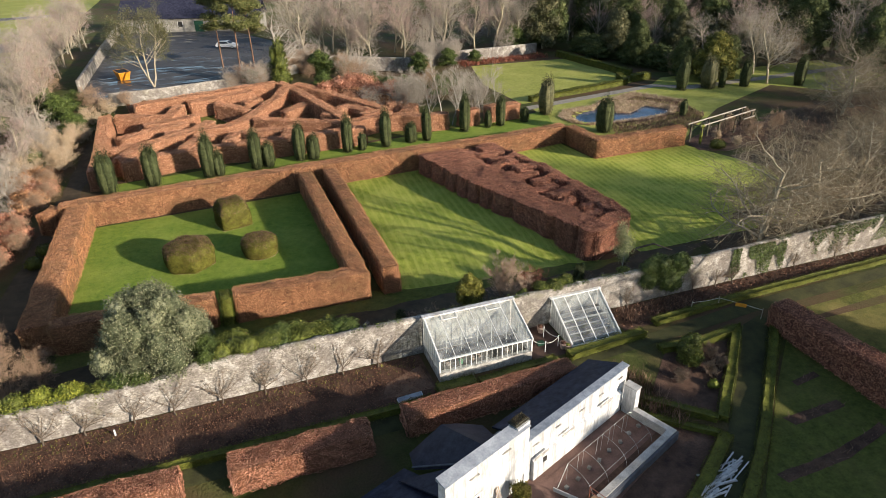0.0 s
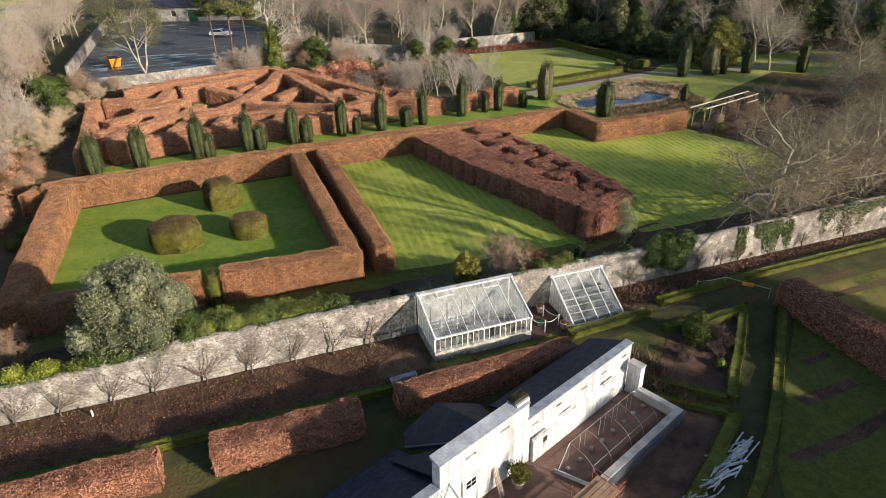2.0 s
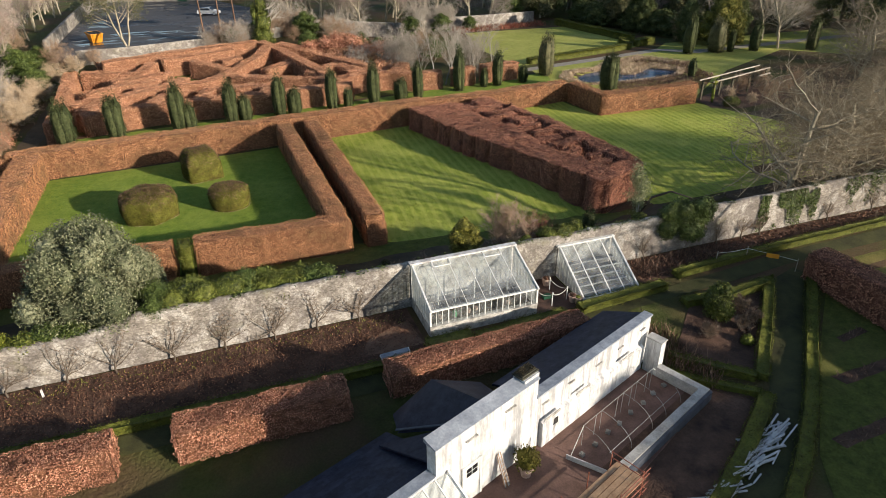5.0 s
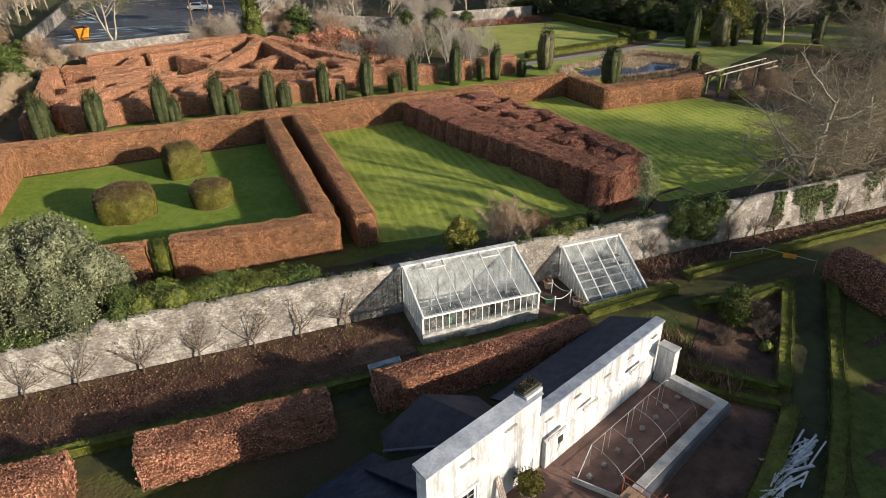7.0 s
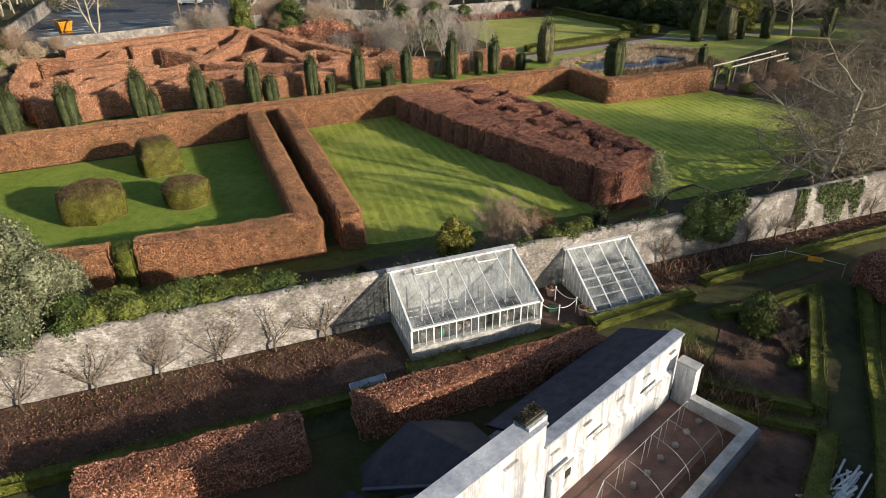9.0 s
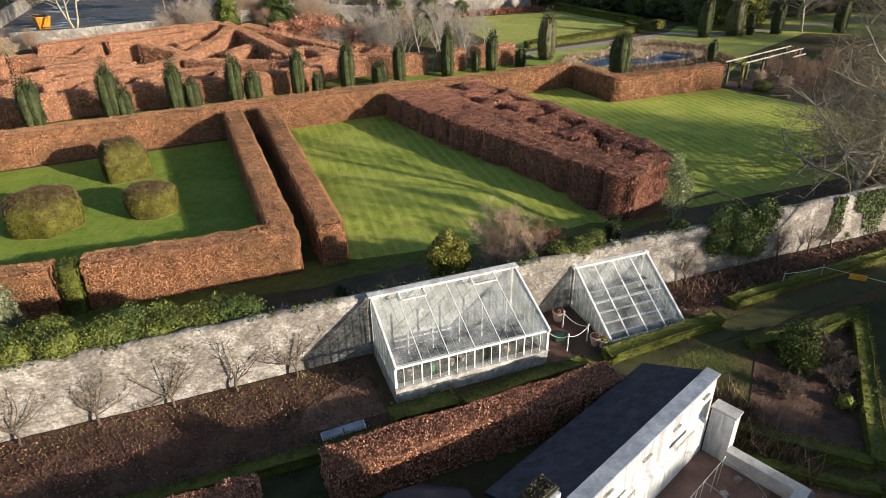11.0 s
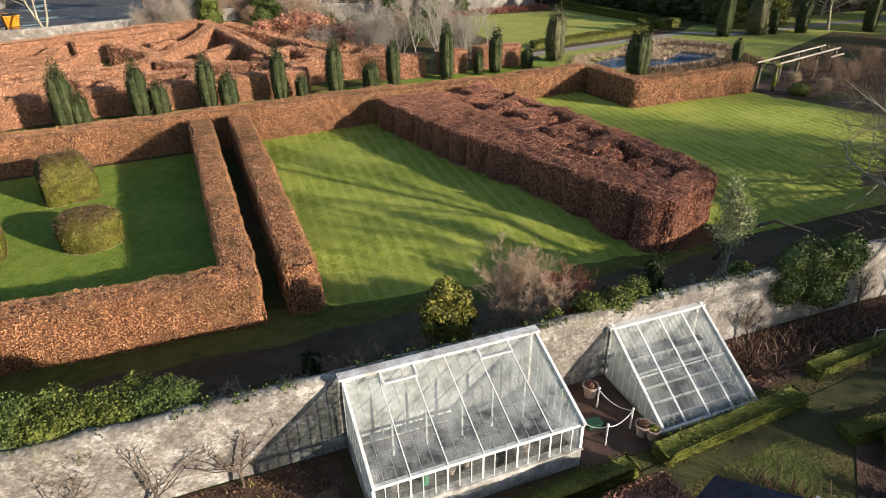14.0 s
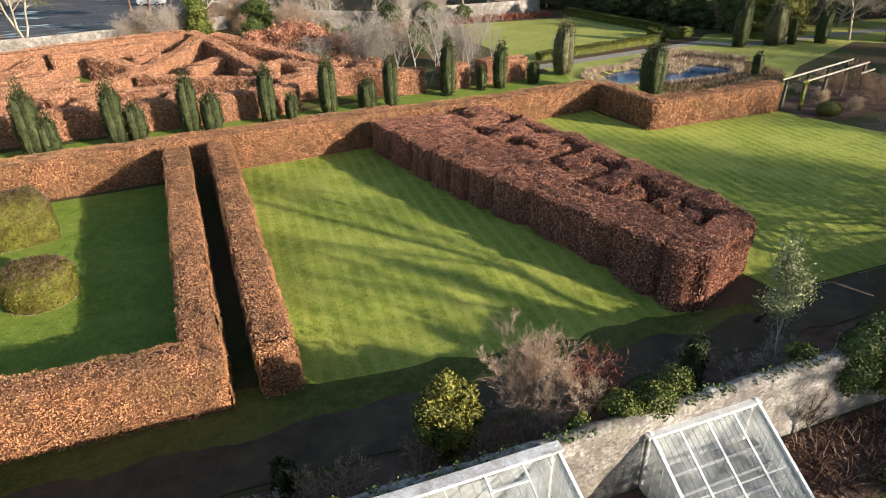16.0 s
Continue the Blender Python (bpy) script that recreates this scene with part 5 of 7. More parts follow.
for x, h, w, dy in ((-12.3, 4.9, 1.5, 0), (-7.9, 4.8, 1.45, 0.2), (-2.0, 5.0, 1.35, 0), (3.3, 4.8, 1.2, 0), (8.5, 4.7, 1.2, 0.2), (14.5, 4.6, 1.1, 0.3),
                    (19.5, 4.9, 1.2, -0.2), (25.1, 4.4, 1.05, -0.5), (31.1, 5.4, 1.2, 0.4), (36.7, 4.3, 1.1, 0.3)):
    yew(x, 70.0 + (x + 12.3) * 0.128 + dy, h, w)
for x, h, w, dy in ((-0.95, 3.0, 1.1, -0.1), (4.7, 3.2, 1.2, 0), (10.1, 3.1, 1.3, 0), (16.4, 2.2, 0.9, 0.2), (23.0, 2.5, 1.3, 0), (34.8, 2.2, 0.8, 0.5), (40.6, 2.2, 1.0, 0.2)):
    yew(x, 70.0 + (x + 12.3) * 0.128 + dy, h, w, "small young columnar yew", density=90)
yew(48.2, 68.5, 4.7, 1.9, "broad dark columnar yew by the pond", group="yews near the pond")
yew(45.2, 79.2, 5.4, 1.75, "tall greyish columnar yew on the grass", YEW_OLIVE, "yews near the pond")
yew(62.6, 70.5, 2.4, 0.9, "small dark yew among the reeds", group="yews near the pond")
yew(72.5, 83.2, 6.0, 1.6, "tall columnar yew beside the path", YEW, "yews near the pond")
yew(77.2, 82.5, 5.0, 2.2, "broad olive-green yew beside the path", YEW_OLIVE, "yews near the pond")
yew(79.6, 82.0, 3.2, 0.9, "dark columnar yew beneath trees", YEW, "yews near the pond")
yew(83.4, 81.0, 4.4, 1.4, "dark columnar yew beneath trees", YEW, "yews near the pond")
yew(92.0, 78.0, 5.2, 1.5, "tall dark columnar yew", YEW, "yews near the pond")

# ---- pond ----
wat = Geo()
ring = [(POND_C[0] + POND_R[0] * 1.02 * math.cos(a), POND_C[1] + POND_R[1] * 1.02 * math.sin(a), -0.16) for a in np.linspace(0, 2 * math.pi, 40, endpoint=False)]
wat.add([(*POND_C, -0.16)] + ring, tris=[(0, i + 1, (i + 1) % 40 + 1) for i in range(40)])
tagged(new("pond_water", wat.mesh("pond_water", POND)), "still pond reflecting blue sky", "pond", kind="structure")


OPEN_WATER = [(47.5, 72.4), (52.6, 72.3), (56.7, 72.1), (61.6, 72.8), (63.4, 74.5), (61.2, 77.6), (58.8, 76.2), (56.9, 75.0), (55.2, 75.7), (53.6, 78.6), (49.4, 78.4), (47.4, 76)]


def inside_of(p, outline):
    out = np.array(outline, float)
    hit = np.zeros(len(p), bool)
    for (ax, ay), (bx, by) in zip(out, np.roll(out, -1, 0)):
        xx = ax + (p[:, 1] - ay) / (by - ay + 1e-12) * (bx - ax)
        hit ^= ((ay > p[:, 1]) != (by > p[:, 1])) & (p[:, 0] < xx)
    return hit


def bank(outline, per):
    p = scatter(outline, per)
    p = p[~inside_of(p, OPEN_WATER)]
    p[:, 2] = np.maximum(p[:, 2], -0.17)
    return p


REEDS = [(46.2, 73.5), (48, 71.6), (52, 71.7), (57, 71.6), (62.4, 72.0), (64.8, 74.4), (63, 78.8), (60, 80.6), (54, 80.4), (48.4, 79.8), (46.0, 77)]
tagged(new("reed_bed", blades(bank(REEDS, 80), 0.32, 0.6, 0.08, REED, "reed_bed")), "pale dry reeds round the pond", "reeds", kind="stuff")
stalks = [(49, 67.2), (60, 65), (66, 70), (67, 77), (62.5, 83), (60, 80.8), (64.6, 75.6), (63, 71.8), (57, 71.2), (51, 71.2)]
tagged(new("stalk_bed", blades(bank(stalks, 50), 0.3, 0.7, 0.06, DEADSTALK, "stalk_bed")), "brown dead perennial stalks", "dead plants", kind="stuff")
rim = [(54, 80.4), (60, 80.7), (63.2, 82.6), (67, 76.5), (68.4, 77), (64, 84.6), (56, 82)]
tagged(new("dry_grass", blades(bank(rim, 80), 0.4, 0.6, 0.07, REED, "dry_grass")), "tussocks of dry straw-coloured grass", "grass", kind="stuff")
mat_of_reeds = bank(REEDS, 40) + [0, 0, 0.1]
litter_reed = leaves(mat_of_reeds, np.tile([0, 0, 1.0], (len(mat_of_reeds), 1)), 0.12, REED, "flattened_reeds", 0.6, 0.3)
tagged(new("flattened_reeds", litter_reed), "flattened straw-coloured reeds on the bank", "reeds", kind="stuff")


# ---- pergola ----
def pergola():
    o = (55.9, 58.3, g1(55.9, 58.3))
    p = thing("pergola", "weathered pale timber pergola with open beams", "pergola", o)
    d = Vector((11.9, 3.4, 0)).normalized()
    s = Vector((-d.y, d.x, 0))
    for row, start, end in ((0.95, 0.2, 12.4), (2.45, -0.2, 12.6), (-0.6, 7.0, 9.6)):
        for k in range(4):
            q = d * (0.6 + k * 3.7) + s * row
            if row > 0:
                part("post", Geo().beam(q + Vector((0, 0, -0.1)), q + Vector((0, 0, 2.33)), 0.2, 0.2), POST_DARK, p)
        a = s * row + d * start + Vector((0, 0, 2.42))
        part("beam", Geo().beam(a, a + d * (end - start), 0.1, 0.13), TIMBER, p)
    for k in range(3):
        a = d * (k * 3.7 + 0.6) + s * 0.6 + Vector((0, 0, 2.26))
        part("cross_beam", Geo().beam(a, a + s * 2.2, 0.08, 0.1), POST_DARK, p)
    foot = d * 0.6 + s * 0.95
    moss = crown([((foot.x, foot.y, 0.9), (0.2, 0.2, 1.2)), ((foot.x, foot.y, 2.3), (0.3, 0.25, 0.3))], 120, 0.06, YELLOW)
    part("climber", moss, None, p, "yellow-green ivy on a post")


pergola()
bush(57.2, 57.4, [((0, 0, 0.5), (1.1, 0.9, 0.6))], 130, 0.05, BOX, "low rounded yellow-green box bush")
sheet("bed_pergola", [(54.6, 57.6), (57.5, 56.0), (70, 58), (72, 64), (66, 66), (55.5, 61.2)], SOIL, 0.03, "dark earth bed under the pergola", "bed")


# ---- trees and shrubs behind the garden wall ----
def holm_oak():
    x, y = -5.7, 34.6
    t = thing("holm_oak", "dense silvery-green holm oak behind the wall", "tree", (x, y, g1(x, y)))
    part("trunk", Geo().tube([(0, 0, -0.2), (0.05, 0, 1.2), (0, 0.1, 3)], [0.3, 0.24, 0.15], 8), BARK, t)
    rnd = random.Random(5)
    lobes = [((0, 0, 3.5), (2.3, 2.3, 2.4))]
    for k in range(60):
        a, e = rnd.uniform(0, 6.28), rnd.uniform(-0.75, 1.35)
        d = Vector((math.cos(a) * math.cos(e), math.sin(a) * math.cos(e), math.sin(e)))
        r, far = rnd.uniform(0.4, 0.8), rnd.uniform(2.3, 3.0)
        at = Vector((0, 0, 3.5)) + d * far
        # nothing hangs through the wall
        if at.y - r > -1.9 or at.z - r > 2.9:
            lobes.append((tuple(at), (r, r, r * 1.5)))
    part("crown", crown(lobes, 230, 0.066, HOLM, wild=1.0, depth=0.7, core=0.8, rag=0.35, aspect=0.42), None, t)


holm_oak()
rnd = random.Random(11)
for k, x in enumerate(np.arange(-2.6, 6.4, 1.0)):
    lob = [((rnd.uniform(-0.5, 0.5), rnd.uniform(-0.75, 0.5), rnd.uniform(2.55, 3.3 - 0.16 * max(0, min(x, 4)))), (rnd.uniform(0.6, 0.9), 0.65, rnd.uniform(0.45, 0.65))) for _ in range(7)]
    bush(x, 33.4 + rnd.uniform(-0.15, 0.3), lob, 330, 0.04, LAUREL if k % 4 else IVY, "evergreen shrub leaning over the wall", group="shrubs behind the wall", rag=0.3, depth=0.45)
for k, x in enumerate((-13.2, -11.6, -10.2, -8.9)):
    lob = [((rnd.uniform(-0.5, 0.5), -0.35 + rnd.uniform(-0.2, 0.2), rnd.uniform(2.0, 2.75)), (rnd.uniform(0.5, 0.8), 0.5, rnd.uniform(0.4, 0.6))) for _ in range(4)]
    bush(x, 33.0, lob, 260, 0.055, YELLOW if k in (1, 2) else LAUREL, "yellow-variegated evergreen shrub over the wall", group="shrubs behind the wall", rag=0.3, depth=0.5)
for k, x in enumerate((-7.6, -6.6, -4.6, -3.6)):
    lob = [((rnd.uniform(-0.4, 0.4), -0.5, rnd.uniform(1.9, 2.7)), (rnd.uniform(0.5, 0.8), 0.45, rnd.uniform(0.5, 0.7))) for _ in range(3)]
    bush(x, 33.1, lob, 260, 0.05, IVY, "bright green ivy mound over the wall", group="shrubs behind the wall", rag=0.3, depth=0.45)
bush(15.1, 35.0, [((0, 0, 2.2), (0.7, 0.7, 0.7)), ((0.55, 0.1, 2.7), 0.45), ((-0.55, 0, 2.6), 0.45), ((0, 0.1, 3.2), (0.42, 0.4, 0.5)), ((0.1, -0.4, 1.9), 0.6), ((-0.7, -0.2, 2.0), 0.35), ((0.75, -0.1, 2.1), 0.4), ((-0.3, 0.2, 3.0), 0.35), ((0, 0, 1.2), (0.6, 0.6, 0.7))], 330, 0.055, SHRUB_GOLD, "yellow-green evergreen shrub beside the path", rag=0.3, depth=0.5)
for x, y, s in ((20.6, 33.0, 1.0), (21.5, 33.1, 0.9), (19.6, 32.9, 0.7), (18.2, 32.8, 0.45), (26.6, 32.9, 0.5)):
    lob = [((rnd.uniform(-0.4, 0.4) * s, rnd.uniform(-0.5, 0.1), 2.75 + rnd.uniform(-0.3, 0.4) * s), (0.65 * s, 0.5 * s, 0.45 * s)) for _ in range(4)]
    bush(x, y, lob, 340, 0.05, LAUREL, "bright green shrub over the wall top", group="shrubs behind the wall", rag=0.3, depth=0.45)
put(bare_tree(3, 4.6, "tan bare spindle shrub beside the path", TWIG_BROWN, TWIG_TAN, "bare_shrub", "shrub", spread=0.36, clear=0.25, kids=(7, 7, 7), stems=8, upright=0.3, lengths=(0.36, 0.5, 0.5), wander=0.06, fine=6, trunk_r=0.05, least=0.0028), 17.9, 34.7)
put(bare_tree(4, 3.5, "russet twiggy shrub beside the path", TWIG_BROWN, REDSTALK, "bare_shrub", "shrub", spread=0.5, clear=0.02, kids=(5, 5, 5), stems=6, upright=0.4, fine=5, trunk_r=0.07, least=0.005), 20.4, 34.6)


SAPLING = leafy("grey_green_thin_leaves", (0.15, 0.18, 0.075), (0.3, 0.33, 0.16), (0.52, 0.53, 0.3), 1.0)


def sapling():
    x, y = 27.9, 34.5
    t = thing("sapling", "slender young eucalyptus with thin grey-green leaves", "tree", (x, y, g1(x, y)))
    limbs, twigs = grow(21, 6.2, spread=0.4, clear=0.4, kids=(10, 4, 3), trunk_r=0.05, upright=0.7, lengths=(0.2, 0.5, 0.5), fine=1)
    part("trunk", limbs, BARK_PALE, t)
    p = twigs.verts()[::2]
    p = p[p[:, 2] > 1.7]
    p = np.repeat(p, 5, 0)
    part("crown", leaves(p + RNG.normal(size=p.shape) * 0.2, RNG.normal(size=p.shape), 0.06, SAPLING, "crown", 1.0, 0.35), None, t, kind="stuff")


sapling()
for x, y, h, s in ((24.6, 35.0, 1.6, 31), (26.3, 34.6, 1.3, 32), (12.0, 34.4, 1.7, 33), (13.2, 34.2, 1.2, 34), (10.6, 34.6, 1.4, 35), (28.2, 34.8, 1.5, 36), (5.2, 34.6, 2.0, 37), (7.4, 34.2, 1.5, 38), (8.6, 33.8, 1.3, 39), (9.5, 34.9, 1.1, 40), (14.4, 34.8, 1.4, 41), (15.5, 33.9, 1.2, 42), (16.6, 34.6, 1.5, 43), (6.4, 33.6, 1.8, 44), (23.2, 34.3, 1.2, 45)):
    put(bare_tree(s, h * 1.25, "low leafless shrub in the shaded bed", TWIG_BROWN, TWIG_BROWN if s % 2 else TWIG, "bare_shrub", "shrub", "shrubs behind the wall", spread=0.5, clear=0.02, kids=(4, 4, 4), stems=5, fine=3, trunk_r=0.04), x, y)
yew(23.9, 34.5, 3.1, 0.7, "small dark conical evergreen in shade", group="shaded shrubs", density=120)
yew(10.2, 36.0, 1.2, 0.6, "small dark conical evergreen in shade", group="shaded shrubs", density=120)
tagged(new("fallen_branch", Geo().tube([(30.2, 37.6, -0.65), (30.7, 36.8, 1.3), (31.5, 35.8, 2.05), (32.6, 34.8, 1.75)], [0.13, 0.1, 0.07, 0.03], 6).mesh("fallen_branch", BARK_DARK)), "pale broken branch leaning beside the path", "branch")
for x, y, s in ((29.0, 33.2, 1.1), (30.2, 33.0, 1.05)):
    lob = [((rnd.uniform(-0.8, 0.8) * s, rnd.uniform(-1.4, -0.6), rnd.uniform(1.4, 3.4)), (0.7 * s, 0.5, 0.6)) for _ in range(9)]
    bush(x, y, lob, 230, 0.055, IVY, "thick dark ivy hanging over the wall", "ivy", "ivy", rag=0.3, depth=0.4)


def wall_ivy(x0, x1, z0, z1, n, seed):
    r = np.random.default_rng(seed)
    x = x0 + r.random(n) * (x1 - x0)
    z = z0 + r.random(n) ** 0.7 * (z1 - z0)
    keep = np.array([noise.noise(Vector((a * 0.9, seed, b * 0.5))) > -0.05 - 0.25 * (b - z0) / (z1 - z0) for a, b in zip(x, z)])
    p = np.c_[x, np.full(n, WALL_Y - 0.06) - 0.05 * r.random(n), z][keep]
    tagged(new("wall_creeper", leaves(p, np.tile([0, -1.0, 0.3], (len(p), 1)), 0.065, IVY, "wall_creeper")), "dark creeper straggling down the wall", "creeper", kind="stuff")


wall_ivy(36.0, 41.5, -0.3, 2.5, 5200, 4)
wall_ivy(44, 60, 0.4, 2.6, 6000, 8)


def top_growth():
    """Moss and creeper tufts along the wall's top."""
    r = np.random.default_rng(31)
    x = -20 + r.random(9000) * 80
    keep = np.array([noise.noise(Vector((a * 0.55, 3.3, 0))) + 0.5 * noise.noise(Vector((a * 2.1, 8.3, 0))) > 0.12 for a in x])
    x = x[keep]
    z = np.array([wall_top(a) for a in x]) + 0.05 + 0.16 * r.random(len(x)) ** 2
    p = np.c_[x, WALL_Y + 0.02 + 0.5 * r.random(len(x)), z - 0.1 * r.random(len(x))]
    tagged(new("wall_top_growth", leaves(p, np.tile([0, -0.4, 1.0], (len(p), 1)), 0.05, IVY, "wall_top_growth")), "moss and creeper tufts along the wall top", "creeper", kind="stuff")


top_growth()


# ---- espaliered fruit trees ----
def espalier(x, seed, h=2.7, label="bare espaliered fruit tree trained on the wall", group="espaliered trees"):
    rnd = random.Random(seed)
    t = thing("espalier_tree", label, "fruit tree", (x, 31.62, g1(x, 31.6)), group=group)
    g, a, b, r = Geo(), [], [], []
    g.tube([(0, -0.05, -0.1), (rnd.uniform(-0.08, 0.08), 0.02, 0.3), (rnd.uniform(-0.15, 0.15), 0.12, 0.62)], [0.062, 0.05, 0.038], 7)
    for k in range(rnd.randrange(5, 8)):
        ang = math.radians((14 + 152 * (k + rnd.uniform(0.1, 0.9)) / 6.5))
        p, d = Vector((0, 0.1, rnd.uniform(0.35, 0.62))), Vector((math.cos(ang), 0.04, math.sin(ang)))
        pts = [tuple(p)]
        ln = rnd.uniform(0.9, 1.5) * h / 2.1
        for s in range(5):
            d = (d + Vector((rnd.gauss(0, 0.16), rnd.gauss(0, 0.02), rnd.gauss(0.06, 0.14)))).normalized()
            p = p + d * (ln / 5)
            p.y = min(p.y, 0.28)
            pts.append(tuple(p))
            for _ in range(8):
                e = p + Vector((rnd.gauss(0, 0.18), rnd.uniform(-0.12, 0.06), rnd.uniform(0.02, 0.34)))
                a.append(tuple(p)), b.append(tuple(e)), r.append(0.006)
        g.tube(pts, np.linspace(0.024, 0.007, 6), 5, cap=False)
    part("trunk", g, BARK_DARK, t)
    part("spur_growth", Geo().sticks(a, b, r, np.array(r) * 0.6), TWIG_DARK, t, kind="stuff")


for k, x in enumerate((-17.4, -14.8, -12.2, -10.0, -7.4, -5.2, -2.5, 0.1, 2.65, 5.0, 7.3)):
    espalier(x, 40 + k)
for k, x in enumerate((26.4, 32.4, 34.6, 36.2, 42.5, 47)):
    espalier(x, 70 + k, 1.6, "leafless shrub trained on the sunny wall", "wall shrubs")

# ---- beds: litter and stalks ----
def litter(name, outline, per, size, mat, label, cat="fallen leaves", lift=0.05):
    p = scatter(outline, per)
    p[:, 2] += lift + 0.03 * RNG.random(len(p))
    tagged(new(name, leaves(p, np.tile([0, 0, 1.0], (len(p), 1)), size, mat, name, 0.7)), label, cat, kind="stuff")


litter("leaf_litter", [(-24, 27.7), (10, 27.7), (10, 31.8), (-24, 31.8)], 85, 0.045, LITTER, "fallen brown leaves over the bed")
litter("leaf_litter", [(24.8, 29.4), (75, 30.6), (75, 31.8), (24.8, 31.8)], 55, 0.08, LITTER, "fallen brown leaves over the bed")
tagged(new("bed_stalks", blades(scatter([(-24, 27.8), (9.8, 27.8), (9.8, 30.6), (-24, 30.6)], 60), 0.22, 0.7, 0.014, LITTER, "bed_stalks")), "dead brown perennial stalks in the bed", "dead plants", kind="stuff")
tagged(new("bulb_shoots", blades(scatter([(-24, 30.5), (9.8, 30.5), (9.8, 31.7), (-24, 31.7)], 26), 0.13, 0.5, 0.022, YELLOW, "bulb_shoots")), "yellow-green young shoots along the wall", "plants", kind="stuff")
tagged(new("bed_stalks", blades(scatter([(25.0, 29.6), (32, 29.9), (32, 31.6), (25.0, 31.6)], 40), 0.4, 0.6, 0.035, DEADSTALK, "bed_stalks")), "brown dead stalks in the sunny bed", "dead plants", kind="stuff")

# ---- grass blades of the nearer lawns ----
def turf(name, outline, per, h, mat, label):
    tagged(new(name, blades(scatter(outline, per), h, 0.5, 0.035, mat, name)), label, "grass", kind="stuff")


BLADE = leafy("grass_blades", (0.11, 0.17, 0.022), (0.2, 0.27, 0.038), (0.34, 0.4, 0.065), 0.25, spec=0.05, patch_col=(0.2, 0.25, 0.04))
turf("turf", [(11.4, 39.4), (28.0, 38.8), (24.0, 51), (21.2, 64.0), (11.6, 63.2)], 75, 0.06, BLADE, "short mown grass blades")
turf("turf", [(-12.8, 42.0), (7.6, 41.7), (7.2, 61.6), (-12.8, 61.2)], 75, 0.06, BLADE, "short mown grass blades")
turf("turf", [(34.5, 40), (50, 40), (56, 50), (53.5, 59.5), (41.5, 59.5), (39.6, 65.5), (31, 64), (33, 52)], 30, 0.05, BLADE, "short mown grass blades")

# ---- yard and fruit cage by the bothies ----
def local(u, v, z=0.0):
    return tuple(b_mat @ Vector((u, v, z)))


def yard():
    pts = [local(u, v)[:2] for u, v in ((-6, -6.5), (14.2, -6.5), (14.2, 0), (-6, 0))]
    g = Geo().hexa([local(u, v, YARD - 0.25) for u, v in ((-8, -4.9), (13.99, -3.69), (13.99, 0.0), (-8, 0.0))], [local(u, v, YARD) for u, v in ((-8, -4.9), (13.99, -3.69), (13.99, 0.0), (-8, 0.0))])
    tagged(new("yard_paving", g.mesh("yard_paving", PAVING)), "brown-red damp paving of the yard", "paving", kind="structure")
    w = new("low_wall")
    w.matrix_world = b_mat
    tagged(w, "low pale concrete wall round the fruit cage", "wall")
    part("wall_body", Geo().box(14.0, 14.32, -3.68, -1.07, YARD - 0.2, -0.48).box(6.8, 13.999, -3.68, -3.36, YARD - 0.2, -0.48), CONCRETE, w)
    part("wall_coping", Geo().box(13.96, 14.36, -3.7, -1.07, -0.48, -0.41).box(6.8, 13.959, -3.7, -3.32, -0.48, -0.41), CONCRETE, w, "pale weathered coping")
    part("outer_ledge", Geo().hexa([(6.8, -3.84, YARD - 0.2), (14.45, -3.84, YARD - 0.2), (14.45, -3.7, YARD - 0.2), (6.8, -3.7, YARD - 0.2)], [(6.8, -3.82, -0.56), (14.45, -3.82, -0.56), (14.45, -3.7, -0.5), (6.8, -3.7, -0.5)]), LEAD_DARK, w, "dark grey sheet ledge")
    c = new("fruit_cage")
    c.matrix_world = b_mat
    tagged(c, "hooped white metal fruit cage frame without netting", "cage frame")
    us = (7.4, 8.75, 10.45, 11.6, 12.95)
    for k, u in enumerate(us):
        pts = [(u, -1.35, YARD), (u, -1.36, 0.2)]
        pts += [(u, -1.37 - 1.68 * math.sin(t), YARD + 1.2 * math.cos(t) ** 0.8) for t in np.linspace(0.12, 1.5, 9)]
        part("hoop", Geo().tube(pts, 0.01, 6), BAR, c)
        if k:
            part("strut", Geo().tube([(u - 0.45, -1.35, YARD), (u - 0.42, -1.36, 0.18)], 0.014, 6), BAR, c)
    part("ridge_pipe", Geo().tube([(7.4, -1.36, 0.21), (13.0, -1.36, 0.21)], 0.011, 6), BAR, c)
    part("side_pipe", Geo().tube([(7.4, -2.75, -0.38), (13.0, -2.75, -0.38)], 0.01, 6), BAR, c)
    part("corner_brace", Geo().tube([(7.4, -1.36, 0.2), (6.6, -1.4, YARD)], 0.02, 6), WHITE, c)
    part("corner_brace", Geo().tube([(13.0, -1.36, 0.2), (13.6, -1.2, -0.3)], 0.02, 6), WHITE, c)
    part("end_board", Geo().beam((6.3, -1.35, YARD + 0.12), (6.9, -3.3, YARD + 0.12), 0.05, 0.26), PALE_WOOD, c, "pale wooden end board")
    for k, u in enumerate((6.95, 7.85, 8.9, 9.75, 10.75, 11.75, 12.7, 13.6)):
        blk = Geo().box(-0.1, 0.1, -0.1, 0.1, 0, 0.13).box(-0.04, 0.04, -0.04, 0.04, 0.13, 0.16)
        o = tagged(new("footing_block", blk.mesh("footing_block", GREYSTONE)), "small grey concrete footing block", "block", "footing blocks")
        o.matrix_world = b_mat @ pose(u, -1.72 - 0.05 * (k % 2), YARD, 0, 0, 10 * k)
    soil = Geo().box(7.0, 13.9, -3.35, -2.75, YARD + 0.004, YARD + 0.05)
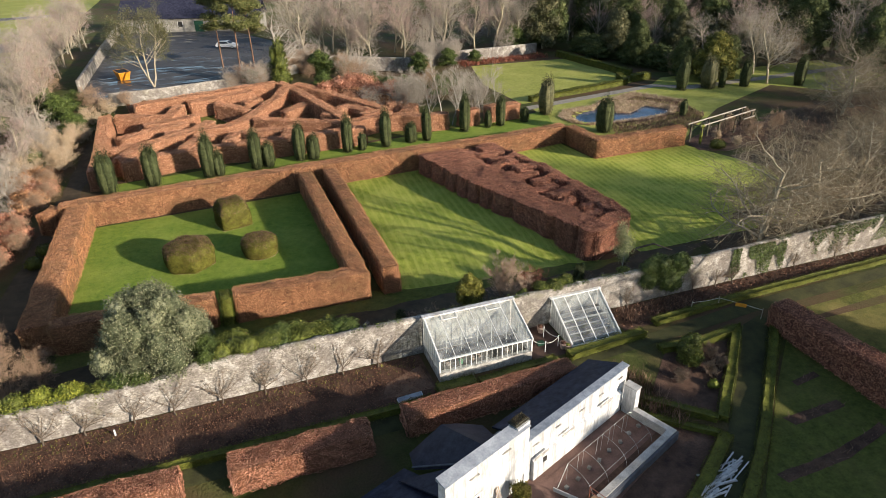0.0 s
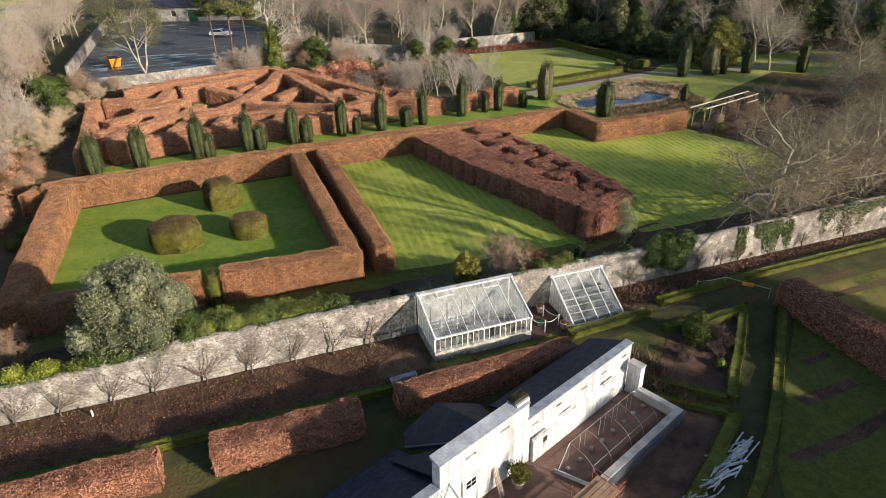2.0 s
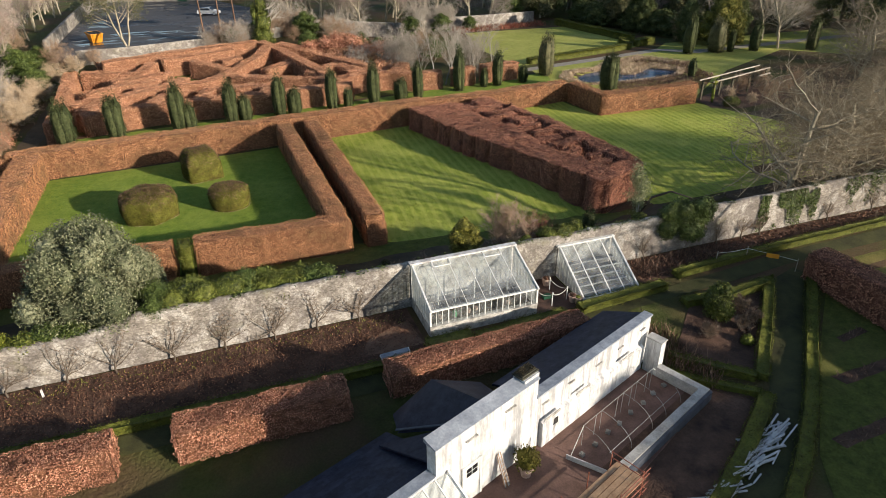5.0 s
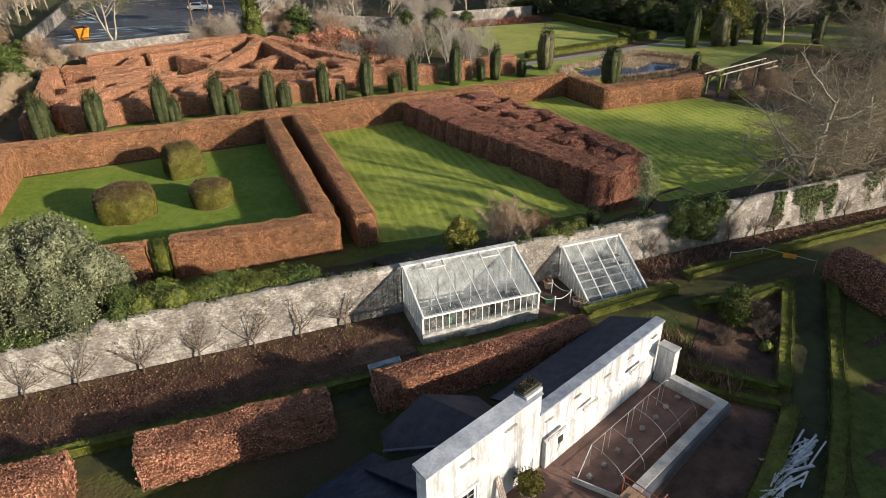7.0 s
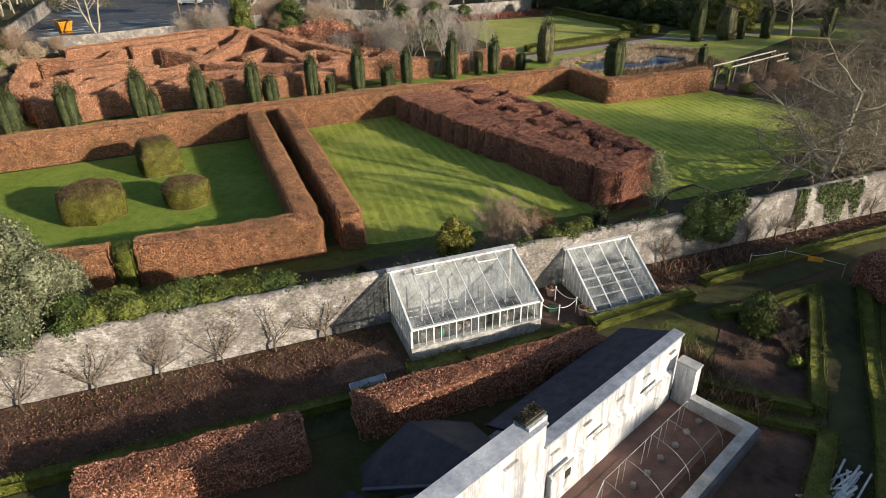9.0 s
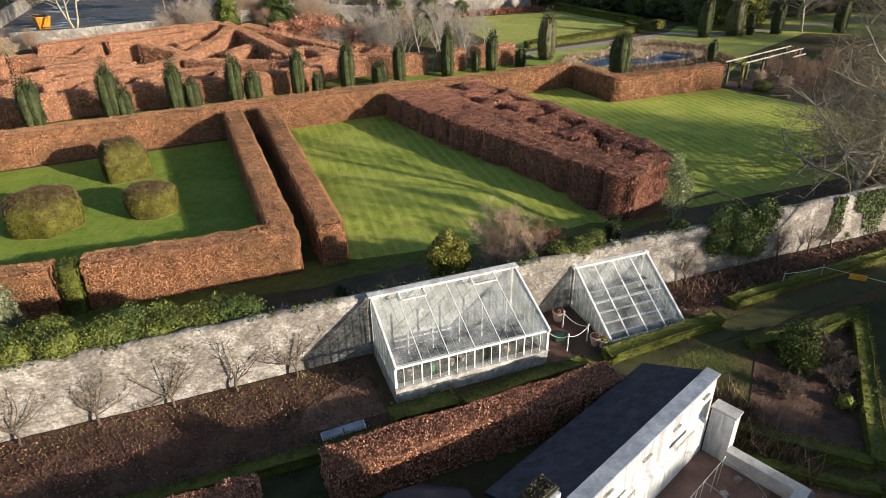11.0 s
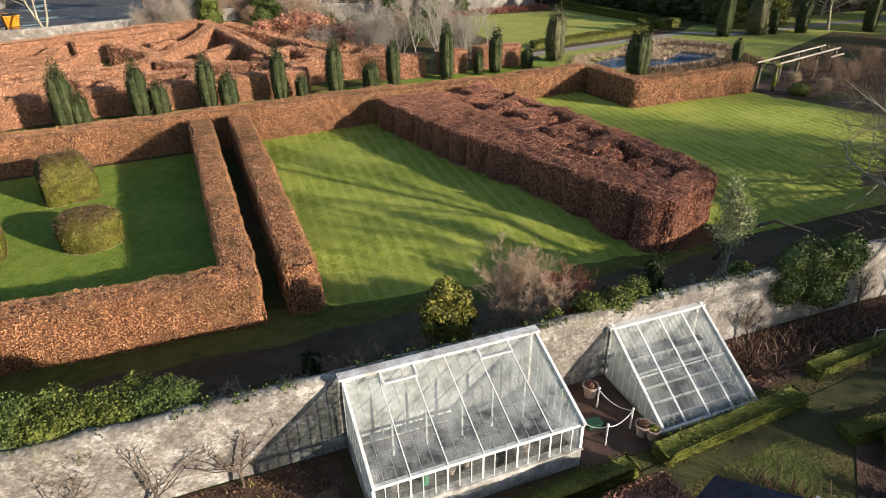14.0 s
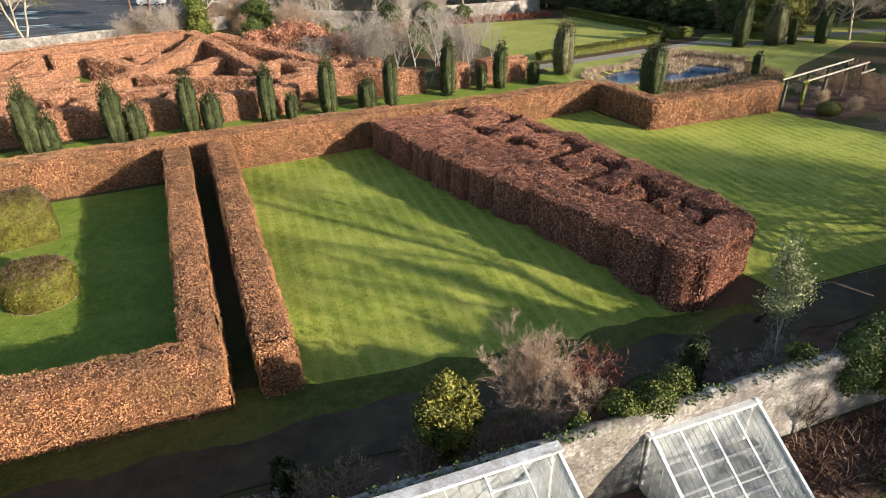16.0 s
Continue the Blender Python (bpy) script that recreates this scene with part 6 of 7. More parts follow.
    s = tagged(new("bed_cage", soil.mesh("bed_cage", SOIL)), "strip of dark soil in the fruit cage", "bed", kind="structure")
    s.matrix_world = b_mat


yard()


def potted_shrub(u, v, r, lab, leafmat, top=1.0):
    p = thing("potted_shrub", lab, "potted plant", local(u, v, YARD))
    part("pot", Geo().lathe([(0.02, 0.0), (r * 0.7, 0.0), (r * 0.95, 0.42), (r * 1.08, 0.42), (r * 1.08, 0.5), (r * 0.92, 0.5), (r * 0.88, 0.4), (0.02, 0.4)], 16), TERRACOTTA, p, "terracotta pot")
    part("crown", crown([((0, 0, 0.5 + top * 0.45), (r * 1.7, r * 1.7, top * 0.5)), ((0.1, -0.1, 0.4 + top * 0.7), (r * 1.3, r * 1.3, top * 0.4))], 160, 0.05, leafmat, rag=0.3, depth=0.4), None, p)


potted_shrub(4.35, -0.75, 0.3, "round olive shrub in a terracotta pot by the wall", TOPIARY, 1.0)
potted_shrub(0.9, -1.2, 0.28, "small brown plant in a terracotta pot", DEADSTALK, 0.4)
b = thing("cane_bundle", "bundle of pale canes leaning on the wall", "canes", local(3.35, -0.35, YARD), BA)
for k in range(9):
    part("cane", Geo().tube([(-0.14 + 0.035 * k, -0.25 - 0.03 * (k % 3), 0.0), (-0.1 + 0.03 * k, 0.27, 1.35 + 0.05 * (k % 4))], 0.018, 5), PALE_WOOD if k % 2 else PLANK, b)


def lean_to():
    g = new("lean_to")
    g.matrix_world = b_mat
    tagged(g, "white-framed lean-to glasshouse on the bothy wall", "greenhouse")
    a, bb, c, d = Vector((-9, -2.7, 0.0)), Vector((0.5, -2.7, 0.0)), Vector((0.5, -0.05, 1.5)), Vector((-9, -0.05, 1.5))
    pane_frame(g, [a, bb, c, d], 16, 2, 0.05, 0.06, heavy=0)
    part("eave_beam", Geo().beam((-9.05, -2.7, 0), (0.55, -2.7, 0), 0.1, 0.1), WHITE, g)
    part("gable_rafter", Geo().beam(bb + Vector((0.05, -0.05, 0)), c + Vector((0.05, 0, 0.03)), 0.09, 0.12), WHITE, g)
    part("front_wall", Geo().box(-9, 0.5, -2.78, -2.6, YARD - 0.1, -0.06), RENDER, g)
    part("gable_post", Geo().box(0.44, 0.54, -2.75, -2.65, YARD, 0.0).box(0.44, 0.54, -1.4, -1.3, YARD, 0.7), WHITE, g)


lean_to()


def scaffold():
    s = new("scaffold")
    s.matrix_world = b_mat
    tagged(s, "low scaffold platform with tan planks and rusty poles", "scaffold")
    for k in range(5):
        v = -3.4 - k * 0.26
        part("plank", Geo().box(3.0, 6.9 + 0.1 * (k % 2), v - 0.23, v, -0.05 + 0.004 * k, 0.0 + 0.004 * k), PLANK, s)
    for u in (3.3, 5.0, 6.6):
        for v in (-3.3, -4.75):
            part("pole", Geo().tube([(u, v, YARD - 0.2), (u, v, 0.75)], 0.024, 6), STEEL, s)
    for z in (-0.1, 0.35, 0.65, -0.5):
        part("rail", Geo().tube([(3.0, -4.78, z), (7.0, -4.78, z)], 0.022, 6), STEEL, s)
        part("rail", Geo().tube([(6.63, -3.25, z), (6.63, -4.85, z)], 0.022, 6), STEEL, s)


scaffold()

# ---- heap of old glazing bars on the path ----
rnd = random.Random(9)
for k in range(70):
    t = rnd.random()
    x, y = 17.2 + 6.3 * t + rnd.gauss(0, 0.25), 14.6 + 2.5 * t + rnd.gauss(0, 0.28)
    z = g1(x, y) + 0.06 + 0.3 * rnd.random() * (1 - abs(t - 0.5))
    ln, ang = rnd.uniform(0.7, 1.9), radians(rnd.gauss(12, 14))
    d = Vector((math.cos(ang), math.sin(ang), rnd.gauss(0, 0.07))) * ln / 2
    c = Vector((x, y, z))
    o = new("timber_length", Geo().beam(c - d, c + d, rnd.uniform(0.05, 0.11), rnd.uniform(0.03, 0.06)).mesh("timber_length", PALE_WOOD))
    tagged(o, "whitewashed old timber length in a heap", "timber", "heap of timber")

# ---- beds and plots east of the bothies ----
sheet("bed_triangle", [(25.3, 20.5), (31.8, 26.4), (25.8, 26.3), (22.4, 23.2)], SOIL, 0.03, "dark soil in a box-edged bed", "bed")
sheet("bed_cage_side", [(13, 12.5), (24.5, 18.9), (20.8, 22.4), (21.8, 19.8), (14.6, 16.9)], SOIL, 0.03, "dark soil strip beside the low wall", "bed")
sheet("path_diagonal", [(35.2, 27.6), (32.8, 27.0), (25.2, 19.5), (13, 11), (15, 10), (23.8, 15.7), (29.9, 21.0), (35.6, 26.2)], MOSS_PATH, 0.03, "mossy diagonal path between low hedges", "path")
sheet("field_east", [(37.6, 4), (90, 4), (90, 27.6), (36.6, 27.2)], FIELD_GRASS, 0.02, "rough yellowing grass beyond the hedge", "grass", cell=3)
sheet("plot", [(20, 10), (36, 10), (35.8, 25.5), (30.2, 20.9), (23.9, 15.4)], ROUGH_GRASS, 0.02, "rough grass vegetable plot", "plot")
for line in ([(29.0, 19.2), (33.5, 19.3), (33.5, 18.7), (29.2, 18.5)], [(25.2, 15.9), (30, 16.2), (34, 16.9), (34, 16.3), (30, 15.5), (25.4, 15.2)], [(32.2, 21.6), (34.4, 21.9), (34.4, 21.4), (32.2, 21.1)]):
    sheet("dug_strip", line, SOIL, 0.04, "narrow dug strip of dark soil", "bed", wander=0.15)
    tagged(new("dead_crop", blades(scatter(line, 20), 0.25, 0.8, 0.04, DEADSTALK, "dead_crop")), "withered crop stalks", "dead plants", kind="stuff")
bush(26.9, 25.3, [((0, 0, 0.8), (0.75, 0.75, 0.8)), ((0.2, 0.1, 1.5), 0.55), ((-0.3, 0, 1.2), 0.55), ((0.1, -0.3, 0.5), 0.6)], 240, 0.06, LAUREL, "bright evergreen shrub in the box-edged bed", rag=0.3, depth=0.45)
for x, y, h, s in ((28.6, 25.2, 1.2, 51), (27.6, 23.9, 1.2, 52), (25.4, 24.0, 1.1, 53), (28.9, 24.3, 1.0, 54)):
    put(bare_tree(s, h * 0.95, "rounded brown-grey leafless shrub", TWIG_BROWN, TWIG_DARK, "bare_shrub", "shrub", "bed shrubs", spread=0.5, clear=0.02, kids=(4, 5, 5), stems=7, fine=4, trunk_r=0.04), x, y)
bush(27.0, 22.9, [((0, 0, 0.25), (0.35, 0.35, 0.3))], 160, 0.06, YELLOW, "low yellow-green plant in the bed")
brush = [local(u, v)[:2] for u, v in ((14.8, 0.8), (15.2, -3.6), (16.2, -3.6), (17.6, 0.5), (16.5, 2.4))]
tagged(new("dry_brush", blades(scatter(brush, 80), 0.7, 0.35, 0.035, DEADSTALK, "dry_brush")), "tangle of dry brown stalks beside the bothy", "dead plants", kind="stuff")
tagged(new("dead_crop", blades(scatter([(24, 20.9), (31, 26), (25.6, 26), (23, 23.4)], 12), 0.2, 0.7, 0.03, DEADSTALK, "dead_crop")), "thin dead stalks in the bed", "dead plants", kind="stuff")


# ---- between the greenhouses ----
def barrier():
    z = g1(18.5, 29.5)
    r = thing("rope_barrier", "white posts linked by sagging pale rope", "barrier", (0, 0, 0))
    posts = [(17.55, 29.7), (18.2, 29.05), (19.35, 29.35), (18.9, 30.6)]
    for x, y in posts:
        part("post", Geo().tube([(x, y, z - 0.05), (x, y, z + 0.85)], 0.03, 7).lathe([(0.045, 0), (0.045, 0.05), (0.0, 0.08)], 8, (x, y, z + 0.85)), WHITE, r)
    for (ax, ay), (bx, by) in zip(posts, posts[1:]):
        pts = [(ax + (bx - ax) * t, ay + (by - ay) * t, z + 0.8 - 0.5 * t * (1 - t) * 1.6) for t in np.linspace(0, 1, 9)]
        part("rope", Geo().tube(pts, 0.018, 5), ROPE, r)
    for x, y, s in ((19.0, 31.2, 0.26), (19.55, 29.0, 0.24), (19.75, 28.75, 0.22), (17.9, 31.3, 0.2)):
        p = thing("flower_pot", "terracotta pot with a small green plant", "pot", (x, y, g1(x, y) + 0.02), group="terracotta pots")
        part("pot", Geo().lathe([(0.02, 0), (s * 0.7, 0), (s, s * 1.6), (s * 1.12, s * 1.6), (s * 1.12, s * 1.9), (s * 0.9, s * 1.9), (s * 0.85, s * 1.5), (0.02, s * 1.5)], 14), TERRACOTTA, p)
        part("plant", crown([((0, 0, s * 1.9), (s * 0.8, s * 0.8, s * 0.5))], 260, 0.035, YELLOW if s < 0.23 else LITTER), None, p)
    bx = thing("cold_box", "dark green painted wooden plant box", "box", (18.3, 29.9, z))
    part("body", Geo().hexa([(-0.22, -0.14, 0), (0.22, -0.14, 0), (0.22, 0.14, 0), (-0.22, 0.14, 0)], [(-0.26, -0.17, 0.22), (0.26, -0.17, 0.22), (0.26, 0.17, 0.22), (-0.26, 0.17, 0.22)]), DARK_GREEN, bx)
    sheet("paving_gap", [(17.1, 28.4), (20.0, 28.4), (20.0, 31.95), (17.1, 31.95)], PAVING_DARK, 0.02, "dark brown paving between greenhouses", "paving")


barrier()
for x, y, r in ((13.0, 29.2, 0.14), (13.5, 29.3, 0.12), (15.4, 29.15, 0.13), (11.3, 29.2, 0.12)):
    p = thing("seed_pot", "small terracotta pot on the staging", "pot", (x, y, g1(13, 28.6) + 0.75), group="pots on the staging")
    part("pot", Geo().lathe([(0.01, 0), (r * 0.7, 0), (r, r * 1.6), (r * 0.9, r * 1.6), (0.01, r * 1.4)], 12), TERRACOTTA, p)
tagged(new("watering_can", Geo().lathe([(0.01, 0), (0.13, 0), (0.13, 0.3), (0.09, 0.34), (0.01, 0.34)], 12, (12.15, 29.15, g1(13, 28.6) + 0.75)).tube([(12.25, 29.15, g1(13, 28.6) + 0.85), (12.5, 29.1, g1(13, 28.6) + 1.1)], 0.025, 6).mesh("watering_can", GREEN_PLASTIC)), "bright green plastic watering can on the staging", "watering can")
cf = thing("garden_frame", "pale glass-topped garden frame beside the hedge", "garden frame", (7.55, 27.75, g1(8, 27.9) + 0.02), 3)
cf.scale = (1, 0.45, 0.45)
frame_box = Geo().box(0, 1.6, 0, 0.06, 0, 0.24).box(0, 1.6, 0.64, 0.7, 0, 0.34)
for u in (0, 1.54):
    frame_box.hexa([(u, 0.06, 0), (u + 0.06, 0.06, 0), (u + 0.06, 0.64, 0), (u, 0.64, 0)], [(u, 0.06, 0.24), (u + 0.06, 0.06, 0.24), (u + 0.06, 0.64, 0.34), (u, 0.64, 0.34)])
part("frame", frame_box, WHITE, cf)
for k in range(2):
    u = 0.03 + k * 0.78
    part("lid", Geo().hexa([(u, 0.0, 0.25), (u + 0.74, 0.0, 0.25), (u + 0.74, 0.7, 0.35), (u, 0.7, 0.35)], [(u, 0.0, 0.27), (u + 0.74, 0.0, 0.27), (u + 0.74, 0.7, 0.37), (u, 0.7, 0.37)]), LEAD, cf, "pale glazed lid")
tagged(new("marker_post", Geo().box(-8.45, -8.37, 30.95, 31.03, g1(-8.4, 31) - 0.05, 0.05).mesh("marker_post", WHITE)), "small white marker post in the bed", "post")

# barrier tape at the path crossing
bt = thing("path_barrier", "thin posts with cord and a small orange sign", "barrier", (0, 0, 0))
q = [(30.6, 29.6), (32.9, 29.4), (34.9, 27.2)]
for x, y in q:
    part("post", Geo().tube([(x, y, g1(x, y) - 0.05), (x, y, g1(x, y) + 0.95)], 0.03, 6), TIMBER, bt)
for (ax, ay), (bx_, by) in zip(q, q[1:]):
    part("cord", Geo().tube([(ax, ay, g1(ax, ay) + 0.8), ((ax + bx_) / 2, (ay + by) / 2, g1(ax, ay) + 0.72), (bx_, by, g1(bx_, by) + 0.8)], 0.016, 5), ROPE, bt)
part("sign", Geo().beam((33.6, 28.5, g1(33.6, 28.5) + 0.72), (34.15, 28.0, g1(33.6, 28.5) + 0.72), 0.03, 0.3), ORANGE, bt, "small orange sign")

# ---- big bare trees over the wall ----
TR = "large spreading leafless tree behind the wall"
big = put(bare_tree(101, 11.0, TR, BARK, TWIG_OLIVE, group="trees behind the wall", spread=0.74, clear=0.07, kids=(16, 10, 8), upright=0.22, lengths=(0.72, 0.55, 0.5), fine=5, trunk_r=0.27, wander=0.19, least=0.0036), 42.3, 35.2, scale=0.93)
copy_to(big, 48.0, 36.2, 130, 0.85)
copy_to(big, 55.5, 36.6, 250, 0.78)
copy_to(big, 70.0, 39.0, 40, 0.8)
big2 = put(bare_tree(102, 8.5, TR, BARK, TWIG_OLIVE, group="trees behind the wall", spread=0.7, clear=0.06, kids=(13, 9, 8), upright=0.25, lengths=(0.68, 0.55, 0.5), fine=5, trunk_r=0.2, stems=2, wander=0.17, least=0.0036), 50.5, 39.5)
copy_to(big2, 66.0, 46.0, 80, 0.75)
copy_to(big2, 76.0, 50.0, 300, 0.62)
copy_to(big, 86.0, 58.0, 10, 0.6)
copy_to(big, 92.0, 48.0, 70, 0.8)
for x, y, turn, s in ((83, 62, 120, 0.75), (90, 68, 20, 0.8), (78, 42, 310, 0.8), (86, 50, 160, 0.85), (96, 60, 60, 0.9)):
    copy_to(big if s > 0.7 else big2, x, y, turn, s)
sheet("wood_floor_east", [(36.5, 33), (112, 33), (112, 72), (95, 70), (72, 66), (70, 57), (57, 54.5), (52.5, 46), (40, 38.8)], WOODFLOOR, 0.012, "leaf-strewn ground under trees", "ground", wander=0.8)
tagged(new("undergrowth", blades(scatter([(38, 33), (110, 33), (110, 70), (72, 65), (58, 52), (53, 45)], 6), 0.6, 0.7, 0.04, DEADSTALK, "undergrowth")), "dry undergrowth beneath the trees", "undergrowth", kind="stuff")

# ---- car park and its walls ----
sheet("car_park", [(-20.3, 106), (-14.5, 102.6), (1.6, 104.4), (6, 108.5), (14, 118), (14, 150), (4, 176), (-20.2, 184)], ASPHALT, 0.03, "wet dark asphalt car park with puddles", "car park", cell=2.0)


def stone_run(name, line, h, t, label, mat=None):
    mat = mat or GREYSTONE
    v, q = sweep(line, t, [g1(x, y) - 0.2 for x, y in line], [g1(x, y) + hh for (x, y), hh in zip(line, h)], 1.0, 0.02, 0.1)
    v = v + wobble(v, 0.05, 0.8)
    tagged(new(name, mesh_from(name, v, q, mat)), label, "wall", kind="structure")


stone_run("wall_car_park_south", [(-14.8, 101.6), (-8, 102.4), (1.6, 103.8), (5.6, 107.6)], [2.0, 1.9, 2.1, 2.0], 0.45, "pale old stone wall before the car park", RUBBLE)
stone_run("wall_car_park_west", [(-20.4, 113.5), (-20.3, 140), (-20.0, 176)], [1.9, 2.1, 2.2], 0.5, "tall grey stone wall beside the car park", RUBBLE)
stone_run("wall_back", [(22, 120.5), (36.4, 116.0), (44.6, 120.5), (58.4, 120.8), (66, 122.6)], [2.2, 2.4, 2.2, 2.2, 2.0], 0.5, "pale stone wall at the wood's edge", RUBBLE)
stone_run("wall_back_west", [(5.6, 107.6), (12, 112), (22, 120.5)], [1.8, 1.6, 2.2], 0.5, "pale stone wall half hidden by scrub")


def car():
    c = thing("car", "silver hatchback parked on wet asphalt", "car", (3.9, 145.4, g1(3.9, 145.4) + 0.03), -25)
    prof = [(-2.15, 0.35), (-2.2, 0.75), (-1.95, 0.98), (-1.55, 1.42), (0.35, 1.48), (1.05, 1.0), (2.0, 0.86), (2.2, 0.6), (2.15, 0.35)]
    n = len(prof)
    v = [(x, y * (0.86 if z > 1.2 else 1.0), z) for y in (-0.88, 0.88) for x, z in prof]
    g = Geo().add(v, [(i, (i + 1) % n, n + (i + 1) % n, n + i) for i in range(n)], [t for i in range(1, n - 1) for t in ((0, i + 1, i), (n, n + i, n + i + 1))])
    part("body", g, CARPAINT, c)
    part("windscreen", Geo().hexa([(0.4, -0.7, 1.43), (1.04, -0.8, 1.02), (1.04, 0.8, 1.02), (0.4, 0.7, 1.43)], [(0.42, -0.7, 1.46), (1.07, -0.8, 1.03), (1.07, 0.8, 1.03), (0.42, 0.7, 1.46)]), CARGLASS, c)
    for s in (-1, 1):
        part("side_window", Geo().hexa([(-1.4, s * 0.80, 1.0), (0.75, s * 0.80, 1.0), (0.75, s * 0.9, 1.0), (-1.4, s * 0.9, 1.0)], [(-1.3, s * 0.74, 1.38), (0.3, s * 0.74, 1.38), (0.3, s * 0.80, 1.38), (-1.3, s * 0.80, 1.38)]), CARGLASS, c)
        for x in (-1.35, 1.4):
            w = part("wheel", Geo().tube([(x, s * 0.7, 0.31), (x, s * 0.9, 0.31)], 0.31, 14), RUBBER, c)
            part("rim", Geo().tube([(x, s * 0.88, 0.31), (x, s * 0.915, 0.31)], 0.19, 10), CARPAINT, w)


car()


def skip():
    s = thing("skip", "orange steel skip with sloping ends", "skip", (-14.6, 121.0, g1(-14.6, 121) + 0.03), 20)
    low = [(-0.7, -1.0, -0.02), (0.7, -1.0, -0.02), (0.7, 1.0, -0.02), (-0.7, 1.0, -0.02)]
    high = [(-0.95, -1.75, 1.4), (0.95, -1.75, 1.4), (0.95, 1.75, 1.4), (-0.95, 1.75, 1.4)]
    part("hull", Geo().hexa(low, high), ORANGE, s)
    rim = Geo()
    for a, b in zip(high, high[1:] + high[:1]):
        rim.beam(a, b, 0.1, 0.1)
    part("rim", rim, ORANGE, s)
    part("load", Geo().box(-0.85, 0.85, -1.6, 1.6, 1.38, 1.43), DARK, s, "dark contents")
    for k in (-0.5, 0.0, 0.5):
        part("rib", Geo().beam((k, -1.08, 0.15), (k * 1.25, -1.8, 1.38), 0.08, 0.06), ORANGE, s)


skip()


def barn():
    b = thing("outbuilding", "long stone outbuilding with a dark slate roof", "building", (-19.5, 178.5, g1(-10, 178)), -17)
    part("wall", Geo().box(0, 34, 0, 0.5, -0.3, 3.3).box(0, 0.5, 0.5, 8, -0.3, 3.29).box(33.5, 34, 0.5, 8, -0.3, 3.29), GREYSTONE, b)
    part("roof", Geo().hexa([(-0.4, -0.5, 3.2), (34.4, -0.5, 3.2), (34.4, 4.2, 7.0), (-0.4, 4.2, 7.0)], [(-0.4, -0.5, 3.36), (34.4, -0.5, 3.36), (34.4, 4.2, 7.2), (-0.4, 4.2, 7.2)]), SLATE, b)
    part("roof", Geo().hexa([(-0.4, 4.2, 7.0), (34.4, 4.2, 7.0), (34.4, 8.8, 3.2), (-0.4, 8.8, 3.2)], [(-0.4, 4.2, 7.2), (34.4, 4.2, 7.2), (34.4, 8.8, 3.36), (-0.4, 8.8, 3.36)]), SLATE, b)
    for x in (8, 14, 25):
        w = part("window", Geo().box(x, x + 1.1, -0.03, -0.004, 1.2, 2.4), DARK, b)
        for e in (x - 0.1, x + 1.1):
            part("frame", Geo().box(e, e + 0.1, -0.06, -0.004, 1.1, 2.5), WHITE, w)
    part("door", Geo().box(18, 20.2, -0.04, -0.004, 0, 2.6), DARK_GREEN, b, "dark green double door")


barn()

# ---- trees round the car park ----
birch = put(bare_tree(201, 12.0, "tall bare ivy-trunked tree with pale limbs", BARK_PALE, TWIG, spread=0.62, clear=0.22, kids=(10, 6, 6), lengths=(0.5, 0.5, 0.5), trunk_r=0.3, wander=0.22), 10.5, 104.5)
ivy_t = thing("ivy_cover", "thick green ivy round a tree trunk", "ivy", (10.5, 104.5, g1(10.5, 104.5)))
part("leaves", crown([((0, 0, 1.2), (1.5, 1.5, 1.7)), ((0.2, 0, 3.6), (1.0, 1.0, 1.8)), ((0.1, 0.1, 6.0), (0.8, 0.8, 1.6)), ((-0.9, 0.3, 5.0), (0.5, 0.5, 1.2))], 60, 0.12, LAUREL, rag=0.3, depth=0.4), None, ivy_t)


def olive_tree(x, y, h, seed):
    t = thing("tree", "multi-stemmed evergreen oak with thin olive leaves", "tree", (x, y, g1(x, y)), group="car park trees")
    limbs, twigs = grow(seed, h, spread=0.55, clear=0.35, kids=(8, 6, 5), stems=3, trunk_r=0.25, fine=2, lengths=(0.5, 0.5, 0.5))
    part("trunk", limbs, BARK, t)
    p = np.repeat(twigs.verts()[::2], 2, 0)
    p = p[p[:, 2] > h * 0.3]
    part("crown", leaves(p + RNG.normal(size=p.shape) * 0.25, RNG.normal(size=p.shape), 0.09, YEW_OLIVE, "crown", 1.0), None, t, kind="stuff")


olive_tree(-9.2, 112.5, 12.0, 61)


def pine(x, y, h, seed):
    rnd = random.Random(seed)
    t = thing("pine", "tall pine with a bare orange trunk", "tree", (x, y, g1(x, y)), group="car park pines")
    lean = rnd.uniform(-0.4, 0.4)
    part("trunk", Geo().tube([(0, 0, -0.2), (lean * 0.3, 0, h * 0.4), (lean, 0.1, h * 0.9)], [0.16, 0.12, 0.06], 8), BARK_PINE, t)
    lobes = []
    for k in range(16):
        a, z = rnd.uniform(0, 6.28), rnd.uniform(0.5, 1.0)
        r = rnd.uniform(0.5, 2.8) * (1.25 - z * 0.7)
        lobes.append(((lean + r * math.cos(a), r * math.sin(a), h * z), (rnd.uniform(0.8, 1.5), rnd.uniform(0.8, 1.5), rnd.uniform(0.4, 0.7))))
    part("crown", crown(lobes, 60, 0.12, PINE, rag=0.4, depth=0.9, core=0.45), None, t)


pine(2.1, 124.2, 14.0, 1)
pine(4.8, 117.8, 15.0, 2)
pine(7.5, 121, 13.0, 3)

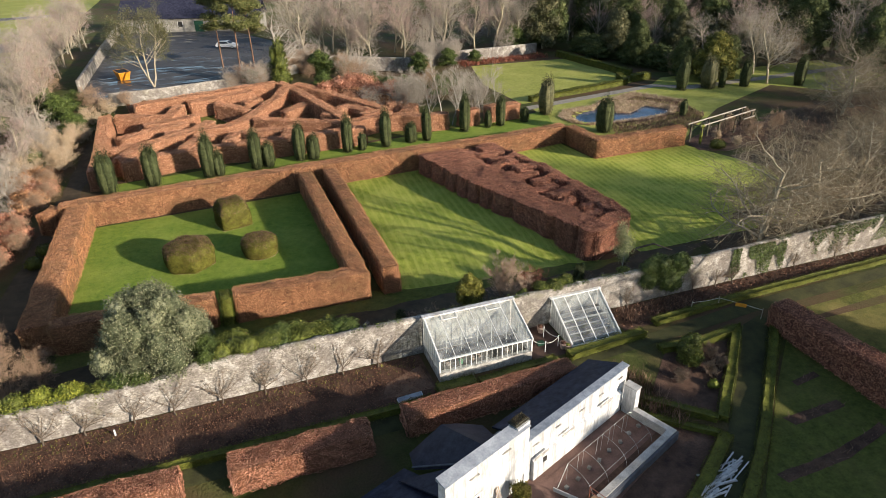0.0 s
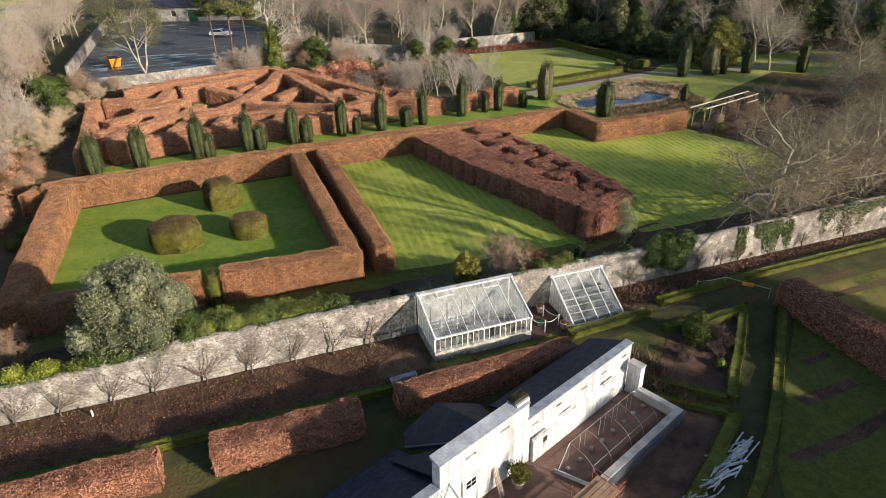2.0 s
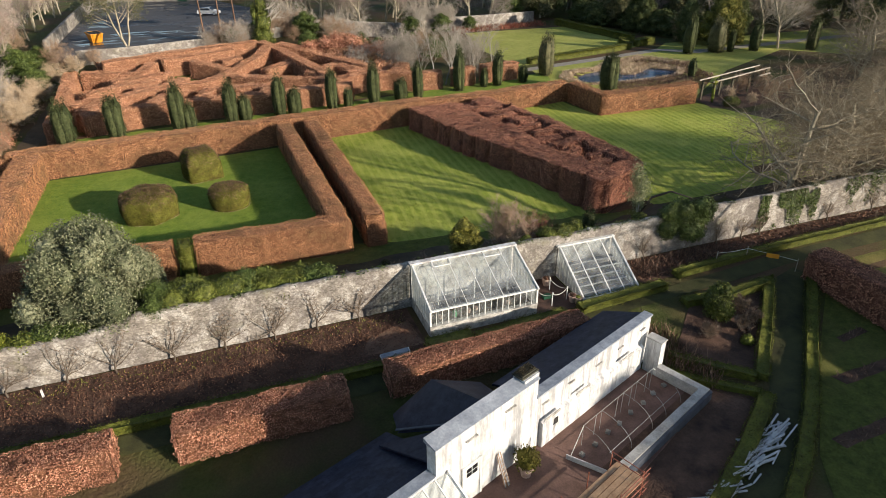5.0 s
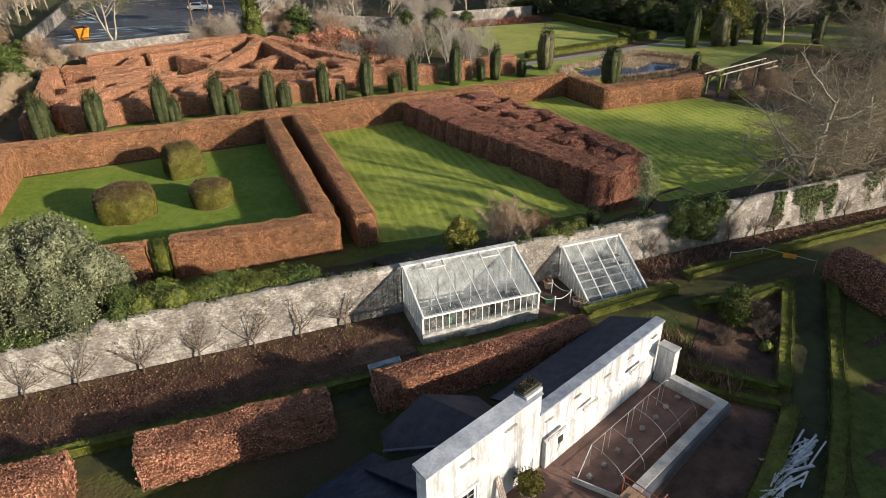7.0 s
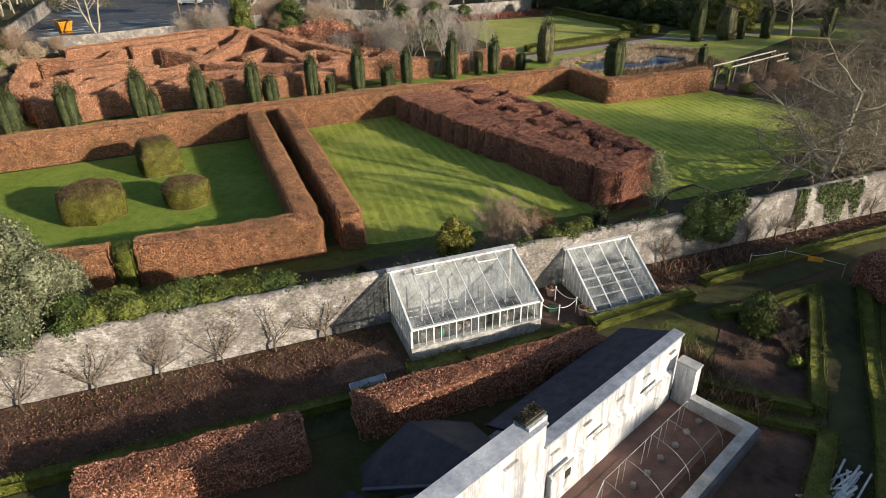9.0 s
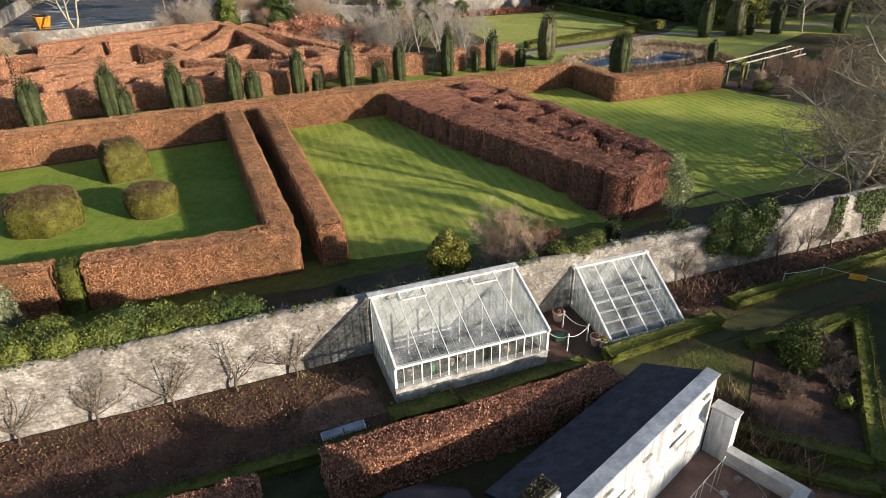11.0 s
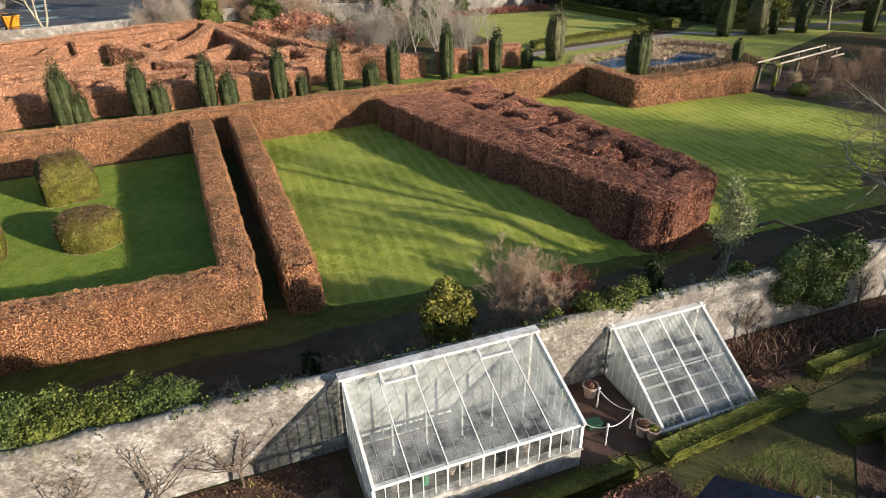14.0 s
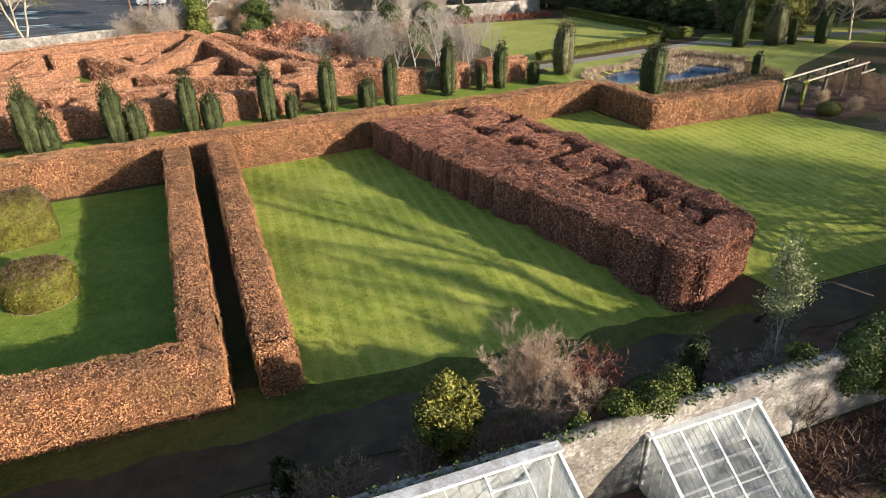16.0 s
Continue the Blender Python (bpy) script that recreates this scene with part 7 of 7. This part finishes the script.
# ---- shared woodland trees ----
W1 = put(bare_tree(301, 13.0, "leafless grey woodland tree", BARK, TWIG, group="woodland trees", spread=0.55, clear=0.2, kids=(11, 8, 7), lengths=(0.5, 0.5, 0.48), fine=3, trunk_r=0.22), 18.5, 131.0)
W2 = put(bare_tree(302, 11.0, "leafless mauve-brown woodland tree", BARK, TWIG_MAUVE, group="woodland trees", spread=0.5, clear=0.12, kids=(12, 8, 7), lengths=(0.5, 0.5, 0.48), fine=3, trunk_r=0.18, upright=0.6), 89.0, 121.5)
W3 = put(bare_tree(303, 8.0, "pale bare birch beside the yew walk", BARK_PALE, TWIG, group="woodland trees", spread=0.42, clear=0.2, kids=(10, 7, 6), lengths=(0.42, 0.5, 0.5), fine=4, trunk_r=0.08, upright=0.6, least=0.0045), 30.6, 79.6)
W4 = put(bare_tree(304, 6.5, "bushy grey leafless shrub", TWIG, TWIG, "bare_shrub", "shrub", "woodland shrubs", spread=0.55, clear=0.03, kids=(6, 6, 6), stems=6, fine=4, trunk_r=0.12), 26.0, 88.0)
W5 = put(bare_tree(305, 5.0, "brown leafless thicket shrub", TWIG_BROWN, TWIG_BROWN, "bare_shrub", "shrub", "woodland shrubs", spread=0.55, clear=0.03, kids=(6, 6, 6), stems=6, fine=4, trunk_r=0.1), 20.5, 100.0)


def evergreen(seed, h, w, mat, label, dens=42, size=0.14, n=24, skirt=0.15):
    rnd = random.Random(seed)
    t = thing("evergreen_tree", label, "tree", group="woodland evergreens")
    part("trunk", Geo().tube([(0, 0, -0.2), (0, 0, h * 0.7)], [h * 0.02, h * 0.01], 7), BARK, t)
    lobes = [((0, 0, h * 0.5), (w * 0.32, w * 0.32, h * 0.36))]
    for k in range(n):
        z = skirt + (0.95 - skirt) * (k + rnd.random()) / n
        r = w * 0.5 * math.sin(math.pi * min(0.98, 0.28 + 0.72 * z)) * rnd.uniform(0.55, 0.95)
        a = k * 2.4 + rnd.uniform(-0.3, 0.3)
        lobes.append(((r * math.cos(a), r * math.sin(a), h * z), (w * rnd.uniform(0.14, 0.22), w * rnd.uniform(0.14, 0.22), h * rnd.uniform(0.07, 0.12))))
    part("crown", crown(lobes, dens * 0.6, size * 1.25, mat, rag=0.4, depth=0.6, core=0.72), None, t)
    return t


E5 = put(evergreen(5, 3.6, 4.6, WOODGREEN, "low dark evergreen woodland shrub", 60, 0.11, 18, 0.08), 74, 111)
E1 = put(evergreen(1, 14, 8, WOODGREEN, "dark green evergreen woodland tree"), 80, 141)
E2 = put(evergreen(2, 8, 6.5, CONIFER, "broad golden-green clipped conifer", 60, 0.1, 30, 0.12), 81.5, 86.6)
E3 = put(evergreen(3, 11, 7, YEW_OLIVE, "olive-green rounded evergreen woodland tree"), 70, 132)
E4 = put(evergreen(4, 4.2, 4.5, IVY, "dense green evergreen shrub", 110, 0.085, 18, 0.1), 18, 112)

rnd = random.Random(77)
kinds = [W1, W2, W2, W1, W2, W2, W1, W4]
# wood at the back
spots = []
for k in range(84):
    x = -2 + 132 * ((k * 0.6180339) % 1.0)
    y = 124 + 26 * rnd.random() + max(0, 18 - x) * 0.4
    if x < 18:
        y += 62
    spots.append((x, y))
for k, (x, y) in enumerate(spots):
    kind = kinds[rnd.randrange(8)] if x < 66 else (E1, E3, E1, W2, W1, W2, E1, W2)[rnd.randrange(8)]
    copy_to(kind, x, y, rnd.uniform(0, 360), rnd.uniform(0.85, 1.35))
# dark shade wood on the east side
for k in range(34):
    x, y = 76 + 40 * rnd.random(), 92 + 34 * rnd.random()
    copy_to((W2, E1, W5, E3, E5)[k % 5], x, y, rnd.uniform(0, 360), rnd.uniform(0.7, 1.2))
for k in range(16):
    x, y = 108 + 22 * rnd.random(), 56 + 34 * rnd.random()
    copy_to((E1, W1, W2)[k % 3], x, y, rnd.uniform(0, 360), rnd.uniform(0.8, 1.2))
for x, y, s in ((88.3, 81.0, 0.95), (84, 91, 0.8), (92, 88, 0.9)):
    copy_to(W1, x, y, 40 * s, s)
for k in range(26):
    t = k / 25
    copy_to(E5, 73 + 8 * t + 2.5 * rnd.random(), 119 - 27 * t + 2 * rnd.random(), rnd.uniform(0, 360), rnd.uniform(0.7, 1.2))
for x, y, s in ((77, 102, 0.6), (78, 90.5, 0.5), (86, 88, 0.5), (110, 118, 1.2), (118, 110, 1.2), (122, 98, 1.2), (112, 104, 1.0), (126, 88, 1.2)):
    copy_to(E1, x, y, 200 * s, s)
copy_to(big, 97.3, 90.0, 33, 0.95)
copy_to(W2, 88.5, 116.5, 70, 1.05)
copy_to(W2, 92, 108, 170, 0.95)
# unseen tree, added to cast a long shadow streak on the middle lawn
copy_to(W1, 46.8, 14.4, 0, 1.6)
W6 = put(bare_tree(306, 3.2, "tan dry bushy shrub beside the path", TWIG_PALE, REED, "bare_shrub", "shrub", "woodland shrubs", spread=0.6, clear=0.02, kids=(6, 6, 6), stems=8, fine=4, trunk_r=0.06), -18.6, 84.0)
for x, y, s in ((-18.2, 80.5, 0.9), (-19.6, 87.5, 1.1), (-17.6, 90.5, 0.9), (-20.6, 83, 1.1), (-21.5, 79, 1.0), (-16.6, 95.5, 0.8), (-14.6, 98.5, 0.7), (-22.5, 90, 1.1)):
    copy_to(W6, x, y, 130 * s, s)
# scrub round the pergola
for x, y, s in ((59.5, 60.4, 0.42), (62.0, 61.6, 0.5), (65.0, 61.0, 0.45), (61.0, 64.0, 0.4), (67.0, 63.6, 0.5), (60.2, 57.6, 0.4), (63.5, 58.4, 0.5), (69.0, 60.5, 0.55), (66.5, 66.2, 0.4)):
    copy_to(W5 if s > 0.43 else W6, x, y, 500 * s, s)
# thickets behind the maze
for k in range(34):
    x, y = 14 + 34 * rnd.random(), 0
    y = 84 + 30 * rnd.random() + max(0, 26 - x) * 0.7
    if x > 40 and y > 84:
        y = 118 + 3 * rnd.random()
    copy_to((W4, W5, W4, W3, E4)[rnd.randrange(5)] if y > 90 else (W4, W3)[rnd.randrange(2)], x, y, rnd.uniform(0, 360), rnd.uniform(0.55, 0.9))
for x, y, s in ((33.0, 82.5, 0.95), (36.5, 83.5, 0.85), (39.0, 83.2, 0.7), (28.4, 82.0, 0.9), (35.0, 86.0, 0.9), (31.5, 86.5, 0.9)):
    copy_to(W3, x, y, 97 * s, s)
for x, y, s in ((44, 117.5, 0.8), (50, 118.2, 0.6), (36.8, 113.5, 0.9), (62, 126, 1.3)):
    copy_to(E4, x, y, 61 * s, s)
for k in range(26):
    x = 2 + 24 * rnd.random()
    copy_to((W5, W4, E4, W5)[k % 4], x, 101.5 + max(0, x - 6) * 0.7 + 9 * rnd.random(), rnd.uniform(0, 360), rnd.uniform(0.45, 0.85))
# west side: pale trees and scrub beyond the path
for k in range(84):
    y = 42 + 82 * ((k * 0.618) % 1.0)
    x = -20.5 - max(0, y - 70) * 0.06 - 16 * rnd.random() ** 1.3
    kind = (W4, W4, W2, W3, W1, W5, W4, E4)[rnd.randrange(8)]
    s = rnd.uniform(0.5, 0.8) if kind in (W1, W2) else rnd.uniform(0.55, 0.9)
    copy_to(kind, x, y, rnd.uniform(0, 360), s)
for k in range(22):
    y = 108 + 70 * k / 22
    copy_to((W2, W1)[k % 2], -25 - 5 * rnd.random(), y, rnd.uniform(0, 360), rnd.uniform(0.7, 0.95))
for x, y, s in ((-18.6, 93, 0.75), (-16.5, 99, 0.8), (-20.5, 97, 0.9), (-24, 103, 0.9), (-12.5, 100.0, 0.5), (-19, 101, 0.7)):
    copy_to((E4, W5, E4)[int(s * 20) % 3], x, y, 77 * s, s)
for x, y, s in ((-15.2, 36.6, 0.75), (-13.4, 37.6, 0.55), (-16.6, 39.8, 0.7), (-17.5, 42.5, 0.7)):
    copy_to(W5, x, y, 77 * s, s)
rnd = random.Random(5)
for x, y, s in ((-19.8, 75, 1.0), (-19.0, 71.5, 0.9), (-19.6, 68, 0.95), (-20.0, 62.5, 0.9), (-19.2, 59.5, 0.8), (-20.2, 56.5, 0.8), (-21.8, 73, 1.0), (-22, 60, 0.9)):
    lob = [((rnd.uniform(-1.1, 1.1) * s, rnd.uniform(-1.4, 1.4) * s, rnd.uniform(0.5, 1.5) * s), (rnd.uniform(0.7, 1.1) * s, rnd.uniform(0.7, 1.1) * s, rnd.uniform(0.5, 0.8) * s)) for _ in range(9)]
    bush(x, y, lob, 60, 0.075, BEECH if s > 0.9 else BEECH_DARK, "rough overgrown russet beech beside the dark path", "beech_bush", "shrub", "rough beech", rag=0.5, depth=1.0, core=0.55)
    copy_to(W5, x + 0.8, y - 1.2, 300 * s, 0.55 * s)
hedge([(9, 100.5), (14, 99.5), (20, 96), (24, 90)], 3.0, [2.9, 2.8, 2.6, 2.6], "unclipped tall beech hedge behind the maze", rag=0.4, density=30, size=0.11, group="rough beech")
for x, y, s in ((16.6, 96.5, 1.1), (19.6, 97.8, 1.2), (22.6, 98.6, 1.3), (25.2, 95.6, 1.1), (26.2, 90.4, 1.0), (22.4, 92.6, 1.1), (18.6, 91.4, 1.0), (24.2, 87.2, 0.9), (20.4, 87.6, 0.9)):
    lob = [((rnd.uniform(-1.3, 1.3) * s, rnd.uniform(-1.3, 1.3) * s, rnd.uniform(0.6, 2.2) * s), (rnd.uniform(0.6, 1.0) * s, rnd.uniform(0.6, 1.0) * s, rnd.uniform(0.5, 0.8) * s)) for _ in range(9)]
    bush(x, y, lob, 55, 0.1, BEECH_RED if s > 1 else BEECH_MAZE, "unclipped russet beech behind the maze", "beech_bush", "shrub", "rough beech", rag=0.5, depth=0.9, core=0.6)
hedge([(-12, 97.5), (-3, 99.5)], 2.2, [g1(-12, 97.5) + 1.2, g1(-3, 99.5) + 1.0], "rough low beech growth under the wall", rag=0.35, density=40, group="rough beech")
bush(-16.2, 57.0, [((0, 0, 0.4), (0.8, 0.8, 0.5))], 130, 0.06, BOX, "low clipped box mound beside the path")
bush(-16.6, 54.6, [((0, 0, 0.4), (0.8, 0.8, 0.5))], 130, 0.06, BOX, "low clipped box mound beside the path")
bush(-14.8, 66.2, [((0, 0, 0.3), (0.3, 0.3, 0.4))], 130, 0.06, HOLM, "small grey-leaved plant by the hedge corner")

# ---- far lawn hedges ----
FB = "long low clipped box hedge round the far lawn"
for line, w, h in (([(68.2, 117), (69.4, 106), (71.0, 95.5)], 1.1, 1.2), ([(46.2, 86.4), (56, 88.2), (66.4, 90.3)], 1.0, 0.95), ([(68.6, 91.6), (72.6, 92.4)], 1.2, 1.2), ([(66.6, 90.5), (68.2, 95)], 1.0, 1.0)):
    hedge(line, w, [g1(x, y) + h for x, y in line], FB, BOX, 0.08, 45, 0.06, "far box hedges", "box_hedge", "hedge", step=0.8)
tagged(new("border_plants", blades(scatter([(46, 115), (66, 116.5), (66, 120), (46, 119)], 18), 0.6, 0.6, 0.1, REDSTALK, "border_plants")), "russet dead border under the back wall", "dead plants", kind="stuff")

# ---- fields and unseen shade trees out of the garden ----
sheet("field", [(-160, 120), (-34, 120), (-34, 330), (-160, 330)], LAWN_PALE, 0.05, "pale green pasture beyond the trees", "field", cell=30)
sheet("field_road", [(-160, 196), (-34, 224), (-34, 231), (-160, 204)], ASPHALT, 0.09, "wet road across the pasture", "road", cell=30)
sheet("field_pool", [(-60, 158), (-36, 160), (-36, 176), (-62, 170)], ASPHALT, 0.09, "wet hardstanding beyond the trees", "yard", cell=30)
# trees out of view, added only to shade the plots and dapple the garden
for x, y, s in ((46, -4, 0.8), (60, -2, 1.05), (42, -10, 0.8), (49, -14, 1.0)):
    copy_to(E1, x, y, 90 * s, s)
for x, y, s in ((36, -8, 1.0), (31, -14, 1.0), (44, 8, 0.9), (24, -18, 0.9)):
    copy_to(W1, x, y, 140 * s, s)
